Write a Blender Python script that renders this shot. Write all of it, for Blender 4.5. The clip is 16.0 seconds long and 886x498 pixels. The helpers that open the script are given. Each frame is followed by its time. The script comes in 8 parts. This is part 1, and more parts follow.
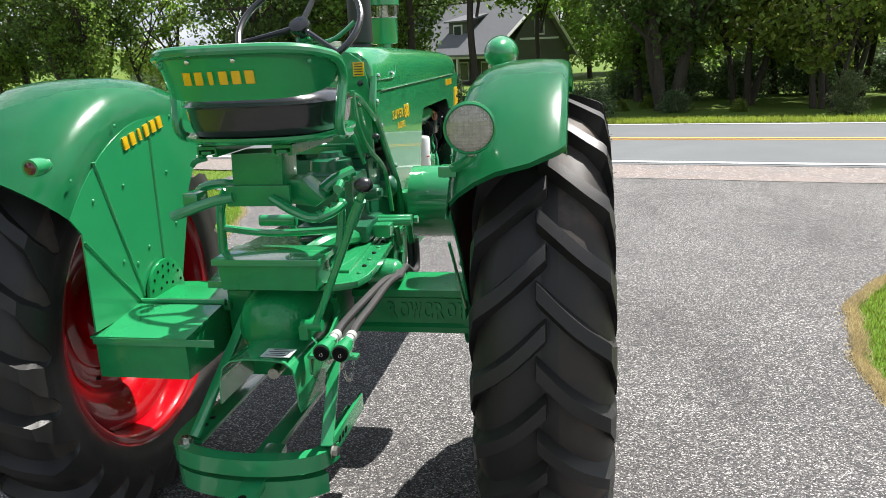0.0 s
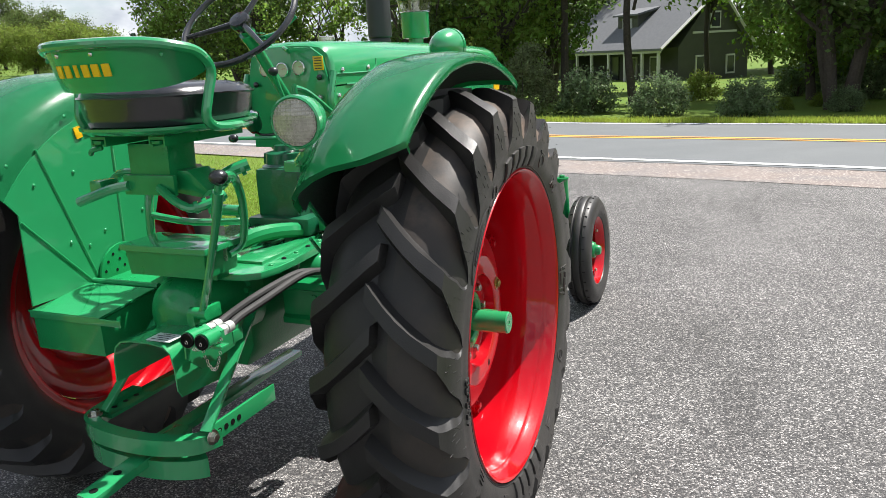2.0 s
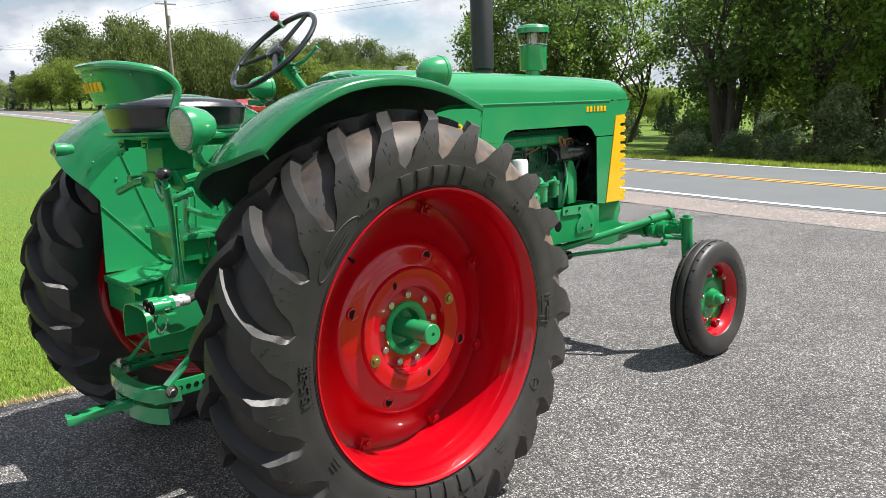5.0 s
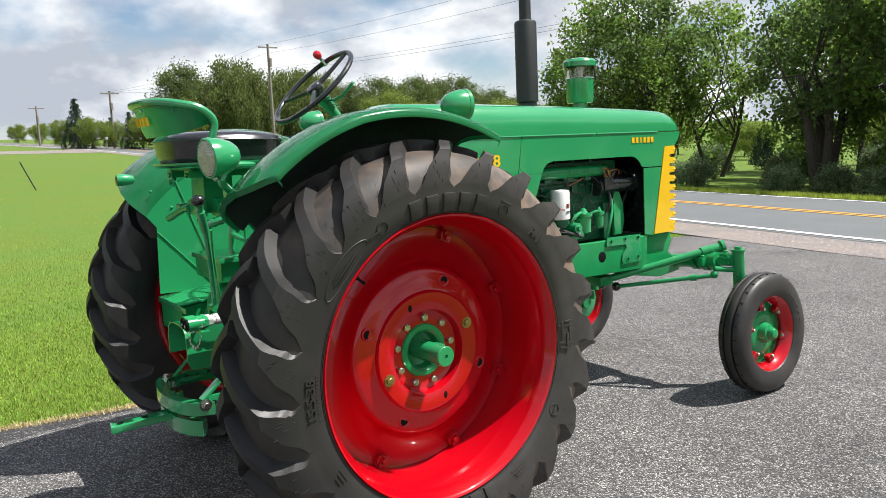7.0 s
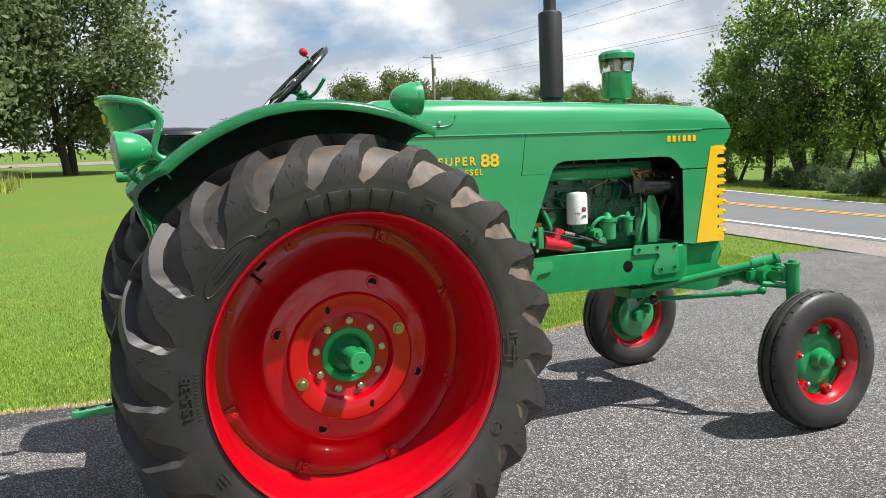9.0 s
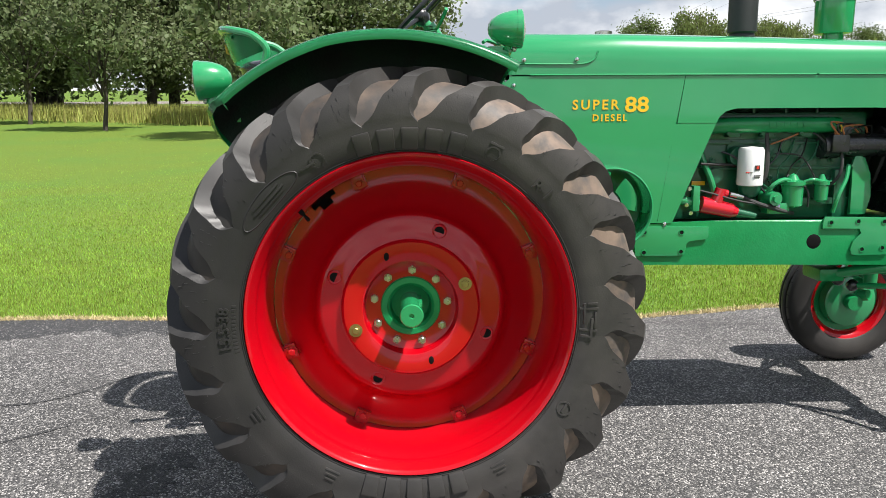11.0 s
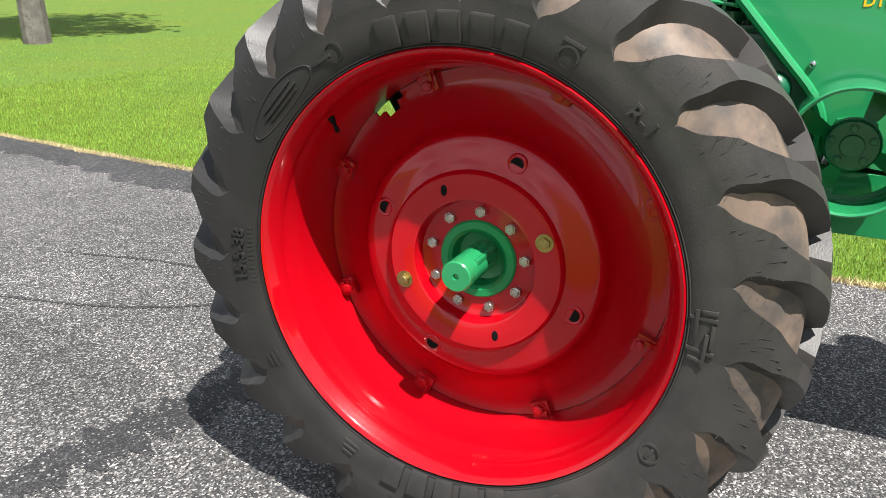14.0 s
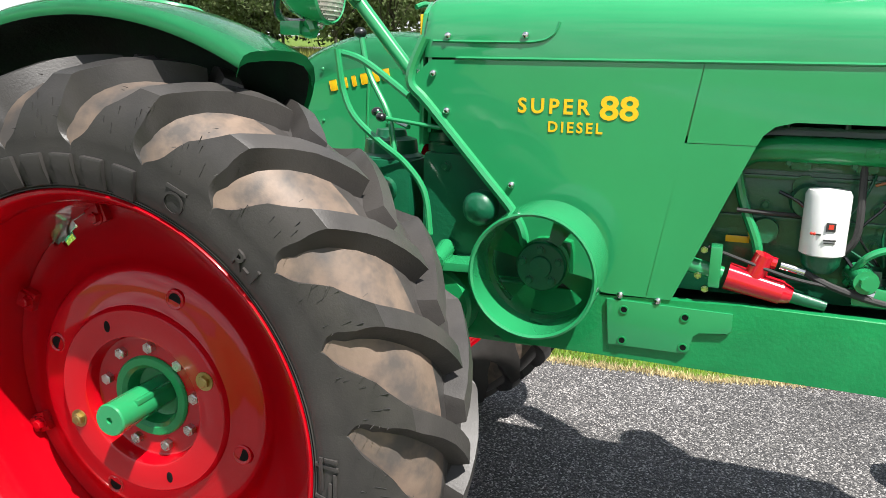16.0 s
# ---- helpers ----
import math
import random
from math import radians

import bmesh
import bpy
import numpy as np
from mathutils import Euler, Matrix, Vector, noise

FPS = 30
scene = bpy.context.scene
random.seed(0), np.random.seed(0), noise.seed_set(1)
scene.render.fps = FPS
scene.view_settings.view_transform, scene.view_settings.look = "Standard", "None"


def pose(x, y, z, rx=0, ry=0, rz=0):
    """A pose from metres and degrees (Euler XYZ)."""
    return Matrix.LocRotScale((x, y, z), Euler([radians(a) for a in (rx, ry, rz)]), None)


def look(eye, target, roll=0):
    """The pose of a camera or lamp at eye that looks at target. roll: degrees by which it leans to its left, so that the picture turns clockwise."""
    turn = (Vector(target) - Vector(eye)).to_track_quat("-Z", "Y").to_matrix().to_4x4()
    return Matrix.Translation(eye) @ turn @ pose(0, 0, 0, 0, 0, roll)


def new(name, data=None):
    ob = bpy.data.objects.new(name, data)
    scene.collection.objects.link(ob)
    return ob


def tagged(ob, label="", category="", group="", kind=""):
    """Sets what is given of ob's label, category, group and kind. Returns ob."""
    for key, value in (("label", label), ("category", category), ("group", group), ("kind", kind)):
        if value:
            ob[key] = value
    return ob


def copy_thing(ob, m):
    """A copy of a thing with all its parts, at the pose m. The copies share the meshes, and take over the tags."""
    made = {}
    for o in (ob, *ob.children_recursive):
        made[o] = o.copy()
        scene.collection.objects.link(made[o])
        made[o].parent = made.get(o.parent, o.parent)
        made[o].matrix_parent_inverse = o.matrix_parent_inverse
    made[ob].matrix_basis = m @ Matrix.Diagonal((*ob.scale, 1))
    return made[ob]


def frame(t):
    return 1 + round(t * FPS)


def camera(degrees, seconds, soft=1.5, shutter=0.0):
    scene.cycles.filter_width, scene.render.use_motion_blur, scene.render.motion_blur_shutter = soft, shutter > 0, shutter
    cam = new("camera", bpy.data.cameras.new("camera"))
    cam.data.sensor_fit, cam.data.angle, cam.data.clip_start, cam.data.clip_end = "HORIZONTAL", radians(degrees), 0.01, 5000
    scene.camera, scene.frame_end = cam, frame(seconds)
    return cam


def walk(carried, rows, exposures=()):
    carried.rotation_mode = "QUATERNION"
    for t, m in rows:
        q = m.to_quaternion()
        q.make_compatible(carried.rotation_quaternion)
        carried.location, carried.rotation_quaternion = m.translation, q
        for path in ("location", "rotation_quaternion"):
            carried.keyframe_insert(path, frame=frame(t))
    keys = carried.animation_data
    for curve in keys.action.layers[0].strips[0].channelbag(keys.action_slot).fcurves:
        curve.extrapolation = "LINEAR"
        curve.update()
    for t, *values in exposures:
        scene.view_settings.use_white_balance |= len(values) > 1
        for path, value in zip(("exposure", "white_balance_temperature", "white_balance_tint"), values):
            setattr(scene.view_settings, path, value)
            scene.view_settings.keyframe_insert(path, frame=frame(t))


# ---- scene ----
cam = camera(60.2, 16.0, 0.5)
PATH = [
    (0, (1.05, -2.617, 1.702), (0.678, -0.719, 1.193), -2.7),
    (0.5, (1.252, -2.58, 1.695), (0.797, -0.701, 1.181), -2.5),
    (1, (1.415, -2.472, 1.662), (0.868, -0.618, 1.149), -2.6),
    (1.5, (1.592, -2.387, 1.679), (0.936, -0.567, 1.17), -2.7),
    (2, (1.849, -2.303, 1.651), (1.062, -0.533, 1.153), -3.1),
    (2.5, (2.045, -2.161, 1.614), (1.114, -0.459, 1.13), -3.2),
    (3, (2.223, -2.02, 1.614), (1.149, -0.399, 1.147), -3.1),
    (3.2, (2.309, -1.986, 1.612), (1.183, -0.397, 1.155), -2.9),
    (5.3, (3.06, -1.665, 1.53), (1.571, -0.375, 1.186), -2.3),
    (5.5, (3.096, -1.654, 1.531), (1.588, -0.382, 1.199), -2.4),
    (6, (3.14, -1.638, 1.527), (1.594, -0.407, 1.224), -2.6),
    (6.5, (3.15, -1.62, 1.523), (1.572, -0.424, 1.244), -2.6),
    (7, (3.238, -1.544, 1.501), (1.622, -0.394, 1.24), -2.6),
    (7.5, (3.286, -1.357, 1.468), (1.621, -0.276, 1.222), -2.7),
    (8, (3.364, -1.132, 1.447), (1.643, -0.141, 1.217), -2.6),
    (8.2, (3.412, -1.048, 1.43), (1.669, -0.094, 1.204), -2.6),
    (10.3, (3.539, -0.223, 1.406), (1.591, 0.138, 1.138), -1.4),
    (10.5, (3.521, -0.152, 1.395), (1.561, 0.128, 1.111), -1.1),
    (11, (3.405, 0.012, 1.382), (1.436, 0.089, 1.039), -0.4),
    (11.5, (3.297, 0.126, 1.393), (1.342, 0.011, 0.985), 0.4),
    (12, (3.192, 0.279, 1.381), (1.269, -0.012, 0.915), 0.8),
    (12.5, (3.062, 0.41, 1.391), (1.183, -0.037, 0.873), 0.8),
    (13, (2.868, 0.458, 1.377), (1.041, -0.123, 0.808), 0.7),
    (13.5, (2.693, 0.528, 1.403), (0.926, -0.182, 0.792), 0.7),
    (14, (2.552, 0.695, 1.396), (0.85, -0.127, 0.743), 0.7),
    (14.5, (2.47, 0.84, 1.398), (0.813, -0.054, 0.723), 1.1),
    (15, (2.357, 0.963, 1.412), (0.711, 0.041, 0.748), 1.5),
    (15.5, (2.279, 1.084, 1.471), (0.558, 0.252, 0.882), 1.6),
    (16, (2.252, 1.204, 1.531), (0.423, 0.547, 1.058), 1),
]
walk(cam, [(t, look(eye, target, roll)) for t, eye, target, roll in PATH], [(0.0, 1.0), (3.0, 0.97), (6.0, 0.86), (8.0, 0.78), (10.5, 0.78), (11.5, 0.92), (12.5, 0.93), (14.5, 1.02), (16.0, 1.02)])

from mathutils.geometry import tessellate_polygon

# ---- light ----
SUN = Vector((0.33, 0.47, 1.0)).normalized()          # towards the sun
elev, azim = math.asin(SUN.z), math.atan2(SUN.x, SUN.y)
world = bpy.data.worlds.new("sky")
scene.world = world
world.use_nodes = True
wn, wl = world.node_tree.nodes, world.node_tree.links
wn.clear()
w_out, w_bg = wn.new("ShaderNodeOutputWorld"), wn.new("ShaderNodeBackground")
sky = wn.new("ShaderNodeTexSky")
sky.sky_type, sky.sun_disc, sky.sun_elevation, sky.sun_rotation = "NISHITA", False, elev, azim
sky.air_density, sky.dust_density, sky.ozone_density = 1.0, 0.6, 1.6
w_tc, w_map = wn.new("ShaderNodeTexCoord"), wn.new("ShaderNodeMapping")
w_map.inputs["Scale"].default_value = (2.5, 2.5, 4.6)
w_n1, w_n2 = wn.new("ShaderNodeTexNoise"), wn.new("ShaderNodeTexNoise")
w_n1.inputs["Scale"].default_value, w_n1.inputs["Detail"].default_value, w_n1.inputs["Roughness"].default_value = 1.75, 10, 0.52
w_n2.inputs["Scale"].default_value, w_n2.inputs["Detail"].default_value = 2.6, 6
w_r1, w_r2 = wn.new("ShaderNodeValToRGB"), wn.new("ShaderNodeValToRGB")
w_r1.color_ramp.elements[0].position, w_r1.color_ramp.elements[1].position = 0.33, 0.47
w_r2.color_ramp.elements[0].position, w_r2.color_ramp.elements[1].position = 0.41, 0.58
w_r2.color_ramp.elements[0].color, w_r2.color_ramp.elements[1].color = (4.3, 4.7, 5.4, 1), (8.6, 8.75, 9.0, 1)
w_mix = wn.new("ShaderNodeMixRGB")
wl.new(w_tc.outputs["Generated"], w_map.inputs["Vector"])
wl.new(w_map.outputs[0], w_n1.inputs["Vector"])
wl.new(w_map.outputs[0], w_n2.inputs["Vector"])
wl.new(w_n1.outputs["Fac"], w_r1.inputs[0])
wl.new(w_n2.outputs["Fac"], w_r2.inputs[0])
w_sep, w_up, w_mul = wn.new("ShaderNodeSeparateXYZ"), wn.new("ShaderNodeMapRange"), wn.new("ShaderNodeMath")
w_up.inputs[1].default_value, w_up.inputs[2].default_value, w_up.inputs[3].default_value, w_up.inputs[4].default_value = 0.35, 0.75, 1.0, 0.45
w_mul.operation = "MULTIPLY"
wl.new(w_tc.outputs["Generated"], w_sep.inputs[0])
wl.new(w_sep.outputs["Z"], w_up.inputs[0])
wl.new(w_r1.outputs[0], w_mul.inputs[0])
wl.new(w_up.outputs[0], w_mul.inputs[1])
wl.new(w_mul.outputs[0], w_mix.inputs[0])
wl.new(sky.outputs[0], w_mix.inputs[1])
wl.new(w_r2.outputs[0], w_mix.inputs[2])
wl.new(w_mix.outputs[0], w_bg.inputs[0])
w_bg.inputs[1].default_value = 0.070
wl.new(w_bg.outputs[0], w_out.inputs[0])
sun = new("sun", bpy.data.lights.new("sun", "SUN"))
sun.data.energy, sun.data.angle, sun.data.color = 4.9, radians(0.6), (1.0, 0.96, 0.91)
sun.matrix_world = look(SUN * 50, (0, 0, 0))


# ---- materials ----
def mat(name, color, rough=0.5, metal=0.0, dark=0.8, scale=8.0, bump=0.0, bump_scale=60.0, coat=0.0, rvar=0.1,
        second=None, second_scale=2.0, random_obj=0.0, island=0.0, spec=0.5, fleck=None, fleck_scale=300.0, fleck_at=0.6, fleck_w=0.12, patch=None, patch_scale=1.0):
    m = bpy.data.materials.new(name)
    m.use_nodes = True
    nt = m.node_tree
    n, l = nt.nodes, nt.links
    b = n["Principled BSDF"]
    b.inputs["Metallic"].default_value = metal
    b.inputs["Coat Weight"].default_value = coat
    b.inputs["Coat Roughness"].default_value = 0.04
    b.inputs["Specular IOR Level"].default_value = spec
    tc = n.new("ShaderNodeTexCoord")

    def noise_at(sc, detail=5.0, rough_=0.6):
        t = n.new("ShaderNodeTexNoise")
        t.inputs["Scale"].default_value, t.inputs["Detail"].default_value, t.inputs["Roughness"].default_value = sc, detail, rough_
        l.new(tc.outputs["Object"], t.inputs["Vector"])
        return t

    def ramp(src, a, b_, ca, cb):
        r = n.new("ShaderNodeValToRGB")
        r.color_ramp.elements[0].position, r.color_ramp.elements[1].position = a, b_
        r.color_ramp.elements[0].color, r.color_ramp.elements[1].color = (*ca, 1), (*cb, 1)
        l.new(src, r.inputs[0])
        return r

    fine = noise_at(scale)
    col = ramp(fine.outputs["Fac"], 0.3, 0.7, [c * dark for c in color], color).outputs[0]
    if second:
        big = noise_at(second_scale, 4.0)
        f = ramp(big.outputs["Fac"], 0.42, 0.62, (0, 0, 0), (1, 1, 1))
        mx = n.new("ShaderNodeMixRGB")
        l.new(f.outputs[0], mx.inputs[0])
        l.new(col, mx.inputs[1])
        mx.inputs[2].default_value = (*second, 1)
        col = mx.outputs[0]
    if fleck:
        v = n.new("ShaderNodeTexVoronoi")
        v.inputs["Scale"].default_value = fleck_scale
        l.new(tc.outputs["Object"], v.inputs["Vector"])
        f = ramp(v.outputs["Color"], fleck_at, fleck_at + fleck_w, (0, 0, 0), (1, 1, 1))
        mx = n.new("ShaderNodeMixRGB")
        l.new(f.outputs[0], mx.inputs[0])
        l.new(col, mx.inputs[1])
        mx.inputs[2].default_value = (*fleck, 1)
        col = mx.outputs[0]
    if patch:
        # worn and sealed areas, drawn out along one direction
        mp = n.new("ShaderNodeMapping")
        mp.inputs["Rotation"].default_value = (0, 0, 0.35)
        mp.inputs["Scale"].default_value = (1.0, 0.38, 1.0)
        l.new(tc.outputs["Object"], mp.inputs["Vector"])
        pn = noise_at(patch_scale, 8.0, 0.72)
        l.new(mp.outputs[0], pn.inputs["Vector"])
        f = ramp(pn.outputs["Fac"], 0.45, 0.72, (0, 0, 0), (0.6, 0.6, 0.6))
        mx = n.new("ShaderNodeMixRGB")
        l.new(f.outputs[0], mx.inputs[0])
        l.new(col, mx.inputs[1])
        mx.inputs[2].default_value = (*patch, 1)
        col = mx.outputs[0]
    if random_obj or island:
        src = n.new("ShaderNodeNewGeometry").outputs["Random Per Island"] if island else n.new("ShaderNodeObjectInfo").outputs["Random"]
        amount = island or random_obj
        hsv = n.new("ShaderNodeHueSaturation")
        mr = n.new("ShaderNodeMapRange")
        mr.inputs[3].default_value, mr.inputs[4].default_value = 1 - amount, 1 + amount
        mh = n.new("ShaderNodeMapRange")
        mh.inputs[3].default_value, mh.inputs[4].default_value = 0.5 - amount * 0.05, 0.5 + amount * 0.04
        l.new(src, mr.inputs[0])
        l.new(src, mh.inputs[0])
        l.new(mr.outputs[0], hsv.inputs["Value"])
        l.new(mh.outputs[0], hsv.inputs["Hue"])
        l.new(col, hsv.inputs["Color"])
        col = hsv.outputs[0]
    l.new(col, b.inputs["Base Color"])
    rn = noise_at(scale * 0.6)
    rr = n.new("ShaderNodeMapRange")
    rr.inputs[3].default_value, rr.inputs[4].default_value = max(0.02, rough - rvar), min(1.0, rough + rvar)
    l.new(rn.outputs["Fac"], rr.inputs[0])
    l.new(rr.outputs[0], b.inputs["Roughness"])
    if bump:
        bn = noise_at(bump_scale, 3.0)
        bp = n.new("ShaderNodeBump")
        bp.inputs["Strength"].default_value, bp.inputs["Distance"].default_value = bump, 0.01
        l.new(bn.outputs["Fac"], bp.inputs["Height"])
        l.new(bp.outputs[0], b.inputs["Normal"])
    return m


def dust_and_shade(m, rear_tone):
    """Dust colour in front, darkened towards the rear to paint in the shade there."""
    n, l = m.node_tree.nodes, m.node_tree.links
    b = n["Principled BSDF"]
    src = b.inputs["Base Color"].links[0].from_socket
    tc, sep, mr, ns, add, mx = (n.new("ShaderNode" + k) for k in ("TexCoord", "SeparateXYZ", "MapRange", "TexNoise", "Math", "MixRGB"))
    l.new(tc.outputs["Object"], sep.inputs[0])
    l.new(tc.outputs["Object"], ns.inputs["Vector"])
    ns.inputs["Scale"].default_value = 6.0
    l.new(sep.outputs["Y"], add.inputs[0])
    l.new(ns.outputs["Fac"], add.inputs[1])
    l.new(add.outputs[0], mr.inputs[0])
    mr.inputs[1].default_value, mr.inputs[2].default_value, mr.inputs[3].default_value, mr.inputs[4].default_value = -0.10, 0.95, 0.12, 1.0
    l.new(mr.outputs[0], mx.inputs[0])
    mx.inputs[1].default_value = (*rear_tone, 1)
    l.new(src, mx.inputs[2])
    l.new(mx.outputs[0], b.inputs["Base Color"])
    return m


GREEN_C = (0.021, 0.280, 0.099)
green = mat("green_paint", GREEN_C, 0.25, 0, 0.92, 3, 0.02, 25, coat=1.0, rvar=0.05, spec=0.4)
green_cast = mat("green_paint_on_casting", (0.011, 0.27, 0.082), 0.3, 0, 0.8, 9, 0.12, 90, coat=0.4, rvar=0.08, spec=0.3)
# a darker green for the engine, gear castings and pulley hub
green_dark = mat("green_paint_dark", (0.007, 0.120, 0.054), 0.35, 0, 0.7, 12, 0.15, 70, coat=0.4, second=(0.006, 0.10, 0.045), second_scale=6)
red = mat("red_paint", (0.43, 0.0010, 0.007), 0.3, 0, 0.93, 4, 0.045, 70, coat=0.9, rvar=0.05, spec=0.08)
red_gloss = mat("red_plastic", (0.55, 0.006, 0.02), 0.12, 0, 0.95, 6, coat=0.8, rvar=0.03)
yellow = mat("yellow_paint", (0.84, 0.50, 0.010), 0.3, 0, 0.92, 10, 0.02, 30, coat=0.4)
rubber = mat("black_tyre_rubber", (0.048, 0.045, 0.043), 0.44, 0, 0.8, 30, 0.08, 200, second=(0.060, 0.055, 0.051), second_scale=4, spec=0.36)
# both tyre rubbers darken to the rear, shade put into the colour
dust_and_shade(rubber, (0.017, 0.0165, 0.0165))
rubber_dusty = mat("dusty_tyre_rubber", (0.225, 0.166, 0.127), 0.55, 0, 0.6, 6, 0.05, 160, second=(0.085, 0.074, 0.067), second_scale=10, spec=0.3)
dust_and_shade(rubber_dusty, (0.024, 0.023, 0.0225))
dull_alloy = mat("dull_pale_alloy", (0.50, 0.52, 0.49), 0.55, 0.35, 0.8, 60, 0.08, 200)
rubber_hose = mat("black_hose_rubber", (0.035, 0.034, 0.034), 0.72, 0, 0.8, 40, 0.1, 300)
black_metal = mat("black_enamel", (0.012, 0.013, 0.014), 0.28, 0, 0.8, 12, 0.05, 60, coat=0.4)
exhaust_black = mat("matt_black_exhaust_paint", (0.022, 0.024, 0.026), 0.5, 0, 0.75, 10, 0.06, 80)
leather = mat("black_vinyl", (0.015, 0.015, 0.018), 0.22, 0, 0.8, 20, 0.10, 240, coat=0.7, spec=0.5)
# green-black that stands in for shade under the fenders and hood
shade_green = mat("green_black_shade", (0.010, 0.035, 0.020), 0.7, 0, 0.6, 14, 0.2, 80, second=(0.012, 0.014, 0.012), second_scale=5)
zinc = mat("zinc_plated_steel", (0.62, 0.60, 0.55), 0.28, 1.0, 0.75, 40, 0.05, 150)
brass_zinc = mat("yellow_zinc_steel", (0.46, 0.36, 0.14), 0.42, 1.0, 0.7, 40, 0.05, 150)
chrome = mat("bright_steel", (0.75, 0.75, 0.74), 0.12, 1.0, 0.85, 30)
white_can = mat("white_enamel", (0.78, 0.78, 0.77), 0.25, 0, 0.95, 6, coat=0.3)
# near black; its flat discs paint in the dark inside holes
dark_hole = mat("near_black", (0.008, 0.008, 0.008), 0.7, 0, 0.7, 30, spec=0.1)
dial = mat("cream_dial", (0.62, 0.58, 0.42), 0.4, 0, 0.9, 20)
lead_wire = mat("copper_wire", (0.45, 0.16, 0.06), 0.4, 0, 0.8, 40)
yellow_wire = mat("yellow_wire", (0.6, 0.4, 0.02), 0.4, 0, 0.8, 40)
print_black = mat("black_print", (0.03, 0.03, 0.03), 0.5, 0, 0.9, 30)
print_red = mat("red_print", (0.6, 0.04, 0.02), 0.5, 0, 0.9, 30)
decal_white = mat("white_decal", (0.65, 0.68, 0.68), 0.4, 0, 0.9, 30)


def stony(name, levels, scale=150.0, blotch=(0.72, 1.12), streak=0.62, streak_at=(0.56, 0.66)):
    """Worn asphalt: stones of several greys in dark binder, uneven over a metre, with drawn-out darker streaks."""
    m = mat(name, (0.1, 0.1, 0.1), 0.78, 0, 1.0, 60, 0.9, 190, rvar=0.15)
    n, l = m.node_tree.nodes, m.node_tree.links
    b = n["Principled BSDF"]
    tc = n.new("ShaderNodeTexCoord")

    def tex(kind, sc, detail=4.0, vec=None):
        t = n.new("ShaderNodeTex" + kind)
        t.inputs["Scale"].default_value = sc
        if kind == "Noise":
            t.inputs["Detail"].default_value, t.inputs["Roughness"].default_value = detail, 0.62
        l.new(vec or tc.outputs["Object"], t.inputs["Vector"])
        return t

    def span(src, a, z, lo, hi):
        r = n.new("ShaderNodeMapRange")
        for k, v in enumerate((a, z, lo, hi)):
            r.inputs[k + 1].default_value = v
        l.new(src, r.inputs[0])
        return r.outputs[0]

    def times(a, c):
        q = n.new("ShaderNodeMath")
        q.operation = "MULTIPLY"
        l.new(a, q.inputs[0])
        l.new(c, q.inputs[1])
        return q.outputs[0]

    stones = tex("Voronoi", scale)
    sep = n.new("ShaderNodeSeparateColor")
    l.new(stones.outputs["Color"], sep.inputs[0])
    ramp = n.new("ShaderNodeValToRGB")
    ramp.color_ramp.interpolation = "CONSTANT"
    while len(ramp.color_ramp.elements) < len(levels):
        ramp.color_ramp.elements.new(0.5)
    for e, (at, c) in zip(ramp.color_ramp.elements, levels):
        e.position, e.color = at, (*c, 1)
    l.new(sep.outputs[0], ramp.inputs[0])
    mp = n.new("ShaderNodeMapping")
    mp.inputs["Rotation"].default_value, mp.inputs["Scale"].default_value = (0, 0, 0.35), (1.0, 0.3, 1.0)
    l.new(tc.outputs["Object"], mp.inputs["Vector"])
    amount = times(times(span(tex("Noise", 0.8, 6).outputs["Fac"], 0.36, 0.64, *blotch), span(tex("Noise", 9.0).outputs["Fac"], 0.3, 0.7, 0.85, 1.15)),
                   span(tex("Noise", 1.5, 9, mp.outputs[0]).outputs["Fac"], *streak_at, 1.0, streak))
    mx = n.new("ShaderNodeMixRGB")
    mx.blend_type = "MULTIPLY"
    mx.inputs[0].default_value = 1.0
    l.new(ramp.outputs[0], mx.inputs[1])
    l.new(amount, mx.inputs[2])
    l.new(mx.outputs[0], b.inputs["Base Color"])
    bp = b.inputs["Normal"].links[0].from_node
    hd = n.new("ShaderNodeMath")
    hd.operation = "SUBTRACT"
    hd.inputs[0].default_value = 1.0
    l.new(stones.outputs["Distance"], hd.inputs[1])
    l.new(hd.outputs[0], bp.inputs["Height"])
    bp.inputs["Distance"].default_value = 0.004
    return m


asphalt = stony("driveway_asphalt", [(0.0, (0.034, 0.033, 0.034)), (0.30, (0.060, 0.058, 0.058)), (0.55, (0.108, 0.104, 0.102)), (0.74, (0.205, 0.197, 0.189)), (0.90, (0.42, 0.40, 0.385))], 165.0, (0.78, 1.1), 0.72)
road_asphalt = mat("road_asphalt", (0.125, 0.135, 0.140), 0.85, 0, 0.85, 1.2, 0.3, 60, second=(0.108, 0.117, 0.122), second_scale=0.35)
gravel = mat("gravel_shoulder", (0.235, 0.195, 0.175), 0.9, 0, 0.6, 40, 0.6, 60, second=(0.155, 0.14, 0.135), second_scale=1.2, fleck=(0.38, 0.34, 0.31), fleck_scale=60, fleck_at=0.7)
lane_white = mat("white_road_paint", (0.75, 0.76, 0.75), 0.7, 0, 0.85, 20, 0.2, 80)
lane_yellow = mat("yellow_road_paint", (0.72, 0.36, 0.05), 0.7, 0, 0.85, 20, 0.2, 80)
lawn = mat("lawn", (0.152, 0.224, 0.035), 0.9, 0, 0.42, 26, 0.5, 60, second=(0.092, 0.160, 0.027), second_scale=0.45, spec=0.15)
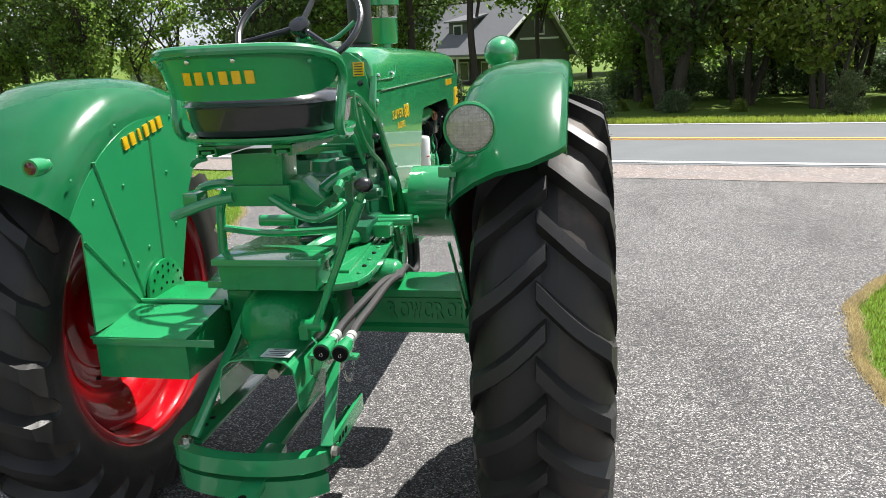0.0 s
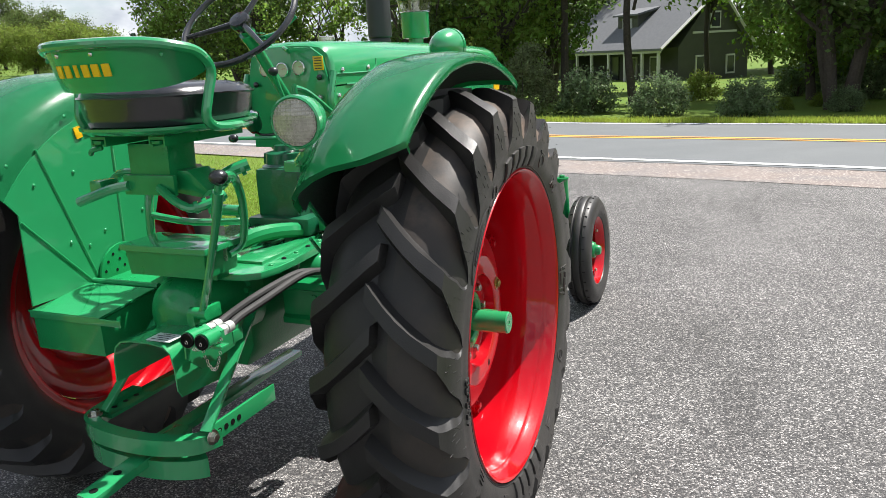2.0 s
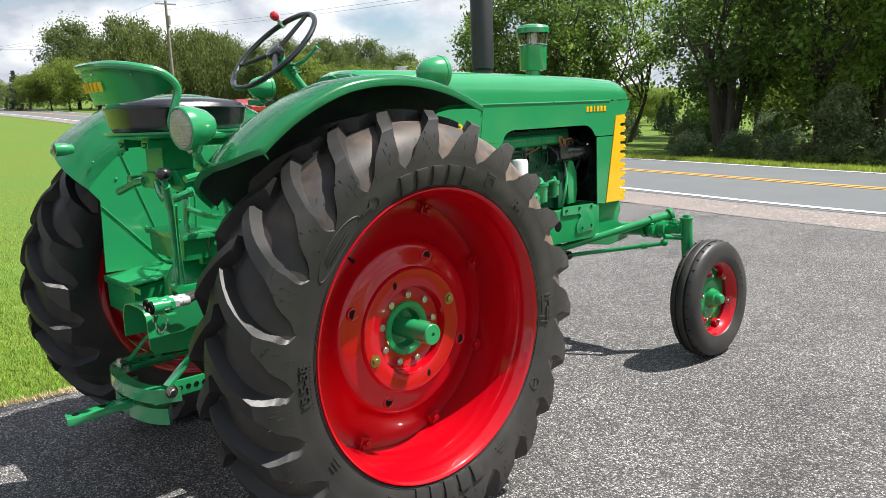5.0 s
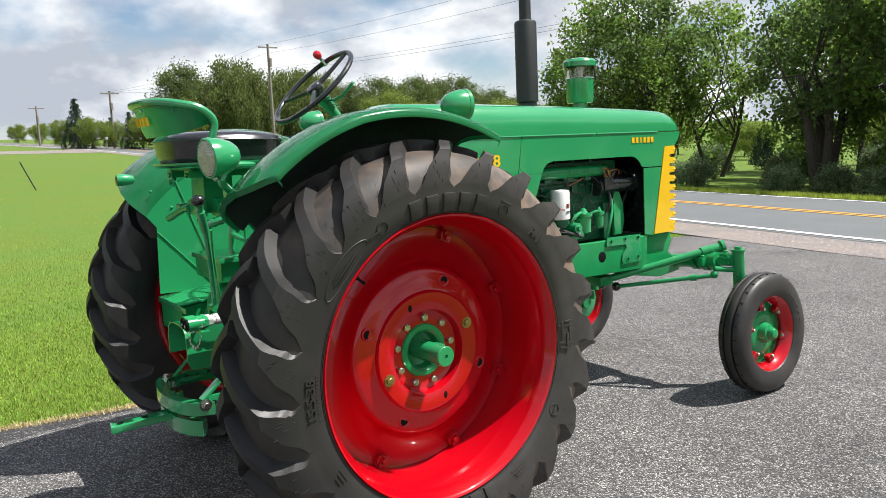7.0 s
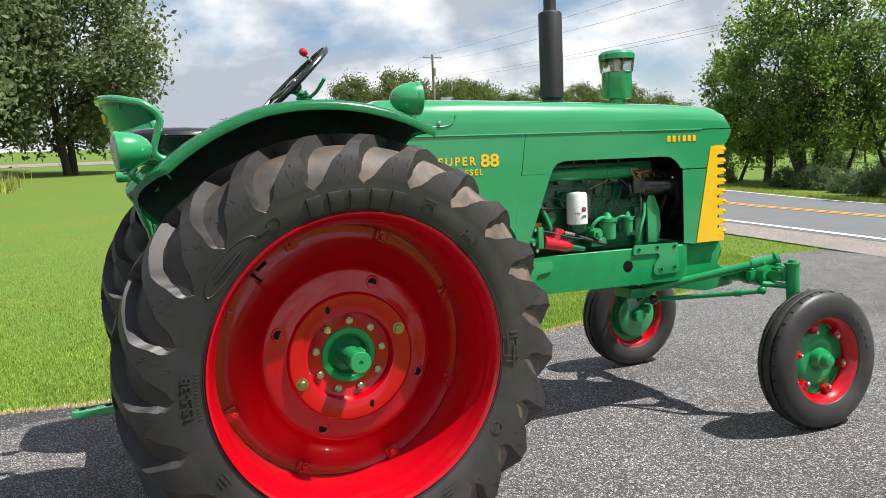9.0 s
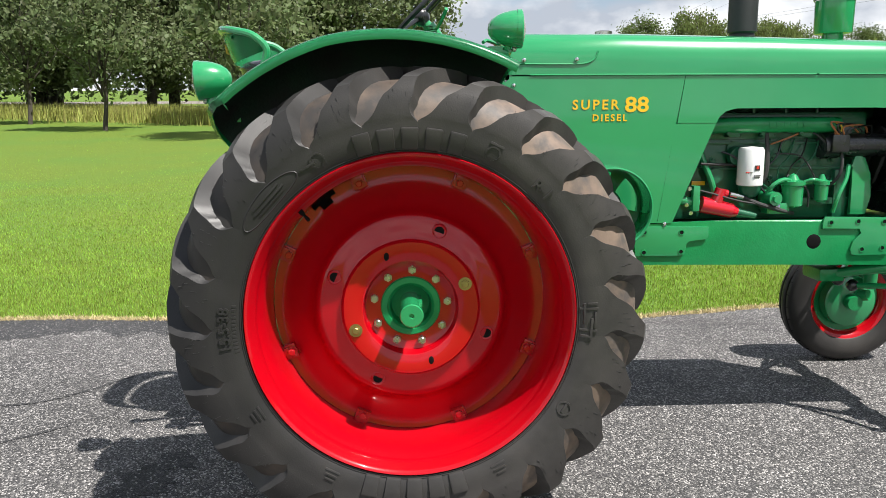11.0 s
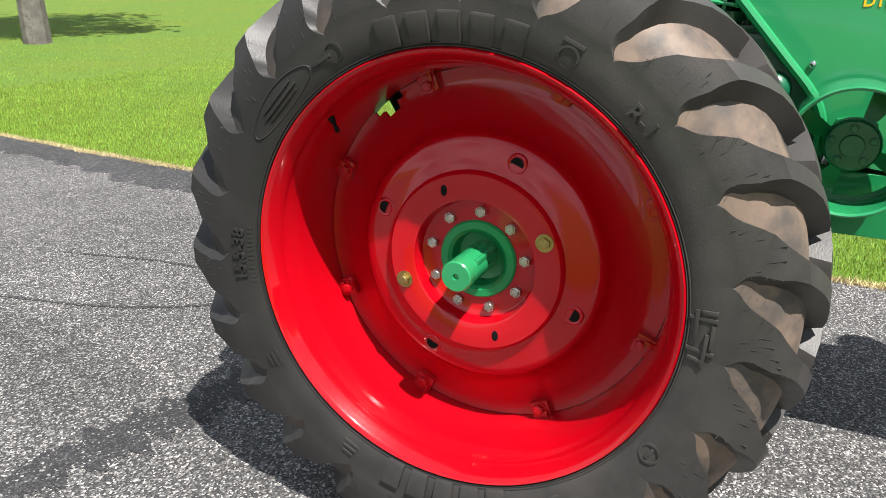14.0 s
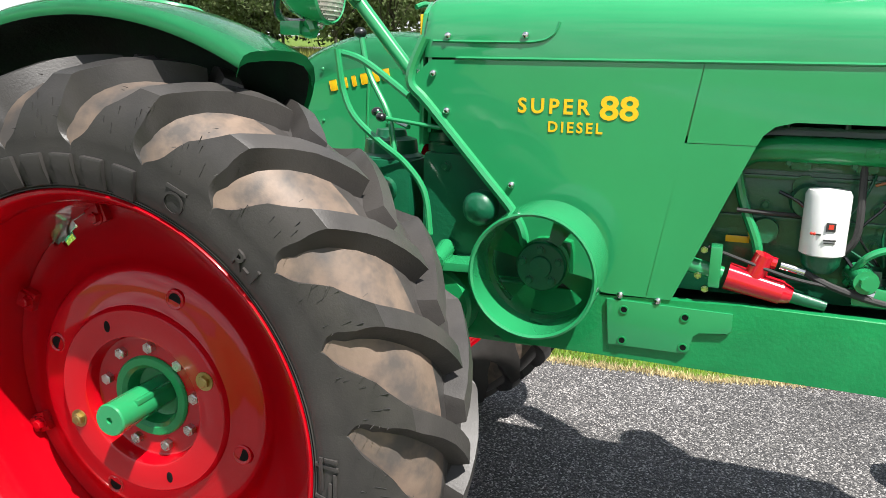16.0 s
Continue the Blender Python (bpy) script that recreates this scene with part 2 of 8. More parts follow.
pale_bark = mat("pale_mottled_bark", (0.24, 0.215, 0.19), 0.9, 0, 0.35, 12, 1.0, 25, second=(0.10, 0.09, 0.08), second_scale=6)
bark = mat("grey_bark", (0.075, 0.062, 0.05), 0.9, 0, 0.5, 18, 0.9, 30)
pole_wood = mat("weathered_pole", (0.26, 0.23, 0.2), 0.9, 0, 0.7, 14, 0.4, 40)
siding = mat("dark_green_grey_siding", (0.058, 0.062, 0.048), 0.7, 0, 0.85, 2, 0.1, 20)
roof_grey = mat("grey_shingles", (0.135, 0.14, 0.15), 0.85, 0, 0.75, 6, 0.4, 25)
trim_white = mat("white_trim", (0.52, 0.52, 0.49), 0.6, 0, 0.92, 5)
dark_glass = mat("dark_window_glass", (0.03, 0.035, 0.04), 0.06, 0, 0.8, 2)


def leaf_mat(name, color, amount=0.45, trans=0.5):
    m = mat(name, color, 0.55, 0, 0.75, 1.5, island=amount, spec=0.3)
    nt = m.node_tree
    n, l = nt.nodes, nt.links
    b = n["Principled BSDF"]
    src = b.inputs["Base Color"].links[0].from_socket
    tr, mix = n.new("ShaderNodeBsdfTranslucent"), n.new("ShaderNodeMixShader")
    bright = n.new("ShaderNodeHueSaturation")
    bright.inputs["Value"].default_value = 1.5
    l.new(src, bright.inputs["Color"])
    l.new(bright.outputs[0], tr.inputs[0])
    mix.inputs[0].default_value = trans
    l.new(b.outputs[0], mix.inputs[1])
    l.new(tr.outputs[0], mix.inputs[2])
    l.new(mix.outputs[0], n["Material Output"].inputs["Surface"])
    return m


leaf_green = leaf_mat("maple_leaves", (0.15, 0.235, 0.042), 0.5, 0.6)
leaf_dark = leaf_mat("shade_leaves", (0.09, 0.145, 0.038), 0.45, 0.55)
leaf_willow = leaf_mat("willow_leaves", (0.165, 0.205, 0.062))
leaf_far = leaf_mat("far_leaves", (0.105, 0.145, 0.040))
leaf_spruce = leaf_mat("spruce_needles", (0.03, 0.06, 0.038), 0.35, 0.1)
leaf_lime = leaf_mat("light_green_leaves", (0.175, 0.235, 0.042))
leaf_grey = leaf_mat("grey_green_leaves", (0.15, 0.185, 0.085))
blade = leaf_mat("grass_blades", (0.268, 0.394, 0.058), 0.55, 0.3)
leaf_shrub = leaf_mat("shrub_leaves", (0.125, 0.18, 0.085), 0.5, 0.4)
blade_verge = leaf_mat("verge_blades", (0.36, 0.44, 0.07), 0.35, 0.35)
blade_dry = leaf_mat("dry_grass_blades", (0.36, 0.37, 0.10), 0.4, 0.3)
blade_straw = leaf_mat("straw_blades", (0.60, 0.50, 0.28), 0.3, 0.2)

clear = bpy.data.materials.new("clear_glass")
clear.use_nodes = True
clear.node_tree.nodes["Principled BSDF"].inputs["Transmission Weight"].default_value = 1.0
clear.node_tree.nodes["Principled BSDF"].inputs["Roughness"].default_value = 0.03
clear.node_tree.nodes["Principled BSDF"].inputs["IOR"].default_value = 1.45
lens_glass = mat("fluted_lamp_glass", (0.43, 0.415, 0.36), 0.10, 0.2, 0.7, 60, coat=0.8)
dark_red_glass = mat("dark_red_glass", (0.10, 0.006, 0.012), 0.1, 0, 0.8, 20, coat=0.8)


# ---- mesh helpers ----
def mesh_from(bm, name, mats, angle=35):
    me = bpy.data.meshes.new(name)
    bmesh.ops.recalc_face_normals(bm, faces=bm.faces)
    bm.to_mesh(me)
    bm.free()
    for m in (mats if isinstance(mats, (list, tuple)) else [mats]):
        me.materials.append(m)
    me.polygons.foreach_set("use_smooth", [True] * len(me.polygons))
    me.set_sharp_from_angle(angle=radians(angle))
    return me


def part(name, bm, material, parent, label="", angle=35):
    ob = new(name, mesh_from(bm, name, material, angle))
    ob.parent = parent
    if parent is not None:
        ob.matrix_parent_inverse = Matrix.Identity(4)
    return tagged(ob, label)


def box(bm, c, s, bevel=0.0, m=None):
    r = bmesh.ops.create_cube(bm, size=1.0, matrix=(m or Matrix.Identity(4)) @ Matrix.Translation(c) @ Matrix.Diagonal((*s, 1)))
    if bevel:
        es = list({e for v in r["verts"] for e in v.link_edges})
        bmesh.ops.bevel(bm, geom=es, offset=bevel, segments=2, affect="EDGES", profile=0.7)
    return bm


def cyl(bm, a, b, r0, r1=None, seg=20, caps=True):
    a, b = Vector(a), Vector(b)
    d = b - a
    m = Matrix.Translation((a + b) / 2) @ d.to_track_quat("Z", "Y").to_matrix().to_4x4()
    bmesh.ops.create_cone(bm, cap_ends=caps, segments=seg, radius1=r0, radius2=r0 if r1 is None else r1, depth=d.length, matrix=m)
    return bm


def ball(bm, c, r, s=(1, 1, 1), seg=20):
    bmesh.ops.create_uvsphere(bm, u_segments=seg, v_segments=max(8, seg // 2), radius=r, matrix=Matrix.Translation(c) @ Matrix.Diagonal((*s, 1)))
    return bm


def smooth_path(pts, n=6):
    """A rounded curve through the points."""
    p = [Vector(q) for q in pts]
    if len(p) < 3 or n < 2:
        return p
    out = []
    for i in range(len(p) - 1):
        a, b, c, d = p[max(i - 1, 0)], p[i], p[i + 1], p[min(i + 2, len(p) - 1)]
        for k in range(n):
            t = k / n
            out.append(0.5 * ((2 * b) + (c - a) * t + (2 * a - 5 * b + 4 * c - d) * t * t + (3 * b - a - 3 * c + d) * t ** 3))
    return out + [p[-1]]


def tube(bm, pts, r, seg=10, n=5, closed=False, taper=None):
    p = smooth_path(pts, n)
    rings, up = [], Vector((0, 0, 1))
    count = len(p)
    for i, q in enumerate(p):
        if closed:
            d = p[(i + 1) % count] - p[i - 1]
        else:
            d = p[min(i + 1, count - 1)] - p[max(i - 1, 0)]
        d.normalize()
        if abs(d.dot(up)) > 0.95:
            up = Vector((1, 0, 0)) if abs(d.x) < 0.9 else Vector((0, 1, 0))
        x = d.cross(up).normalized()
        y = x.cross(d).normalized()
        up = y
        rr = r if taper is None else r + (taper - r) * i / (count - 1)
        rings.append([bm.verts.new(q + (x * math.cos(2 * math.pi * k / seg) + y * math.sin(2 * math.pi * k / seg)) * rr) for k in range(seg)])
    for i in range(count if closed else count - 1):
        a, b = rings[i], rings[(i + 1) % count]
        for k in range(seg):
            bm.faces.new((a[k], a[(k + 1) % seg], b[(k + 1) % seg], b[k]))
    if not closed:
        bm.faces.new(rings[0][::-1])
        bm.faces.new(rings[-1])
    return bm


def lathe(bm, prof, c=(0, 0, 0), axis="X", seg=48, skip=None, close=False):
    """prof: (along, radius) turned round an axis through c."""
    c = Vector(c)
    rings = []
    for u, r in prof:
        ring = []
        for k in range(seg):
            a = 2 * math.pi * k / seg
            ca, sa = r * math.cos(a), r * math.sin(a)
            ring.append(bm.verts.new(c + Vector({"X": (u, ca, sa), "Y": (ca, u, sa), "Z": (ca, sa, u)}[axis])))
        rings.append(ring)
    for i in range(len(rings) - 1 + (1 if close else 0)):
        a, b = rings[i], rings[(i + 1) % len(rings)]
        for k in range(seg):
            if skip and skip(i, k):
                continue
            bm.faces.new((a[k], a[(k + 1) % seg], b[(k + 1) % seg], b[k]))
    return bm


def prism(bm, poly, axis, a, b, bevel=0.0, holes=()):
    """A polygon (in the plane across the axis) with thickness from a to b."""
    def at(p, w):
        return {"X": (w, p[0], p[1]), "Y": (p[0], w, p[1]), "Z": (p[0], p[1], w)}[axis]
    lo, hi = [bm.verts.new(at(p, a)) for p in poly], [bm.verts.new(at(p, b)) for p in poly]
    n = len(poly)
    if bevel or n <= 4:
        fs = [bm.faces.new(lo), bm.faces.new(hi[::-1])]
    else:
        fs = []
        for a_, b_, c_ in tessellate_polygon([[Vector((p[0], p[1], 0)) for p in poly]]):
            bm.faces.new((lo[a_], lo[b_], lo[c_]))
            bm.faces.new((hi[c_], hi[b_], hi[a_]))
    for i in range(n):
        fs.append(bm.faces.new((lo[i], hi[i], hi[(i + 1) % n], lo[(i + 1) % n])))
    if bevel:
        es = [e for e in set(fs[0].edges) | set(fs[1].edges)]
        bmesh.ops.bevel(bm, geom=es, offset=bevel, segments=2, affect="EDGES", profile=0.7)
    bmesh.ops.triangulate(bm, faces=[f for f in bm.faces if len(f.verts) > 4], ngon_method="EAR_CLIP")
    return bm


def arc(cx, cy, r, a0, a1, n=8):
    return [(cx + r * math.cos(radians(a0 + (a1 - a0) * i / n)), cy + r * math.sin(radians(a0 + (a1 - a0) * i / n))) for i in range(n + 1)]


def hexbolt(bm, c, d, r=0.014, h=0.012, washer=0.0):
    """A hexagon head on a washer, pointing along d."""
    c, d = Vector(c), Vector(d).normalized()
    if washer:
        cyl(bm, c, c + d * 0.003, washer, seg=20)
    cyl(bm, c, c + d * h, r, r * 0.96, seg=6)
    cyl(bm, c + d * h, c + d * (h + 0.002), r * 0.75, r * 0.6, seg=12)
    return bm


def text_bm(txt, size, depth, bold=0.018, spacing=1.0):
    """Letters of the built-in font as a bmesh lying in x, y, with their middle at the origin."""
    cu = bpy.data.curves.new("letters", "FONT")
    cu.body, cu.size, cu.extrude, cu.align_x, cu.align_y, cu.resolution_u = txt, size, depth / 2, "CENTER", "CENTER", 3
    cu.offset, cu.space_character = size * bold, spacing
    tmp = new("letters", cu)
    me = bpy.data.meshes.new_from_object(tmp.evaluated_get(bpy.context.evaluated_depsgraph_get()))
    bpy.data.objects.remove(tmp)
    bm = bmesh.new()
    bm.from_mesh(me)
    bpy.data.meshes.remove(me)
    return bm


def text_fit(txt, w, h, depth, bold=0.035, spacing=1.0):
    """The same letters, bold, brought to a width and height."""
    bm = text_bm(txt, 1.0, 0.02, bold, spacing)
    xs, ys = [v.co.x for v in bm.verts], [v.co.y for v in bm.verts]
    kx, ky = w / (max(xs) - min(xs)), h / (max(ys) - min(ys))
    cx, cy = (max(xs) + min(xs)) / 2, (max(ys) + min(ys)) / 2
    for v in bm.verts:
        v.co = ((v.co.x - cx) * kx, (v.co.y - cy) * ky, v.co.z / 0.02 * depth)
    return bm


def onto(bm, m):
    bmesh.ops.transform(bm, matrix=m, verts=bm.verts)
    return bm


# x of the letters runs along +y, their top along +z, facing +x
FACE_RIGHT = Matrix(((0, 0, 1, 0), (1, 0, 0, 0), (0, 1, 0, 0), (0, 0, 0, 1)))
# facing -y (towards the rear)
FACE_REAR = Matrix(((1, 0, 0, 0), (0, 0, -1, 0), (0, 1, 0, 0), (0, 0, 0, 1)))


def block_row(name, n, pitch, w, h, d, place, material, parent, label="", cuts=0):
    """A row of plain raised blocks, each a part of its own; place maps local x, y, z to the thing."""
    for i in range(n):
        x = (i - (n - 1) / 2) * pitch
        b = box(bmesh.new(), (x, 0, 0), (w * (0.55 if i == 2 and n == 6 else 1.0), h, d), min(w, h) * 0.12)
        if cuts:
            bmesh.ops.subdivide_edges(b, edges=b.edges[:], cuts=cuts)
        for v in b.verts:
            v.co = place(v.co)
        part(name, b, material, parent, label if i == 0 else "")


# ---- ground ----
def ground_z(x, y):
    """Level round the tractor; the lawn climbs to the west and the road lies a little lower."""
    u, v = max(-1.9 - x, 0.0), max(y - 6.0, 0.0)
    z = 0.015 * min(u, 10) + 0.042 * max(min(u, 240) - 10, 0)
    return z - 0.023 * min(v, 50) + (0.004 * min(max(x - 8, 0), 60))


def sheet(name, xs, ys, lift, material, label, category):
    bm = bmesh.new()
    vs = [[bm.verts.new((x, y, ground_z(x, y) + lift)) for x in xs] for y in ys]
    for j in range(len(ys) - 1):
        for i in range(len(xs) - 1):
            bm.faces.new((vs[j][i], vs[j][i + 1], vs[j + 1][i + 1], vs[j + 1][i]))
    return tagged(new(name, mesh_from(bm, name, material, 60)), label, category, kind="structure")


def ribbon(name, rows, lift, material, label, category, cols=6, parent=None):
    """A strip between left and right edges, laid on the ground."""
    bm = bmesh.new()
    vs = []
    for (ax, ay), (bx, by) in rows:
        vs.append([])
        for k in range(cols + 1):
            x, y = ax + (bx - ax) * k / cols, ay + (by - ay) * k / cols
            vs[-1].append(bm.verts.new((x, y, ground_z(x, y) + lift)))
    for a, b in zip(vs, vs[1:]):
        for k in range(cols):
            bm.faces.new((a[k], a[k + 1], b[k + 1], b[k]))
    return tagged(new(name, mesh_from(bm, name, material, 60)), label, category, kind="structure")


steps = [1.9, 4, 7, 11.9, 20, 35, 60, 100, 160, 242, 400, 900]
gx = [-s for s in steps[::-1]] + [0, 3, 5, 8, 12, 20, 40, 70, 150, 400, 900]
gy = [-900, -400, -150, -60, -30, -15, -6, -3, 0, 3, 6, 10, 15, 20, 30, 40, 56, 90, 150, 300, 900]
ground = sheet("ground", gx, gy, -0.012, lawn, "mown green lawn running out to the fields", "lawn")

EDGE_L = [(-14, -2.9), (-9, -2.35), (-6.8, -2.12), (-4.0, -1.86), (-2.4, -1.86), (-1.4, -1.76), (-0.5, -1.62), (0.65, -1.52), (1.3, -1.58), (1.8, -1.70), (2.65, -1.88),
          (4.0, -2.40), (5.25, -2.72), (6.2, -3.2), (7.0, -4.2)]
# unseen below y = 0: widened by guess, so the wheels reflect asphalt
EDGE_R = [(-14, 22.0), (-6.0, 20.0), (-3.5, 14.0), (-2.0, 7.5), (-1.0, 4.2), (-0.4, 3.1), (0.0, 2.75), (0.5, 2.52), (1.0, 2.44), (1.5, 2.46), (2.33, 2.69), (2.95, 3.1), (3.8, 4.2), (4.6, 6.0), (5.2, 8.0), (6.0, 9.5)]


def along(table, y):
    return float(np.interp(y, [a for a, _ in table], [b for _, b in table]))


def drive_left(y):
    return along(EDGE_L, y) + 0.03 * noise.noise((y * 1.7, 0.3, 0)) + 0.012 * noise.noise((y * 7, 4.3, 0))


def drive_right(y):
    return along(EDGE_R, y) + 0.04 * noise.noise((y * 1.5, 9.3, 0)) + 0.015 * noise.noise((y * 6, 2.3, 0))


rows = []
for i in range(161):
    y = -14 + 22.4 * i / 160
    rows.append(((drive_left(y), y), (drive_right(y), y - 0.06 * max(y - 3, 0))))
ribbon("driveway", rows, 0.004, asphalt, "coarse grey asphalt driveway with pale stone flecks", "driveway", 24)


# the road: its near white line, as x, y, running from east to west
LINE = [(60, -4.8), (30, 2.1), (12, 6.5), (4.8, 8.15), (1.9, 8.88), (-0.5, 9.4), (-5.8, 10.35), (-10.4, 11.1), (-20, 12.4), (-40, 14.6), (-70, 16.2), (-110, 15.0), (-170, 8.0), (-240, -6.0), (-420, -60.0)]


def road_at(off, every=1):
    """Points beside the line, off metres further from the drive."""
    p = [Vector((x, y, 0)) for x, y in LINE]
    q = smooth_path(p, 5)
    out = []
    for i, v in enumerate(q):
        d = (q[min(i + 1, len(q) - 1)] - q[max(i - 1, 0)]).normalized()
        out.append((v.x + d.y * off, v.y - d.x * off))
    return out


def road_strip(name, a, b, lift, material, label, category, cols=4):
    return ribbon(name, list(zip(road_at(a), road_at(b))), lift, material, label, category, cols)


road_strip("shoulder", -1.55, 0.05, 0.009, gravel, "pale gravel shoulder between driveway and road", "shoulder", 6)
road_strip("road", -0.25, 7.0, 0.014, road_asphalt, "grey two-lane asphalt road", "road", 8)
road_strip("lane_marking_1", -0.09, 0.08, 0.022, lane_white, "white edge line", "road marking", 1)
road_strip("lane_marking_2", 3.16, 3.28, 0.022, lane_yellow, "yellow centre line", "road marking", 1)
road_strip("lane_marking_3", 3.42, 3.54, 0.022, lane_yellow, "yellow centre line", "road marking", 1)
road_strip("lane_marking_4", 6.45, 6.57, 0.022, lane_white, "white edge line", "road marking", 1)


rows = []
for i in range(25):
    y = -60.0 + 75.0 * i / 24
    bend = 0.05 * max(y - 2.0, 0.0) ** 2 * 0.4
    rows.append(((-84.0 - bend, y), (-72.0 - bend * 0.6, y)))
ribbon("side_road", rows, 0.01, gravel, "pale gravel side road beyond the lawn", "side road", 4)


# ---- the tractor ----
tractor = tagged(new("tractor"), "restored green vintage tractor with red wheels on the driveway", "tractor")
tractor.empty_display_size = 0.3

# rear wheels -------------------------------------------------------------
R_C, RZ = 0.911, 0.757         # middle of the right tyre, height of the axle
L_C = -0.818
AXLE = radians(1.5)           # turn of the rear wheels that fits the camera's view
LUGS = 23
PITCH = 2 * math.pi / LUGS


def rear_tyre_bm():
    bm = bmesh.new()
    # carcass across and radius, lug across and radius, lag in degrees, share of the pitch, height of the lug
    table = [(-0.016, 0.728, -0.016, 0.764, -5.1, 0.22, 0.0), (-0.012, 0.733, -0.012, 0.779, -4.8, 0.22, 1), (0.012, 0.738, 0.012, 0.782, -3, 0.215, 1), (0.045, 0.739, 0.045, 0.781, -0.6, 0.21, 1), (0.08, 0.737, 0.08, 0.777, 1.8, 0.21, 1),
             (0.115, 0.729, 0.115, 0.767, 3.9, 0.21, 1), (0.138, 0.716, 0.147, 0.757, 5.5, 0.215, 1), (0.154, 0.703, 0.172, 0.749, 6.7, 0.22, 1), (0.166, 0.69, 0.1825, 0.742, 7.4, 0.225, 1), (0.174, 0.679, 0.1865, 0.727, 8.3, 0.27, 1),
             (0.181, 0.667, 0.1925, 0.71, 9.3, 0.35, 1), (0.186, 0.656, 0.198, 0.693, 10.4, 0.47, 1), (0.1895, 0.647, 0.201, 0.674, 11.3, 0.52, 1), (0.1925, 0.638, 0.2025, 0.658, 12, 0.55, 1), (0.195, 0.63, 0.203, 0.645, 12.4, 0.6, 1),
             (0.197, 0.6235, 0.203, 0.635, 12.75, 0.67, 1), (0.1985, 0.618, 0.2028, 0.627, 13, 0.76, 1), (0.1995, 0.613, 0.2022, 0.62, 13.3, 0.87, 1), (0.2, 0.6085, 0.2012, 0.613, 13.3, 0.96, 0.8), (0.2, 0.594, 0.2, 0.594, 13.3, 0.96, 0.0),
             (0.199, 0.578, 0.199, 0.578, 13.3, 0.96, 0.0), (0.196, 0.558, 0.196, 0.558, 13.3, 0.96, 0.0), (0.19, 0.54, 0.19, 0.54, 13.3, 0.96, 0.0), (0.184, 0.528, 0.184, 0.528, 13.3, 0.96, 0.0), (0.178, 0.52, 0.178, 0.52, 13.3, 0.96, 0.0),
             (0.175, 0.515, 0.175, 0.515, 13.3, 0.96, 0.0), (0.17, 0.518, 0.17, 0.518, 13.3, 0.96, 0.0), (0.15, 0.516, 0.15, 0.516, 13.3, 0.96, 0.0)]
    for side in (1, -1):
        grid = []
        for xc, rc, xl, rl, lag, w, hgt in table:
            row = []
            wall = min(0.07, (1 - w) / 2 * 0.9)
            a, b = w / 2, w / 2 + wall
            us = [(-b + 0.0, 0), (-a, 1), (-a * 0.5, 1), (0, 1), (a * 0.5, 1), (a, 1), (b, 0)]
            gap = 1 - 2 * b
            us += [(b + gap * k / 6, 0) for k in range(1, 6)]
            for k in range(LUGS):
                for u, top in us:
                    m = top * hgt
                    ang = (k + u + (0.5 if side < 0 else 0.0)) * PITCH + radians(lag) + radians(4.0)
                    x, r = xc + (xl - xc) * m, rc + (rl - rc) * m
                    row.append((bm.verts.new((side * x, r * math.cos(ang), max(r * math.sin(ang), -RZ + 0.003 * (r < 0.76)))), top))
            grid.append(row)
        n = len(grid[0])
        for i, (a, b) in enumerate(zip(grid, grid[1:])):
            for k in range(n):
                q = (a[k], a[(k + 1) % n], b[(k + 1) % n], b[k])
                f = bm.faces.new([v for v, _ in (q if side > 0 else q[::-1])])
                per = k % 12
                f.material_index = 1 if per >= 6 and (3 if side > 0 else 8) <= i < 18 else 0
    return bm


def round_sidewall(co, r, ang):
    """From x along the sidewall, y outwards and z proud of it, to the tyre."""
    a, rr = radians(ang) - co.x / r, r + co.y
    return Vector((0.2005 - max(0, 0.590 - rr) * 0.10 - max(0, 0.565 - rr) * 0.26 + co.z, rr * math.cos(a), rr * math.sin(a)))


def sidewall_text(txt, size, r, ang, depth=0.004):
    """Raised writing bent round the sidewall at radius r, with its middle at ang degrees."""
    bm = text_bm(txt, size, depth * 2)
    for v in bm.verts:
        v.co = round_sidewall(v.co, r, ang)
    return bm


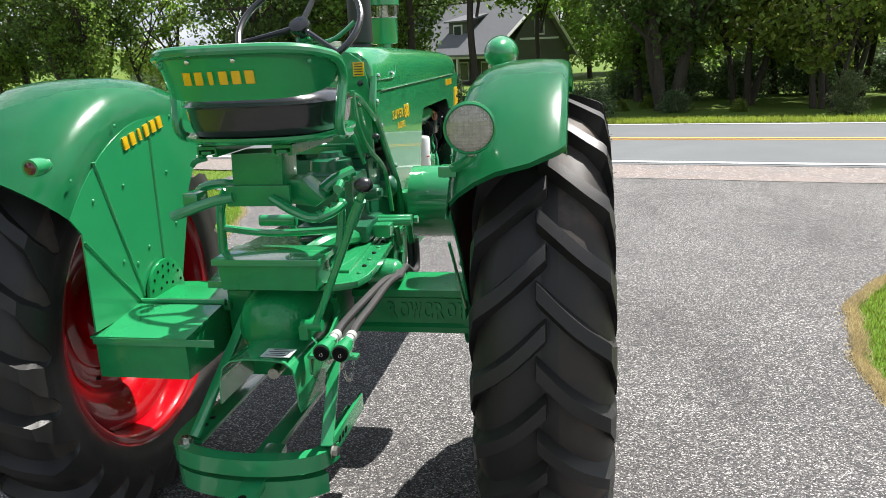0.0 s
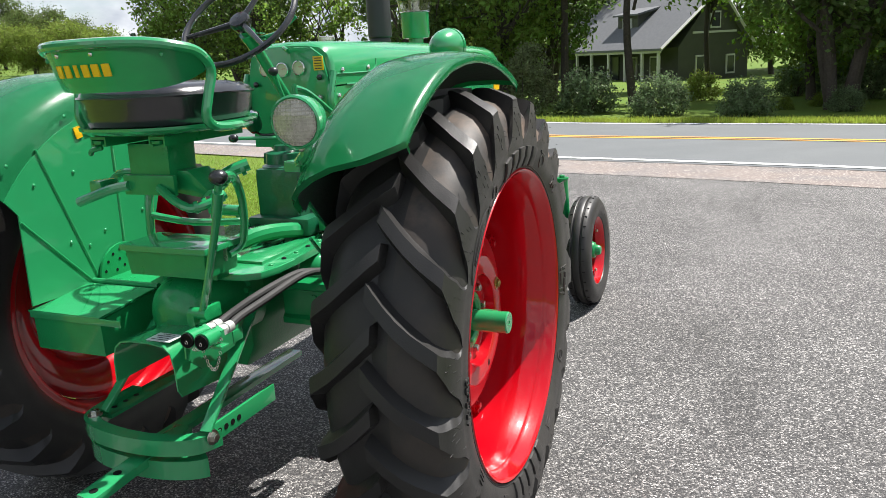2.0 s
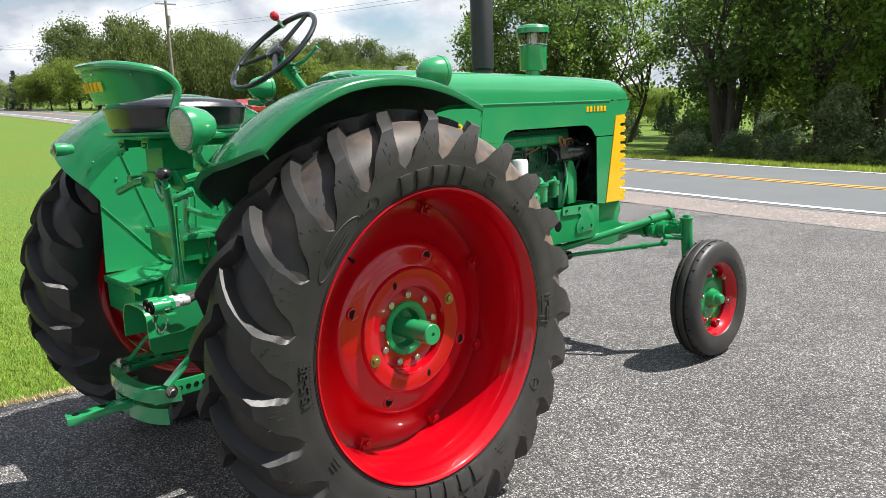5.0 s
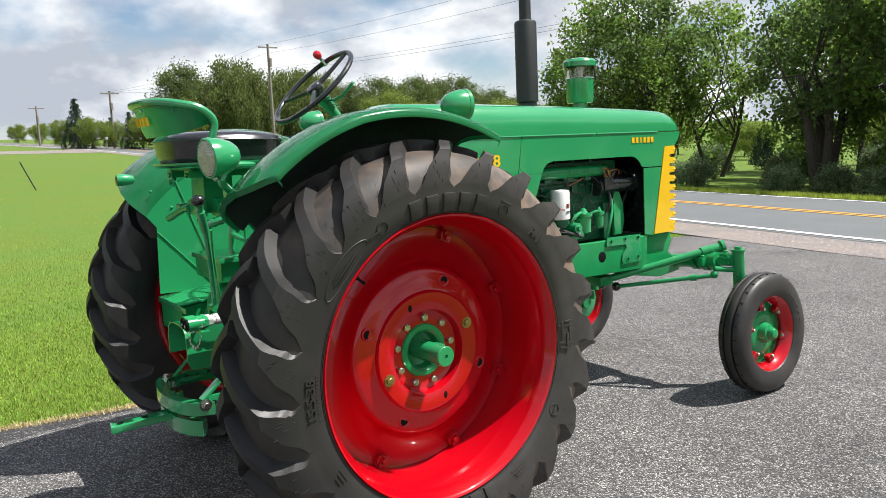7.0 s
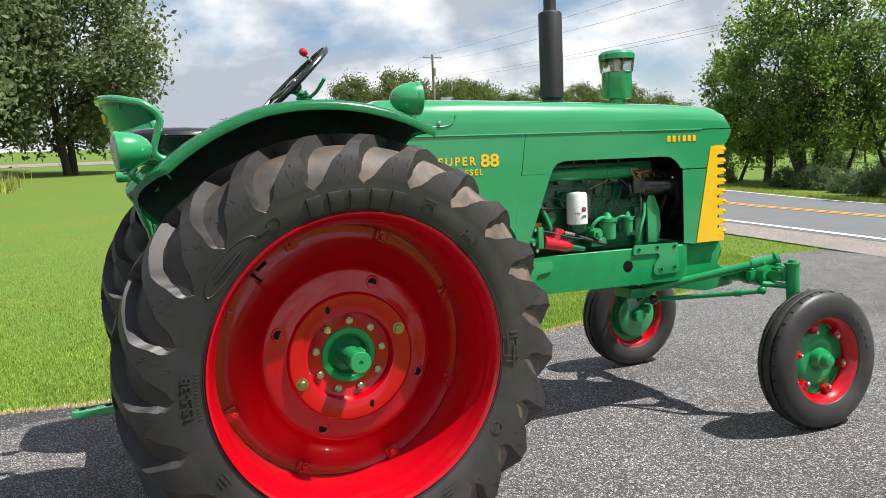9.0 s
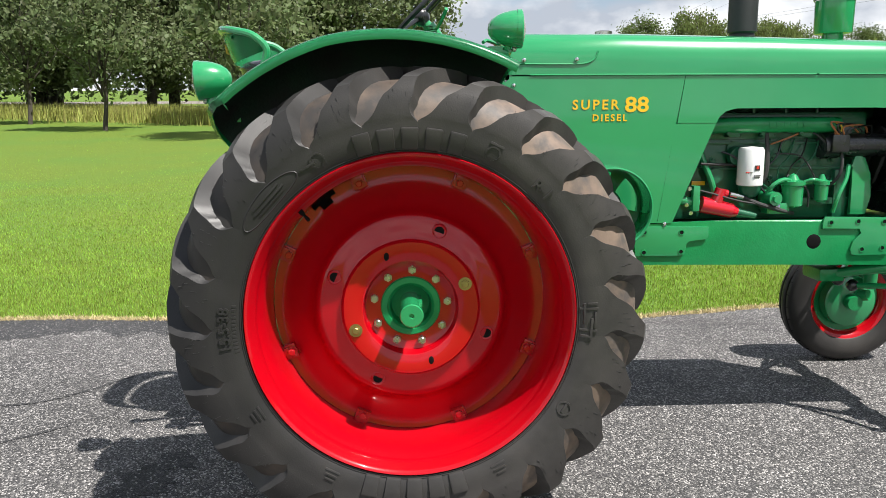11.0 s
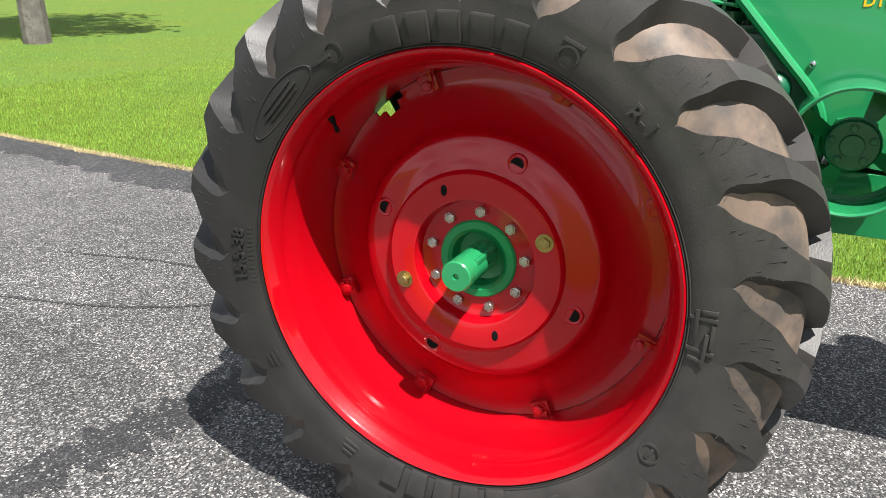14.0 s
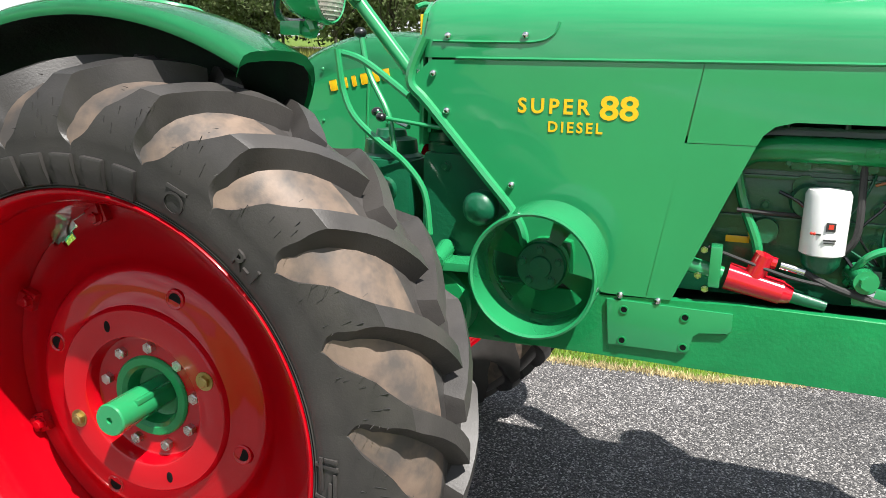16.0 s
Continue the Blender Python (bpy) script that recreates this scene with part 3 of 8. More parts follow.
def rim_bm():
    """The rim and its barrel, outer side at +x, from the tyre's middle."""
    bm = bmesh.new()
    seen = [(0.168, 0.521), (0.182, 0.520), (0.187, 0.516), (0.184, 0.510), (0.174, 0.504), (0.163, 0.499), (0.150, 0.4915), (0.134, 0.486), (0.128, 0.486), (0.122, 0.481), (0.103, 0.479), (0.096, 0.475),
            (0.05, 0.469), (0.0, 0.465), (-0.06, 0.462), (-0.09, 0.464), (-0.13, 0.472), (-0.155, 0.478), (-0.165, 0.49), (-0.168, 0.51), (-0.176, 0.516)]
    bed = [(-0.172, 0.5195), (-0.162, 0.503), (-0.15, 0.493), (0.0, 0.484), (0.14, 0.494), (0.160, 0.505)]
    lathe(bm, (seen + bed)[::-1], seg=120, close=True)
    # the dished disc, with a notch for the valve
    disc = [(-0.068, 0.461), (-0.071, 0.445), (-0.071, 0.425), (-0.066, 0.405), (-0.055, 0.375), (-0.040, 0.348), (-0.025, 0.330), (-0.010, 0.320), (0.004, 0.313), (0.011, 0.304), (0.015, 0.290), (0.019, 0.265), (0.023, 0.240),
            (0.027, 0.230), (0.037, 0.2255), (0.041, 0.221), (0.041, 0.163), (0.038, 0.158), (0.015, 0.154), (0.003, 0.151), (0.0, 0.146), (0.0, 0.098)]
    cut = lambda i, k: (i == 0 and 41 <= k <= 44) or (i == 1 and 42 <= k <= 43)
    lathe(bm, disc, seg=120, skip=cut)
    back = [(x - 0.010, r) for x, r in disc]
    lathe(bm, back[::-1], seg=120, skip=lambda i, k: cut(len(back) - 2 - i, k))
    return bm


def rear_wheel(cx, cy, flip, label):
    root = part("rear_wheel", rim_bm(), red, tractor, label, 40)
    root.matrix_basis = Matrix.Translation((cx, cy, RZ)) @ Matrix.Rotation(AXLE, 4, "Z") @ Matrix.Diagonal((-1 if flip else 1, 1, 1, 1))
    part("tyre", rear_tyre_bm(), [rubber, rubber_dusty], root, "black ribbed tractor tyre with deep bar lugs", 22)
    for ang in (90, 270):
        block_row("raised_block", 5, 0.071, 0.050, 0.066, 0.017, lambda co, q=ang: round_sidewall(co, 0.560, q), rubber, root, "plain raised block on the sidewall", 1)
    part("size_marking", sidewall_text("15.5-38", 0.046, 0.574, 181.5, 0.005), rubber, root, "raised tyre size marking")
    block_row("small_marking", 13, 0.0118, 0.0085, 0.013, 0.004, lambda co: round_sidewall(co, 0.546, 181.5), rubber, root, "small raised marking on the sidewall", 1)
    part("type_marking", sidewall_text("R-1", 0.050, 0.566, 45, 0.006), rubber, root, "raised tyre type marking")
    # smaller emblems that cannot be read
    for ang, w in ((119, 0.05), (64, 0.045), (211, 0.05), (242, 0.05), (328, 0.03), (299, 0.05)):
        b = bmesh.new()
        if ang in (64, 119, 328):
            lathe(b, [(0.0, 0.024), (0.003, 0.024), (0.003, 0.019), (0.0, 0.019)], axis="Z", seg=20)
            box(b, (-0.035 if ang == 119 else 0, 0.03 if ang == 64 else 0, 0), (w, 0.008, 0.006), 0.001)
        else:
            for j in range(3):
                box(b, (0, 0.014 * (j - 1), 0), (w * (1 - 0.2 * j), 0.006, 0.006), 0.001)
        for v in b.verts:
            v.co = round_sidewall(v.co, 0.568, ang)
        part("emblem", b, rubber, root)
    b = bmesh.new()
    ring = [(0.118 * math.cos(radians(q)), 0.030 * math.sin(radians(q))) for q in range(0, 360, 12)]
    n = len(ring)
    for k in range(n):
        q0, q1 = ring[k], ring[(k + 1) % n]
        cyl(b, (q0[0], q0[1], 0), (q1[0], q1[1], 0), 0.0025, seg=5)
    for j in range(3):
        box(b, (0, 0.012 * (j - 1), 0), (0.13 - 0.02 * abs(j - 1), 0.006, 0.006), 0.001)
    for v in b.verts:
        v.co = round_sidewall(v.co, 0.572, 138)
    part("emblem", b, rubber, root)
    # a large mark of crossed bars towards the front
    b = bmesh.new()
    for x, y, w_, h_ in ((-0.035, 0, 0.008, 0.056), (0.035, 0, 0.008, 0.056), (-0.018, -0.012, 0.07, 0.008), (0.030, 0.010, 0.07, 0.008), (-0.05, 0.012, 0.008, 0.03), (0.055, -0.006, 0.008, 0.03), (0, 0.02, 0.05, 0.007)):
        box(b, (x, y, 0), (w_, h_, 0.010), 0.001)
    for v in b.verts:
        v.co = round_sidewall(v.co, 0.556, -1)
    part("emblem", b, rubber, root)
    # fine moulded rings beside the rim and short moulded strokes on the shoulder
    for rr in (0.5225, 0.5285):
        xx = round_sidewall(Vector((0, 0, 0)), rr, 0).x
        part("moulded_ring", lathe(bmesh.new(), [(xx - 0.004, rr - 0.0012), (xx + 0.002, rr - 0.001), (xx + 0.002, rr + 0.001), (xx - 0.004, rr + 0.0012)], seg=120), rubber, root)
    rs = random.Random(17)
    b = bmesh.new()
    for k in range(LUGS):
        for j in range(7):
            rr = 0.632 + 0.012 * j + rs.uniform(-0.004, 0.004)
            xx = float(np.interp(rr, [0.629, 0.656, 0.674, 0.693, 0.714, 0.734], [0.2025, 0.2025, 0.201, 0.198, 0.1925, 0.187]))
            half = float(np.interp(rr, [0.64, 0.66, 0.70, 0.73], [0.36, 0.28, 0.19, 0.15]))
            a = (k + rs.uniform(-half, half)) * PITCH + radians(float(np.interp(rr, [0.635, 0.66, 0.70, 0.74], [12.6, 12.0, 10.2, 8.3])) + 4.0)
            m_ = Matrix.Rotation(a, 4, "X") @ Matrix.Translation((xx, rr, 0)) @ Matrix.Rotation(radians(6), 4, "Z")
            box(b, (0, 0, 0), (0.0022, rs.uniform(0.010, 0.022), 0.0007), 0, m_)
    tagged(part("moulded_stroke", b, rubber_hose, root), kind="stuff")
    # moulding hairs on the edges of the lugs
    b = bmesh.new()
    for k in range(LUGS):
        for j in range(6):
            rr = rs.uniform(0.64, 0.75)
            xx = float(np.interp(rr, [0.629, 0.656, 0.674, 0.693, 0.714, 0.735, 0.753], [0.2025, 0.2025, 0.201, 0.198, 0.1925, 0.187, 0.1825]))
            half = float(np.interp(rr, [0.635, 0.645, 0.658, 0.693, 0.714, 0.735, 0.753], [0.33, 0.30, 0.275, 0.235, 0.20, 0.17, 0.155]))
            a = (k + half * rs.choice((-1, 1))) * PITCH + radians(float(np.interp(rr, [0.635, 0.66, 0.70, 0.74], [12.6, 12.0, 10.2, 8.3])) + 4.0)
            p_ = Vector((xx, rr * math.cos(a), rr * math.sin(a)))
            cyl(b, p_, p_ + Vector((rs.uniform(0.006, 0.013), rs.uniform(-0.004, 0.004), rs.uniform(-0.004, 0.004))), 0.0006, 0.0004, 4)
    tagged(part("moulding_hair", b, rubber, root), kind="stuff")
    # bead line next to the rim
    part("hub", lathe(bmesh.new(), [(-0.03, 0.101), (0.004, 0.100), (0.009, 0.096), (0.010, 0.079), (0.002, 0.070), (-0.035, 0.064), (-0.040, 0.052), (-0.040, 0.03)], seg=40), green_cast, root, "green hub flange")
    ax = bmesh.new()
    lathe(ax, [(-0.055, 0.038), (0.138, 0.038), (0.142, 0.035), (0.142, 0.008), (0.134, 0.006), (0.134, 0.0005)], seg=28)
    box(ax, (0.03, 0.030, 0.024), (0.12, 0.012, 0.012), 0.002)
    part("axle_shaft", ax, green, root, "bright green stub of the axle")
    for i in range(9):
        a = radians(87 + 40 * i)
        part("wheel_bolt", hexbolt(bmesh.new(), (0.0, 0.1235 * math.cos(a), 0.1235 * math.sin(a)), (1, 0, 0), 0.0145, 0.014), zinc, root, "zinc hexagon bolt")
    for a, mt in ((24, brass_zinc), (201, brass_zinc)):
        a = radians(a)
        part("wheel_bolt", hexbolt(bmesh.new(), (0.041, 0.196 * math.cos(a), 0.196 * math.sin(a)), (1, 0, 0), 0.0155, 0.012, 0.022), mt, root, "yellowish hexagon bolt with washer")
    for a in (114, 290):
        a = radians(a)
        h = bmesh.new()
        ball(h, (0.0405, 0.191 * math.cos(a), 0.191 * math.sin(a)), 0.011, (0.2, 0.8, 1.3))
        part("slot", h, dark_hole, root)
    for a in (157, 69, -21, 245):
        a = radians(a)
        h = bmesh.new()
        lathe(h, [(-0.004, 0.026), (0.002, 0.024), (0.004, 0.021), (0.002, 0.0165), (-0.008, 0.016)], (0.0185, 0.270 * math.cos(a), 0.270 * math.sin(a)), seg=20)
        o = part("boss", h, red, root)
        part("hole", cyl(bmesh.new(), (0.008, 0.270 * math.cos(a), 0.270 * math.sin(a)), (0.0188, 0.270 * math.cos(a), 0.270 * math.sin(a)), 0.0162, seg=18), dark_hole, root)
    for i in range(8):
        a = radians(22 + 45 * i)
        t = bmesh.new()
        rot = Matrix.Translation((-0.062, 0.443 * math.cos(a), 0.443 * math.sin(a))) @ Matrix.Rotation(a, 4, "X")
        box(t, (0.0, 0.0, 0), (0.024, 0.044, 0.052), 0.007, rot)
        box(t, (0.012, 0.012, 0), (0.018, 0.022, 0.040), 0.005, rot)
        part("rim_clamp", t, red, root)
        part("clamp_bolt", hexbolt(bmesh.new(), (-0.050, 0.438 * math.cos(a), 0.438 * math.sin(a)), (1, 0, 0), 0.0145, 0.016, 0.019), red, root)
    v = bmesh.new()
    ca, sa = math.cos(radians(135.3)), math.sin(radians(135.3))
    cyl(v, (0.113, 0.482 * ca, 0.482 * sa), (0.118, 0.466 * ca, 0.466 * sa), 0.009, 0.0065, 12)
    cyl(v, (0.118, 0.466 * ca, 0.466 * sa), (0.128, 0.446 * ca, 0.446 * sa), 0.0045, seg=10)
    cyl(v, (0.125, 0.452 * ca, 0.452 * sa), (0.130, 0.441 * ca, 0.441 * sa), 0.006, seg=8)
    part("valve", v, dark_hole, root, "black valve stem")
    return root


rear_wheel(R_C, 0.0, False, "red steel rear wheel with green hub")
rear_wheel(L_C, -0.047, True, "red steel rear wheel with green hub")


# fenders ------------------------------------------------------------------
def fender(side, x_in, x_out, label):
    """A shell over the tyre: crown, rounded inner shoulder and a flat inner plate down to the axle."""
    s = 1 if x_out > x_in else -1
    w = abs(x_out - x_in)

    def section(r):
        # (across from the inner plate, radius)
        return [(w, r - 0.034), (w + 0.004, r - 0.02), (w, r - 0.008), (w - 0.02, r + 0.001), (w * 0.72, r + 0.006), (w * 0.45, r + 0.004), (w * 0.28, r - 0.006), (w * 0.14, r - 0.03), (w * 0.06, r - 0.06), (w * 0.018, r - 0.097), (0.0, r - 0.145)]
    bm = bmesh.new()
    grid = []
    a0, a1, n = 66, 135, 36
    for i in range(n + 1):
        t = i / n
        a = radians(a0 + (a1 - a0) * t)
        r = 0.862 + 0.045 * min(1, t * 1.7) - 0.012 * max(0, t - 0.8)
        row = []
        sec = section(r)
        for k, (u, rr) in enumerate(sec):
            # the rear corner is rounded off
            back = 0.0
            if t > 0.90 and u > w * 0.6:
                back = radians(4.5) * ((t - 0.90) / 0.10) * ((u / w - 0.6) / 0.4) ** 2.5
            if t > 0.78 and u < w * 0.6:
                back = -radians(5.5) * ((t - 0.78) / 0.22) * (1 - u / (w * 0.6))
            row.append(bm.verts.new((x_in + s * u, rr * math.cos(a - back), RZ + rr * math.sin(a - back))))
        grid.append(row)
    for a, b in zip(grid, grid[1:]):
        for k in range(len(a) - 1):
            bm.faces.new((a[k], b[k], b[k + 1], a[k + 1]))
    # down-turned lip along the rear and front edges
    for row, d in ((grid[-1], 1), (grid[0], -1)):
        lip = []
        for v in row[:9]:
            rad = Vector((0, v.co.y, v.co.z - RZ)).normalized()
            lip.append(bm.verts.new(v.co - rad * 0.022))
        for k in range(8):
            bm.faces.new((row[k], lip[k], lip[k + 1], row[k + 1]))
    bmesh.ops.solidify(bm, geom=bm.faces[:], thickness=0.004)
    root = part("fender", bm, green, tractor, label, 50)
    # dark sheet under the crown that paints in the shade there
    shade_bm = bmesh.new()
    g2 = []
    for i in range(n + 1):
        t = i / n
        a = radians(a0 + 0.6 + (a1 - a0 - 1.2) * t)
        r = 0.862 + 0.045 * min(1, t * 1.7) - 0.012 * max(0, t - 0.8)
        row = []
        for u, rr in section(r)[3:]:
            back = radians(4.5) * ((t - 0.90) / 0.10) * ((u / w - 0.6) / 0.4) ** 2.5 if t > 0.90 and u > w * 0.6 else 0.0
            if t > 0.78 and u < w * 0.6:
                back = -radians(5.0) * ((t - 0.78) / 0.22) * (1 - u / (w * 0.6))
            row.append(shade_bm.verts.new((x_in + s * (u + 0.008 * (u < w * 0.3)), (rr - 0.009) * math.cos(a - back), RZ + (rr - 0.009) * math.sin(a - back))))
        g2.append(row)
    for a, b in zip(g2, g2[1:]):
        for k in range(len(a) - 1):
            shade_bm.faces.new((a[k], b[k], b[k + 1], a[k + 1]))
    part("lining", shade_bm, shade_green, root, "dark sheet standing in for shade under the crown", 50)
    # inner plate
    pl = []
    for i in range(25):
        t = i / 24
        q, rq = radians(66 + 69 * t + (5.5 * (t - 0.78) / 0.22 if t > 0.78 else 0.0)), 0.862 + 0.045 * min(1, t * 1.7) - 0.012 * max(0, t - 0.8) - 0.138
        pl.append((rq * math.cos(q), RZ + rq * math.sin(q)))
    pl += [(-0.548, 1.19), (-0.56, 0.87)] if s < 0 else [(-0.55, 1.27), (-0.39, 1.09), (-0.30, 0.95)]
    pl += [(-0.30, 0.865), (-0.015, 0.865), (0.13, 1.22)] if s < 0 else [(-0.25, 0.865), (0.02, 0.865), (0.14, 0.92), (0.27, 1.25)]
    part("inner_plate", prism(bmesh.new(), pl, "X", x_in - 0.003, x_in + 0.003), green, root)
    # dark sheet on the tyre side, painted shade as well
    part("plate_lining", prism(bmesh.new(), [(y * 0.985, z + 0.004) for y, z in pl], "X", x_in + s * 0.0035, x_in + s * 0.006), shade_green, root)
    for (ya, za), (yb, zb) in (((-0.44, 1.40), (-0.27, 0.90)), ((-0.10, 1.50), (-0.12, 0.95)), ((-0.545, 1.165), (-0.29, 0.88))):
        part("rib", cyl(bmesh.new(), (x_in - s * 0.003, ya, za), (x_in - s * 0.003, yb, zb), 0.005, seg=8), green, root)
    for y, z in ((-0.56, 1.36), (-0.47, 1.28), (-0.30, 1.30), (-0.36, 1.05), (-0.28, 1.02), (-0.2, 1.06), (-0.02, 1.3), (-0.0, 1.1), (0.05, 1.5), (-0.3, 1.5)):
        part("rivet", ball(bmesh.new(), (x_in - s * 0.004, y, z), 0.007, (0.6, 1, 1), 8), green, root)
    return root


fender(1, 0.665, 0.992, "green steel rear fender with rounded crown")
fl = fender(-1, -0.50, -0.93, "green steel rear fender with yellow name blocks")
# yellow name blocks on the inner shoulder of the left fender
side_m = Matrix.Translation((-0.494, -0.140, 1.462)) @ Matrix.Rotation(radians(12), 4, "X") @ FACE_RIGHT
block_row("name_block", 6, 0.046, 0.030, 0.042, 0.003, lambda co: side_m @ co, yellow, fl, "plain yellow block")
# half-round bolt flanges on the axle housing
for x, s in ((-0.485, 1), (0.65, -1)):
    b = bmesh.new()
    prism(b, [(-0.27, 0.83), (-0.03, 0.83)] + arc(-0.15, 0.88, 0.12, 0, 180, 14), "X", x - 0.006, x + 0.006, 0.003)
    o = part("axle_flange", b, green_cast, tractor)
    spots = [(-0.15 + 0.098 * math.cos(radians(q)), 0.88 + 0.098 * math.sin(radians(q))) for q in range(10, 180, 22)]
    for y, z in spots + [(-0.19, 0.90), (-0.15, 0.91), (-0.11, 0.90), (-0.17, 0.94), (-0.13, 0.95)]:
        part("bolt_hole", cyl(bmesh.new(), (x + s * 0.0065, y, z), (x + s * 0.0075, y, z), 0.006, seg=8), dark_hole, o)


# lamps ---------------------------------------------------------------------
def head_lamp(c, d, r, label, bracket_to):
    """A round lamp: bullet-shaped shell, rim and fluted glass, facing along d."""
    c, d = Vector(c), Vector(d).normalized()
    m = Matrix.Translation(c) @ d.to_track_quat("X", "Z").to_matrix().to_4x4()
    bm = lathe(bmesh.new(), [(0.0, r), (-0.012, r * 1.02), (-0.03, r * 0.99), (-0.055, r * 0.90), (-0.08, r * 0.74), (-0.098, r * 0.52), (-0.108, r * 0.28), (-0.111, 0.001)], seg=32)
    root = part("head_lamp", onto(bm, m), green, tractor, label)
    part("lamp_rim", onto(lathe(bmesh.new(), [(-0.012, r * 1.0), (-0.012, r * 1.05), (0.004, r * 1.05), (0.008, r * 0.98), (0.004, r * 0.92), (0.0, r * 0.92)], seg=32), m), green, root)
    g = lathe(bmesh.new(), [(0.002, r * 0.95), (0.010, r * 0.75), (0.015, r * 0.45), (0.017, 0.001)], seg=32)
    for i in range(-6, 7):
        y = i * r * 0.145
        half = math.sqrt(max(0, (r * 0.9) ** 2 - y * y))
        for sgn in range(8):
            z0, z1 = -half + 2 * half * sgn / 8, -half + 2 * half * (sgn + 1) / 8
            xa, xb = (0.016 - 0.014 * ((y * y + z * z) / (r * r)) for z in (z0, z1))
            cyl(g, (xa, y, z0), (xb, y, z1), r * 0.040, seg=6)
            cyl(g, (xa, z0, y), (xb, z1, y), r * 0.045, seg=6)
    part("lens", onto(g, m), lens_glass, root, "fluted glass lens")
    b = bmesh.new()
    tube(b, [c + Vector((0, 0, -r * 0.9)) - d * 0.05, c + Vector((0, 0, -r * 1.3)) - d * 0.04, bracket_to], 0.014, 8, 4)
    box(b, Vector(bracket_to), (0.05, 0.05, 0.03), 0.006)
    part("bracket", b, green, root)
    part("screw", ball(bmesh.new(), c + Vector((0, 0, -r * 1.08)) - d * 0.02, 0.009, seg=10), zinc, root)
    return root


head_lamp((0.757, -0.700, 1.503), (0.12, -1, -0.08), 0.064, "green rear work lamp with fluted glass on the fender", (0.68, -0.60, 1.38))
head_lamp((0.725, 0.385, 1.672), (0.05, 1, 0), 0.062, "green front head lamp on the fender", (0.72, 0.30, 1.60))
head_lamp((-0.60, 0.385, 1.672), (-0.05, 1, 0), 0.062, "green front head lamp on the fender", (-0.60, 0.30, 1.60))
# small red tail lamp on the left fender
tail_m = Matrix.Translation((-0.512, -0.70, 1.422)) @ Matrix.Rotation(radians(-90), 4, "Z")
b = lathe(bmesh.new(), [(0.004, 0.019), (0.004, 0.026), (-0.02, 0.028), (-0.045, 0.026), (-0.07, 0.018), (-0.082, 0.001)], seg=20)
tl = part("tail_lamp", onto(b, tail_m), green, tractor, "small green tail lamp with red glass")
part("lens", onto(ball(bmesh.new(), (0, 0, 0), 0.021, (0.4, 1, 1)), tail_m), dark_red_glass, tl, "dark red glass")


# hood ----------------------------------------------------------------------
HW = 0.207


def hood_section(w, top, z0):
    """Half section from the belt line up to the middle: (x, z)."""
    pts = [(w, z0), (w * 1.0, z0 + (top - z0) * 0.30), (w * 0.975, z0 + (top - z0) * 0.52), (w * 0.90, z0 + (top - z0) * 0.76), (w * 0.74, z0 + (top - z0) * 0.92), (w * 0.45, z0 + (top - z0) * 0.985), (0.0, top)]
    return pts


bm = bmesh.new()
ys = [(0.400, 0.955, 1.66), (0.408, 0.985, 1.708), (0.43, 1.0, 1.724), (0.9, 1.0, 1.722), (1.5, 1.0, 1.708), (2.1, 1.0, 1.688), (2.30, 1.0, 1.676), (2.37, 0.99, 1.664), (2.42, 0.965, 1.640), (2.455, 0.92, 1.600), (2.475, 0.86, 1.55)]
grid = []
for y, k, top in ys:
    sec = hood_section(HW * k, top, 1.546)
    full = [(x, z) for x, z in sec] + [(-x, z) for x, z in sec[-2::-1]]
    grid.append([bm.verts.new((x, y, z)) for x, z in full])
for a, b in zip(grid, grid[1:]):
    for k in range(len(a) - 1):
        bm.faces.new((a[k], a[k + 1], b[k + 1], b[k]))
bm.faces.new(grid[0])
hood = part("hood", bm, green, tractor, "long smooth green engine hood", 40)
# side panels
PANEL_REAR = [(0.425, 1.540), (0.362, 1.485), (0.50, 1.325), (0.62, 1.20), (0.685, 1.12), (0.735, 1.02), (0.78, 0.945), (0.95, 0.925), (1.0520, 0.925), (1.1470, 1.540)]
PANEL_MID = [(1.149, 1.540), (1.122, 1.345), (1.288, 1.345)] + [(1.30, 1.37), (1.325, 1.393), (1.37, 1.405)] + [(1.96, 1.405)] + arc(1.99, 1.285, 0.12, 80, 28, 5) + [(2.113, 1.335), (2.29, 1.335), (2.315, 1.455), (2.405, 1.455), (2.44, 1.50), (2.455, 1.540)]
PANEL_STRUT = [(1.1165, 1.343), (1.0535, 0.925), (1.118, 0.925), (1.2868, 1.343)]
PANEL_FRONT = [(2.113, 1.329), (2.118, 0.93), (2.20, 0.92), (2.288, 1.329)]
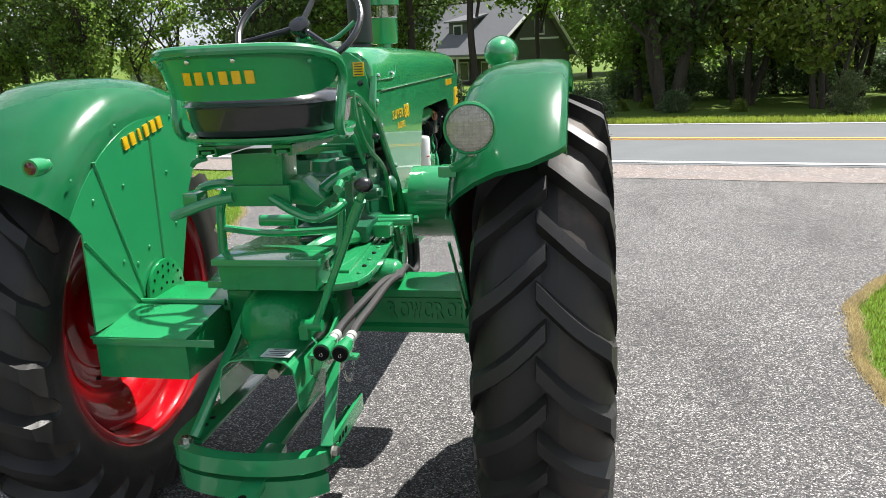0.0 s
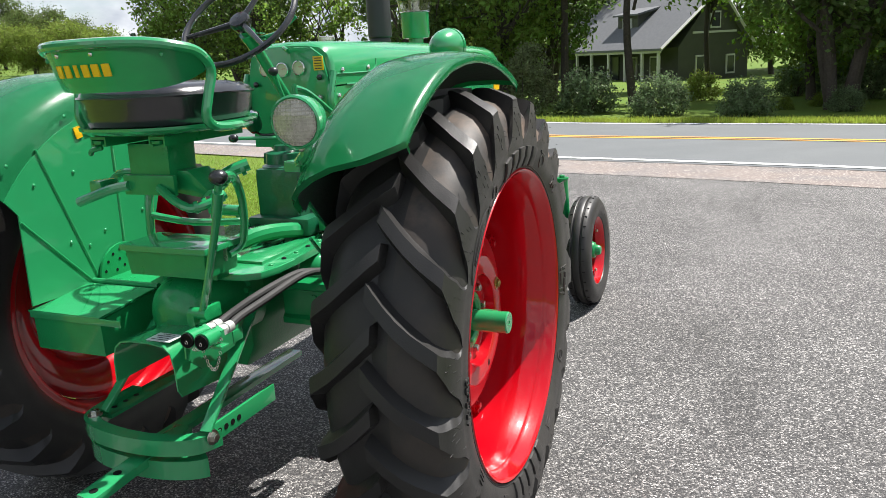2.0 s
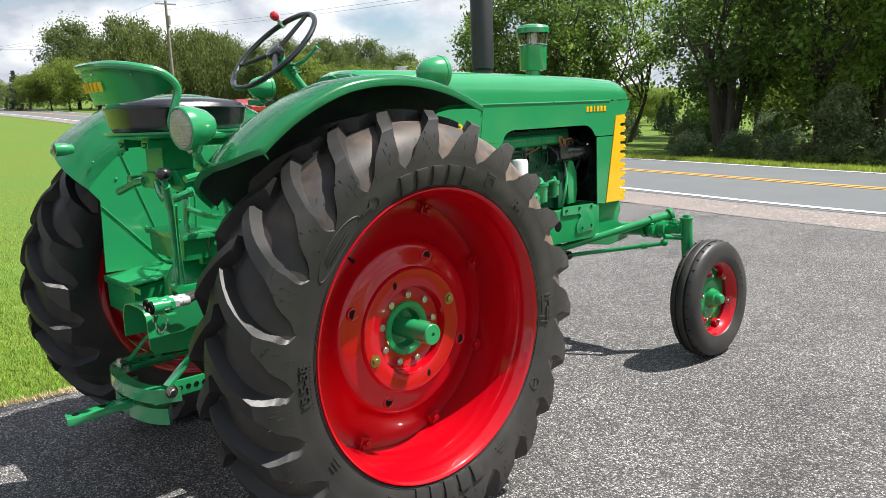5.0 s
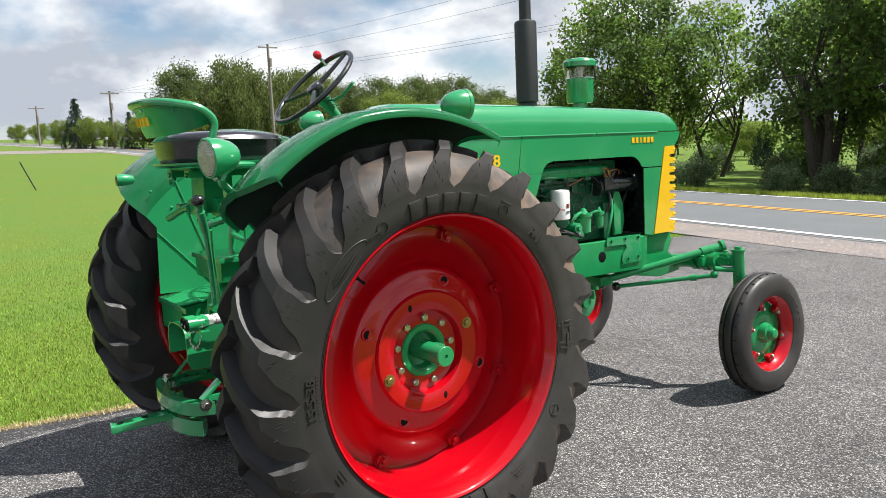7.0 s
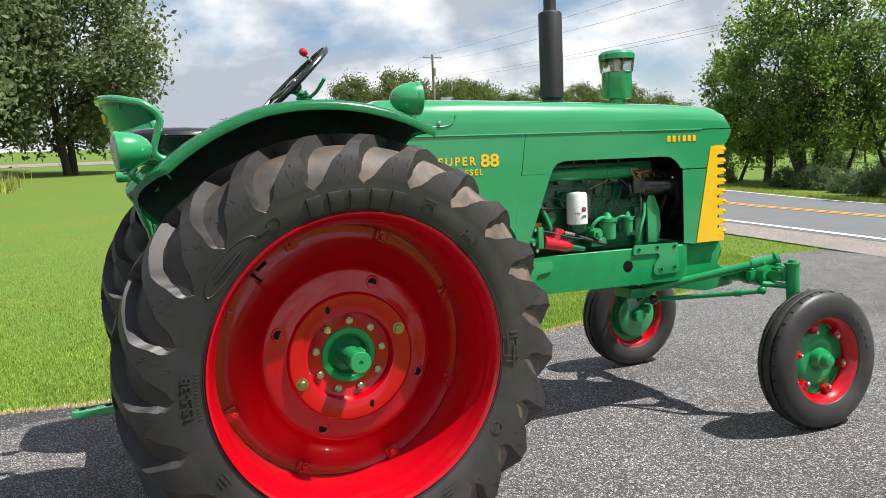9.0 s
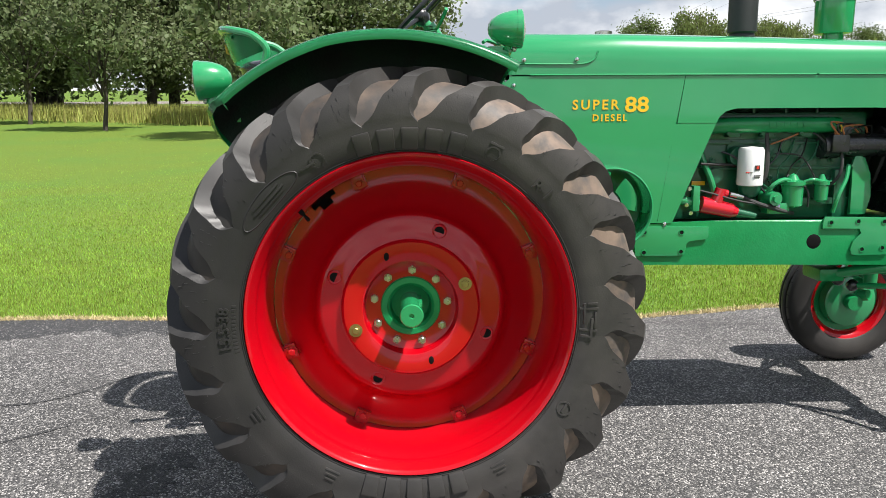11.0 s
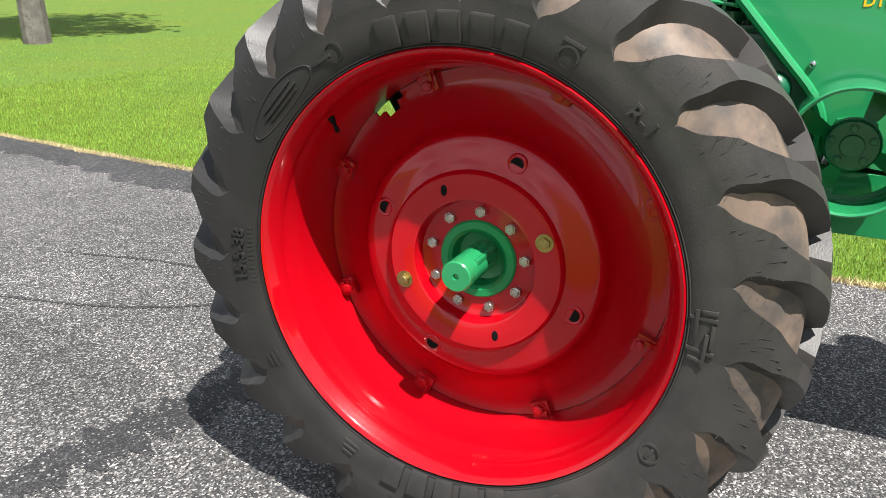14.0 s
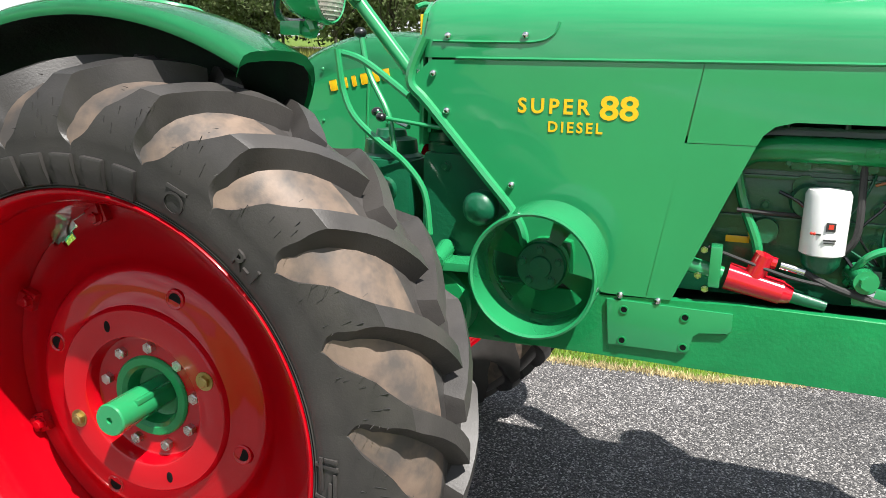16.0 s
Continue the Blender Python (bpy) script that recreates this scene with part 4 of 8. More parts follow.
for s in (1, -1):
    for nm, poly in (("side_panel", PANEL_REAR), ("side_panel", PANEL_MID), ("side_panel", PANEL_STRUT), ("side_panel", PANEL_FRONT)):
        part(nm, prism(bmesh.new(), poly, "X", s * (HW - 0.006), s * HW), green, hood)
    b = bmesh.new()
    prism(b, [(1.030, 0.925), (1.075, 0.925), (1.172, 1.540), (1.125, 1.540)], "X", s * (HW - 0.011), s * (HW - 0.007))
    prism(b, [(1.10, 1.325), (1.275, 1.325), (1.295, 1.36), (1.11, 1.36)], "X", s * (HW - 0.011), s * (HW - 0.007))
    part("seam_strip", b, green, hood)
    b = bmesh.new()
    cyl(b, (s * (HW + 0.001), 0.50, 1.545), (s * (HW + 0.001), 1.70, 1.5435), 0.0045, seg=8)
    cyl(b, (s * (HW + 0.001), 1.71, 1.5435), (s * (HW + 0.001), 2.24, 1.543), 0.0045, seg=8)
    part("belt_moulding", b, green, hood)
    # folded rear edge of the cowl
    b = bmesh.new()
    tube(b, [(s * (HW + 0.002), 0.405, 1.60), (s * (HW + 0.002), 0.362, 1.485), (s * (HW + 0.002), 0.42, 1.415), (s * (HW + 0.002), 0.60, 1.215), (s * (HW + 0.002), 0.675, 1.13), (s * (HW + 0.002), 0.71, 1.06), (s * (HW + 0.002), 0.715, 0.96)], 0.015, 8, 4)
    part("cowl_edge", b, green, hood)
    for y, z in ((0.474, 1.604), (0.692, 1.606), (0.432, 1.503), (0.474, 1.402), (0.668, 1.205), (0.985, 0.925), (1.085, 0.92)):
        part("screw", ball(bmesh.new(), (s * (HW + 0.004), y, z), 0.010, (0.8, 1, 1), 10), chrome, hood, "bright dome screw")
    b = bmesh.new()
    tube(b, [(s * (HW + 0.0), 0.43, 1.590), (s * (HW + 0.001), 0.60, 1.588), (s * (HW + 0.001), 0.72, 1.590), (s * (HW), 0.765, 1.608), (s * (HW - 0.003), 0.78, 1.64)], 0.004, 6, 4)
    part("hatch_seam", b, green, hood)
# rear cowl wall behind the dash
b = bmesh.new()
prism(b, [(-HW + 0.004, 1.34), (HW - 0.004, 1.34), (HW - 0.004, 1.545), (HW * 0.9, 1.65), (HW * 0.7, 1.70), (0, 1.715), (-HW * 0.7, 1.70), (-HW * 0.9, 1.65), (-HW + 0.004, 1.545)], "Y", 0.415, 0.425)
part("firewall", b, green, hood)
# lettering on the right side
for txt, yc, zc, w, h in (("SUPER", 0.776, 1.424, 0.196, 0.041), ("88", 0.948, 1.424, 0.100, 0.064), ("DIESEL", 0.836, 1.370, 0.145, 0.029)):
    part("model_lettering", onto(text_fit(txt, w, h, 0.0012, 0.022, 1.0 if txt == "88" else 1.35), Matrix.Translation((HW + 0.0015, yc, zc)) @ FACE_RIGHT), yellow, hood, "bold yellow lettering " + txt)
for s in (1, -1):
    hood_m = Matrix.Translation((s * (HW + 0.0012), 2.105, 1.498)) @ FACE_RIGHT
    block_row("name_block", 6, 0.034, 0.023, 0.034, 0.002, lambda co, q=hood_m: q @ co, yellow, hood, "plain yellow block")

# yellow grille with slots, wrapped round the nose
for s in (1, -1):
    poly = [(2.200, 0.925), (2.30, 1.44), (2.312, 1.452), (2.395, 1.455), (2.40, 1.44)]
    zs = np.linspace(1.395, 1.005, 8)
    for z in zs:
        poly += [(2.395, z + 0.010), (2.352, z + 0.009), (2.344, z), (2.352, z - 0.009), (2.395, z - 0.010)]
    poly += [(2.395, 0.935), (2.39, 0.925)]
    part("grille_side", prism(bmesh.new(), poly, "X", s * (HW - 0.002), s * (HW + 0.005)), yellow, hood, "yellow slotted grille")
for z in list(np.linspace(1.395, 1.005, 8) - 0.028) + [1.432]:
    part("grille_bar", tube(bmesh.new(), [(HW - 0.008, 2.378, z), (HW * 0.88, 2.412, z), (0, 2.44, z), (-HW * 0.88, 2.412, z), (-HW + 0.008, 2.378, z)], 0.0135, 8, 4), yellow, hood)
b = bmesh.new()
box(b, (0, 2.36, 1.19), (0.36, 0.06, 0.5), 0.01)
part("radiator", b, black_metal, hood, "dark radiator core")
b = bmesh.new()
box(b, (0, 2.22, 1.19), (0.385, 0.10, 0.52), 0.01)
lathe(b, [(2.10, 0.17), (2.175, 0.18), (2.175, 0.165), (2.10, 0.155)], (0, 0, 1.2), "Y", 32)
part("fan_shroud", b, black_metal, hood, "black fan shroud")
# added dark sheet, shade of the engine bay put into its colour
part("hood_lining", box(bmesh.new(), (0, 1.74, 1.535), (0.385, 1.24, 0.006), 0), shade_green, hood, "dark sheet standing in for shade under the hood")

# stacks on the hood
b = bmesh.new()
lathe(b, [(1.712, 0.048), (1.722, 0.056), (1.735, 0.056), (1.742, 0.052), (1.75, 0.064), (2.195, 0.064), (2.205, 0.060), (2.215, 0.036), (2.23, 0.034), (2.75, 0.034), (2.75, 0.031), (2.6, 0.031)], (-0.16, 1.53, 0), "Z", 28)
part("exhaust_pipe", b, exhaust_black, hood, "matt black upright exhaust with muffler")
BX, BY = -0.14, 1.945
b = bmesh.new()
lathe(b, [(1.69, 0.045), (1.735, 0.045), (1.74, 0.078), (1.75, 0.082), (1.885, 0.084), (1.89, 0.078)], (BX, BY, 0), "Z", 32)
brt = part("air_cleaner", b, green, hood, "green air pre-cleaner with a glass bowl")
part("glass_bowl", lathe(bmesh.new(), [(1.885, 0.086), (1.89, 0.091), (1.955, 0.099), (1.96, 0.099), (1.96, 0.095), (1.89, 0.087)], (BX, BY, 0), "Z", 32), clear, brt, "clear glass bowl")
part("cap", lathe(bmesh.new(), [(1.955, 0.097), (1.958, 0.101), (1.985, 0.101), (2.0, 0.088), (2.008, 0.05), (2.01, 0.001)], (BX, BY, 0), "Z", 32), green, brt, "green cap")
part("inner_tube", cyl(bmesh.new(), (BX, BY, 1.88), (BX, BY, 1.965), 0.035), zinc, brt)
b = bmesh.new()
lathe(b, [(1.712, 0.03), (1.73, 0.03), (1.732, 0.038), (1.748, 0.038), (1.752, 0.03), (1.753, 0.001)], (-0.10, 0.875, 0), "Z", 24)
part("fuel_cap", b, zinc, hood, "plated fuel filler cap")

# dash ----------------------------------------------------------------------
b = bmesh.new()
prism(b, [(-0.195, 1.30), (0.195, 1.30), (0.195, 1.56), (0.17, 1.665), (0.12, 1.70), (-0.12, 1.70), (-0.17, 1.665), (-0.195, 1.56)], "Y", 0.385, 0.40, 0.006)
dash = part("dash", b, green, tractor, "green instrument dash")
for x, z, r in ((0.065, 1.62, 0.030), (-0.015, 1.615, 0.030), (-0.095, 1.62, 0.030)):
    g = part("gauge", onto(lathe(bmesh.new(), [(0.0, r), (0.012, r), (0.014, r * 0.88), (0.006, r * 0.86)], (0, 0, 0), "Y", 24), Matrix.Translation((x, 0.385, z)) @ Matrix.Rotation(math.pi, 4, "Z")), chrome, dash, "round gauge with bright bezel")
    part("dial_face", cyl(bmesh.new(), (x, 0.384, z), (x, 0.378, z), r * 0.87), dial, g)
    part("needle", box(bmesh.new(), (x + 0.006, 0.377, z + 0.004), (0.018, 0.001, 0.002)), print_red, g)
b = bmesh.new()
box(b, (0.155, 0.382, 1.635), (0.045, 0.004, 0.055), 0.001)
pl = part("instruction_plate", b, yellow, dash, "small yellow instruction plate with unreadable lines")
b = bmesh.new()
for j in range(5):
    box(b, (0.155, 0.3795, 1.655 - 0.010 * j), (0.034, 0.001, 0.0035))
part("print", b, print_black, pl)
for x, z in ((0.16, 1.58), (0.155, 1.50), (-0.15, 1.56)):
    part("knob", ball(bmesh.new(), (x, 0.374, z), 0.012, seg=12), black_metal if z > 1.55 else zinc, dash)
b = tube(bmesh.new(), [(0.02, 0.385, 1.685), (0.03, 0.34, 1.70), (0.06, 0.32, 1.69)], 0.008, 8)
part("choke_handle", b, green, dash)

# round canister with a red end beside the dash; its cable is added
m = Matrix.Translation((-0.105, 0.262, 1.425)) @ Vector((0.15, -0.55, 0.82)).to_track_quat("X", "Z").to_matrix().to_4x4()
wl_ = part("warning_lamp", onto(lathe(bmesh.new(), [(-0.045, 0.001), (-0.045, 0.026), (-0.03, 0.033), (0.012, 0.035), (0.016, 0.037), (0.022, 0.036)], axis="X", seg=24), m), green_dark, dash, "small round canister with a bright cap")
part("lens", onto(lathe(bmesh.new(), [(0.020, 0.034), (0.030, 0.030), (0.037, 0.018), (0.039, 0.001)], axis="X", seg=24), m), chrome, wl_)
part("reflector", onto(ball(bmesh.new(), (-0.036, 0.0, -0.024), 0.015, (1, 1, 0.5), 12), m), dark_red_glass, wl_, "dark red glass")
b = tube(bmesh.new(), [m @ Vector((-0.045, 0, 0)), m @ Vector((-0.075, 0.01, 0)), Vector((-0.06, 0.34, 1.36)), Vector((0.0, 0.40, 1.37))], 0.005, 6, 4)
part("cable", b, black_metal, wl_)

# steering ------------------------------------------------------------------
SW = Vector((0.05, 0.055, 1.795))
tilt = Matrix.Rotation(radians(44), 4, "X")        # the rim rises towards the front
m = Matrix.Translation(SW) @ tilt
b = tube(bmesh.new(), [(0.222 * math.cos(2 * math.pi * k / 40), 0.222 * math.sin(2 * math.pi * k / 40), 0.01) for k in range(40)], 0.0115, 10, 1, closed=True)
sw = part("steering_wheel", onto(b, m), black_metal, tractor, "black three-spoke steering wheel")
for a in (200, 320, 80):
    a = radians(a)
    part("spoke", onto(tube(bmesh.new(), [(0.02 * math.cos(a), 0.02 * math.sin(a), 0), (0.12 * math.cos(a), 0.12 * math.sin(a), 0.004), (0.22 * math.cos(a), 0.22 * math.sin(a), 0.01)], 0.012, 8, 4, taper=0.008), m), black_metal, sw)
part("wheel_hub", onto(lathe(bmesh.new(), [(-0.035, 0.022), (-0.02, 0.034), (0.006, 0.040), (0.016, 0.036), (0.02, 0.02), (0.021, 0.001)], axis="Z", seg=28), m), black_metal, sw)
kb = bmesh.new()
ka = radians(126)
kp = Vector((0.222 * math.cos(ka), 0.222 * math.sin(ka), 0.01))
cyl(kb, kp, kp + Vector((0, 0, 0.035)), 0.008, seg=10)
box(kb, kp, (0.03, 0.02, 0.03), 0.004)
part("spinner_clamp", onto(kb, m), chrome, sw, "bright clamp")
part("spinner_knob", onto(lathe(bmesh.new(), [(0.028, 0.010), (0.036, 0.016), (0.048, 0.0195), (0.06, 0.0175), (0.068, 0.010), (0.070, 0.001)], kp, "Z", 20), m), red_gloss, sw, "glossy red spinner knob")
b = bmesh.new()
down = (Matrix.Rotation(radians(40), 3, "X") @ Vector((0, 0, -1)))
cyl(b, SW + down * 0.02, SW + down * 0.62, 0.021, seg=14)
cyl(b, SW + down * 0.05, SW + down * 0.12, 0.032, 0.026, 14)
for z in range(5):
    box(b, SW + down * (0.055 + 0.014 * z) + Vector((0.04, 0, 0.0)), (0.05, 0.03, 0.005), 0.001)
col = part("steering_column", b, green, tractor, "green steering column")
b = tube(bmesh.new(), [SW + down * 0.08 + Vector((0.02, 0, 0)), SW + down * 0.07 + Vector((0.10, 0.03, 0.01)), SW + down * 0.05 + Vector((0.17, 0.07, 0.05))], 0.008, 8)
part("throttle_lever", b, green, col)


# seat ------------------------------------------------------------------------
SX, SY = 0.128, -0.435


def seat_outline(k, n=40):
    """A rounded seat, wider at the back."""
    out = []
    for i in range(n):
        a = 2 * math.pi * i / n
        c, s_ = math.cos(a), math.sin(a)
        x = abs(c) ** 0.72 * (1 if c > 0 else -1) * (0.222 - 0.015 * max(s_, 0))
        y = abs(s_) ** 0.72 * (1 if s_ > 0 else -1) * 0.245
        out.append((x * k, y * k))
    return out


bm = bmesh.new()
levels = [(1.488, 0.88), (1.492, 0.93), (1.52, 0.975), (1.565, 1.0), (1.574, 1.012), (1.579, 1.0), (1.590, 0.975), (1.601, 0.90), (1.608, 0.72), (1.611, 0.45), (1.611, 0.2)]
rings = [[bm.verts.new((SX + x, SY + y, z - 0.05 * max(0, y) * (z - 1.488) / 0.12)) for x, y in seat_outline(k)] for z, k in levels]
for a, b in zip(rings, rings[1:]):
    for k in range(40):
        bm.faces.new((a[k], a[(k + 1) % 40], b[(k + 1) % 40], b[k]))
bm.faces.new(rings[-1])
bm.faces.new(rings[0][::-1])
seat = tagged(new("seat", mesh_from(bm, "seat", leather, 50)), "black padded vinyl seat cushion")
seat.parent = tractor
part("piping", tube(bmesh.new(), [(SX + x * 1.012, SY + y * 1.012, 1.574 - 0.05 * max(0, y) * 0.75) for x, y in seat_outline(1.0)], 0.005, 6, 1, closed=True), leather, seat)
bm = bmesh.new()
rings = [[bm.verts.new((SX + x, SY + y, z)) for x, y in seat_outline(k)] for z, k in ((1.466, 0.84), (1.470, 0.97), (1.482, 1.04), (1.490, 1.045), (1.489, 0.98))]
for a, b in zip(rings, rings[1:]):
    for k in range(40):
        bm.faces.new((a[k], a[(k + 1) % 40], b[(k + 1) % 40], b[k]))
bm.faces.new(rings[0][::-1])
bm.faces.new(rings[-1])
part("seat_pan", bm, green, seat, "green pressed seat pan")
# backrest: a flared sheet with a rolled top, whose ends run down as tubes to the pan


def back_ring(half, deep, n=40):
    """Half a rounded oval behind the seat, from one side round to the other."""
    out = []
    for i in range(n + 1):
        a = math.pi * (1 + i / n)
        c, s_ = math.cos(a), math.sin(a)
        out.append((SX + half * abs(c) ** 0.8 * (1 if c > 0 else -1), -0.545 - deep * abs(s_) ** 0.85))
    return out


n = 40
bm = bmesh.new()
levels = []
for z, half, deep in ((1.592, 0.238, 0.158), (1.622, 0.243, 0.172), (1.66, 0.248, 0.185), (1.695, 0.252, 0.196), (1.718, 0.256, 0.203)):
    row = []
    for i, (x, y) in enumerate(back_ring(half, deep)):
        t = abs(i / n - 0.5) * 2
        low, high = 0.038 * t ** 3, -0.046 * t ** 3
        row.append(bm.verts.new((x, y, z + low + (high - low) * (z - 1.598) / 0.12)))
    levels.append(row)
for a, b in zip(levels, levels[1:]):
    for k in range(n):
        bm.faces.new((a[k], a[k + 1], b[k + 1], b[k]))
bmesh.ops.solidify(bm, geom=bm.faces[:], thickness=0.005)
back = part("backrest", bm, green, tractor, "green curved backrest with yellow name blocks", 50)
top = [Vector((x, y, 1.722 - 0.046 * (abs(i / n - 0.5) * 2) ** 3)) for i, (x, y) in enumerate(back_ring(0.259, 0.205))]
left_end = [Vector((SX - 0.19, -0.31, 1.472)), Vector((SX - 0.225, -0.42, 1.473)), Vector((SX - 0.238, -0.525, 1.480)), Vector((SX - 0.243, -0.566, 1.510)), Vector((SX - 0.249, -0.552, 1.575)), Vector((SX - 0.255, -0.538, 1.64))]
right_end = [Vector((2 * SX - p.x, p.y, p.z)) for p in left_end[::-1]]
part("back_tube", tube(bmesh.new(), left_end + top[2:-2:4] + right_end, 0.0145, 10, 4), green, back, "bent green tube")
block_row("name_block", 6, 0.0355, 0.0235, 0.034, 0.002, lambda co: Vector((0.108 + co.x, -0.7365 + 0.95 * (co.x - 0.02) ** 2 - 0.20 * co.y - co.z, 1.652 + co.y)), yellow, back, "plain yellow block")
for x, y, z in ((0.03, -0.735, 1.695), (0.16, -0.740, 1.695), (0.34, -0.672, 1.685), (-0.08, -0.675, 1.685)):
    part("rivet", ball(bmesh.new(), (x, y - 0.004, z), 0.007, (1, 0.6, 1), 8), chrome if 0 < x < 0.3 else green, back)
# slide and support under the seat
b = bmesh.new()
for x in (-0.015, 0.212):
    prism(b, [(x - 0.030, 1.460), (x + 0.030, 1.460), (x + 0.030, 1.431), (x + 0.016, 1.431), (x + 0.016, 1.437), (x + 0.024, 1.437), (x + 0.024, 1.451), (x - 0.024, 1.451), (x - 0.024, 1.437), (x - 0.016, 1.437), (x - 0.016, 1.431), (x - 0.030, 1.431)], "Y", -0.605, -0.25)
    box(b, (x, -0.43, 1.443), (0.030, 0.36, 0.010), 0.002)
box(b, (0.10, -0.43, 1.463), (0.27, 0.33, 0.006), 0.002)
tube(b, [(-0.03, -0.58, 1.425), (-0.06, -0.59, 1.418), (-0.075, -0.585, 1.405)], 0.008, 8)
sl = part("seat_slide", b, green_cast, tractor, "green seat slide rails")
b = bmesh.new()
prism(b, [(0.014, 1.285), (0.170, 1.285), (0.178, 1.43), (0.020, 1.43)], "Y", -0.53, -0.41, 0.006)
box(b, (0.097, -0.537, 1.305), (0.20, 0.014, 0.062), 0.004)
prism(b, [(0.16, 1.345), (0.215, 1.345), (0.285, 1.285), (0.255, 1.262), (0.16, 1.275)], "Y", -0.50, -0.40, 0.006)
box(b, (0.09, -0.40, 1.30), (0.17, 0.16, 0.05), 0.01)
part("seat_post", b, green_cast, sl, "green seat support")
b = bmesh.new()
tube(b, [(0.02, -0.545, 1.303), (-0.05, -0.555, 1.290), (-0.165, -0.58, 1.252)], 0.016, 10)
tube(b, [(0.02, -0.47, 1.325), (-0.06, -0.46, 1.330), (-0.125, -0.45, 1.315), (-0.155, -0.46, 1.28)], 0.015, 10)
tube(b, [(0.14, -0.545, 1.300), (0.21, -0.565, 1.265), (0.27, -0.57, 1.245), (0.32, -0.55, 1.255), (0.345, -0.50, 1.275)], 0.014, 10)
tube(b, [(0.24, -0.44, 1.285), (0.29, -0.40, 1.325), (0.335, -0.36, 1.345)], 0.020, 10)
box(b, (-0.115, -0.52, 1.295), (0.05, 0.07, 0.045), 0.012)
part("seat_spring", b, green, sl, "green spring tubes and levers")
for q in range(4):
    p0 = Vector((0.285 + 0.016 * q, -0.567 + 0.019 * q, 1.246 + 0.008 * q))
    part("collar", cyl(bmesh.new(), p0, p0 + Vector((0.010, 0.008, 0.003)), 0.0185, seg=14), green, sl)
    p0 = Vector((0.255 + 0.02 * q, -0.428 + 0.017 * q, 1.296 + 0.011 * q))
    part("collar", cyl(bmesh.new(), p0, p0 + Vector((0.010, 0.008, 0.005)), 0.022, seg=14), green, sl)
b = bmesh.new()
tube(b, [(0.335, -0.52, 1.318), (0.325, -0.46, 1.326), (0.305, -0.40, 1.305), (0.288, -0.355, 1.245), (0.274, -0.335, 1.165), (0.262, -0.335, 1.10), (0.250, -0.350, 1.068), (0.240, -0.39, 1.055)], 0.0135, 10)
tube(b, [(-0.15, -0.32, 1.05), (-0.15, -0.31, 1.18), (-0.145, -0.30, 1.24), (-0.11, -0.32, 1.29)], 0.015, 10)
tube(b, [(-0.15, -0.31, 1.155), (0.0, -0.30, 1.135), (0.14, -0.30, 1.138), (0.272, -0.335, 1.155)], 0.0125, 10)
part("tube_frame", b, green, tractor, "green bent tube frame under the seat")

# tool box, lower box ------------------------------------------------------------
b = bmesh.new()
prism(b, [(-0.068, 1.003), (0.236, 1.003), (0.246, 1.093), (-0.080, 1.093)], "Y", -0.510, -0.350, 0.004)
tb = part("tool_box", b, green_cast, tractor, "green steel tool box under the seat")
b = box(bmesh.new(), (0.083, -0.430, 1.098), (0.350, 0.180, 0.010), 0.003)
box(b, (0.083, -0.5185, 1.092), (0.350, 0.004, 0.016), 0.001)
box(b, (0.2565, -0.430, 1.092), (0.004, 0.176, 0.016), 0.001)
part("lid", b, green, tb)
b = box(bmesh.new(), (0.247, -0.415, 1.062), (0.008, 0.010, 0.045), 0.002)
ball(b, (0.252, -0.415, 1.085), 0.007, (1, 1, 1), 8)
part("latch", b, zinc, tb, "bright latch")
for x in (-0.03, 0.20):
    part("bracket", box(bmesh.new(), (x, -0.40, 0.990), (0.03, 0.06, 0.030), 0.004), green_cast, tb)
b = bmesh.new()
prism(b, [(-0.555, 0.715), (-0.555, 0.845), (-0.30, 0.868), (-0.22, 0.868), (-0.22, 0.78), (-0.26, 0.715)], "X", -0.51, -0.195, 0.003)
lb = part("side_box", b, green_cast, tractor, "green steel box beside the rear housing")
b = bmesh.new()
prism(b, [(-0.565, 0.850), (-0.565, 0.858), (-0.31, 0.882), (-0.31, 0.874)], "X", -0.52, -0.185, 0.001)
box(b, (-0.30, -0.565, 0.843), (0.42, 0.006, 0.022), 0.001)
part("lid", b, green, lb)
cy_ = bmesh.new()
cyl(cy_, (-0.52, -0.29, 0.885), (-0.18, -0.29, 0.885), 0.011, seg=10)
part("hinge", cy_, green, lb)
b = bmesh.new()
box(b, (-0.34, -0.18, 0.865), (0.34, 0.20, 0.03), 0.008)
box(b, (-0.30, -0.14, 0.76), (0.36, 0.16, 0.13), 0.015)
part("axle_housing", b, green_cast, tractor, "green cast axle housing")

# rear axle housing on the right, with its raised word -------------------------------
b = bmesh.new()
prism(b, [(-0.115, 0.742), (-0.115, 0.722), (0.11, 0.722), (0.11, 0.88), (-0.115, 0.88), (-0.115, 0.855), (-0.098, 0.845), (-0.098, 0.752)], "X", 0.22, 0.84, 0.004)
ah = part("axle_housing", b, green_cast, tractor, "green cast axle housing with a raised word")
for k, letter in enumerate("ROWCROP"):
    part("raised_letter", onto(text_fit(letter, 0.043 if letter == "W" else 0.034, 0.062, 0.012), Matrix.Translation((0.362 + 0.0427 * k, -0.100, 0.800)) @ FACE_REAR), green_cast, ah, "raised letter " + letter)
b = bmesh.new()
cyl(b, (0.62, 0, RZ), (0.76, 0, RZ), 0.11, 0.10, 28)
part("axle_bell", b, green_cast, ah)
b = bmesh.new()
cyl(b, (-0.82, 0, RZ), (-0.30, 0, RZ), 0.10, 0.11, 28)
part("axle_bell", b, green_cast, ah)

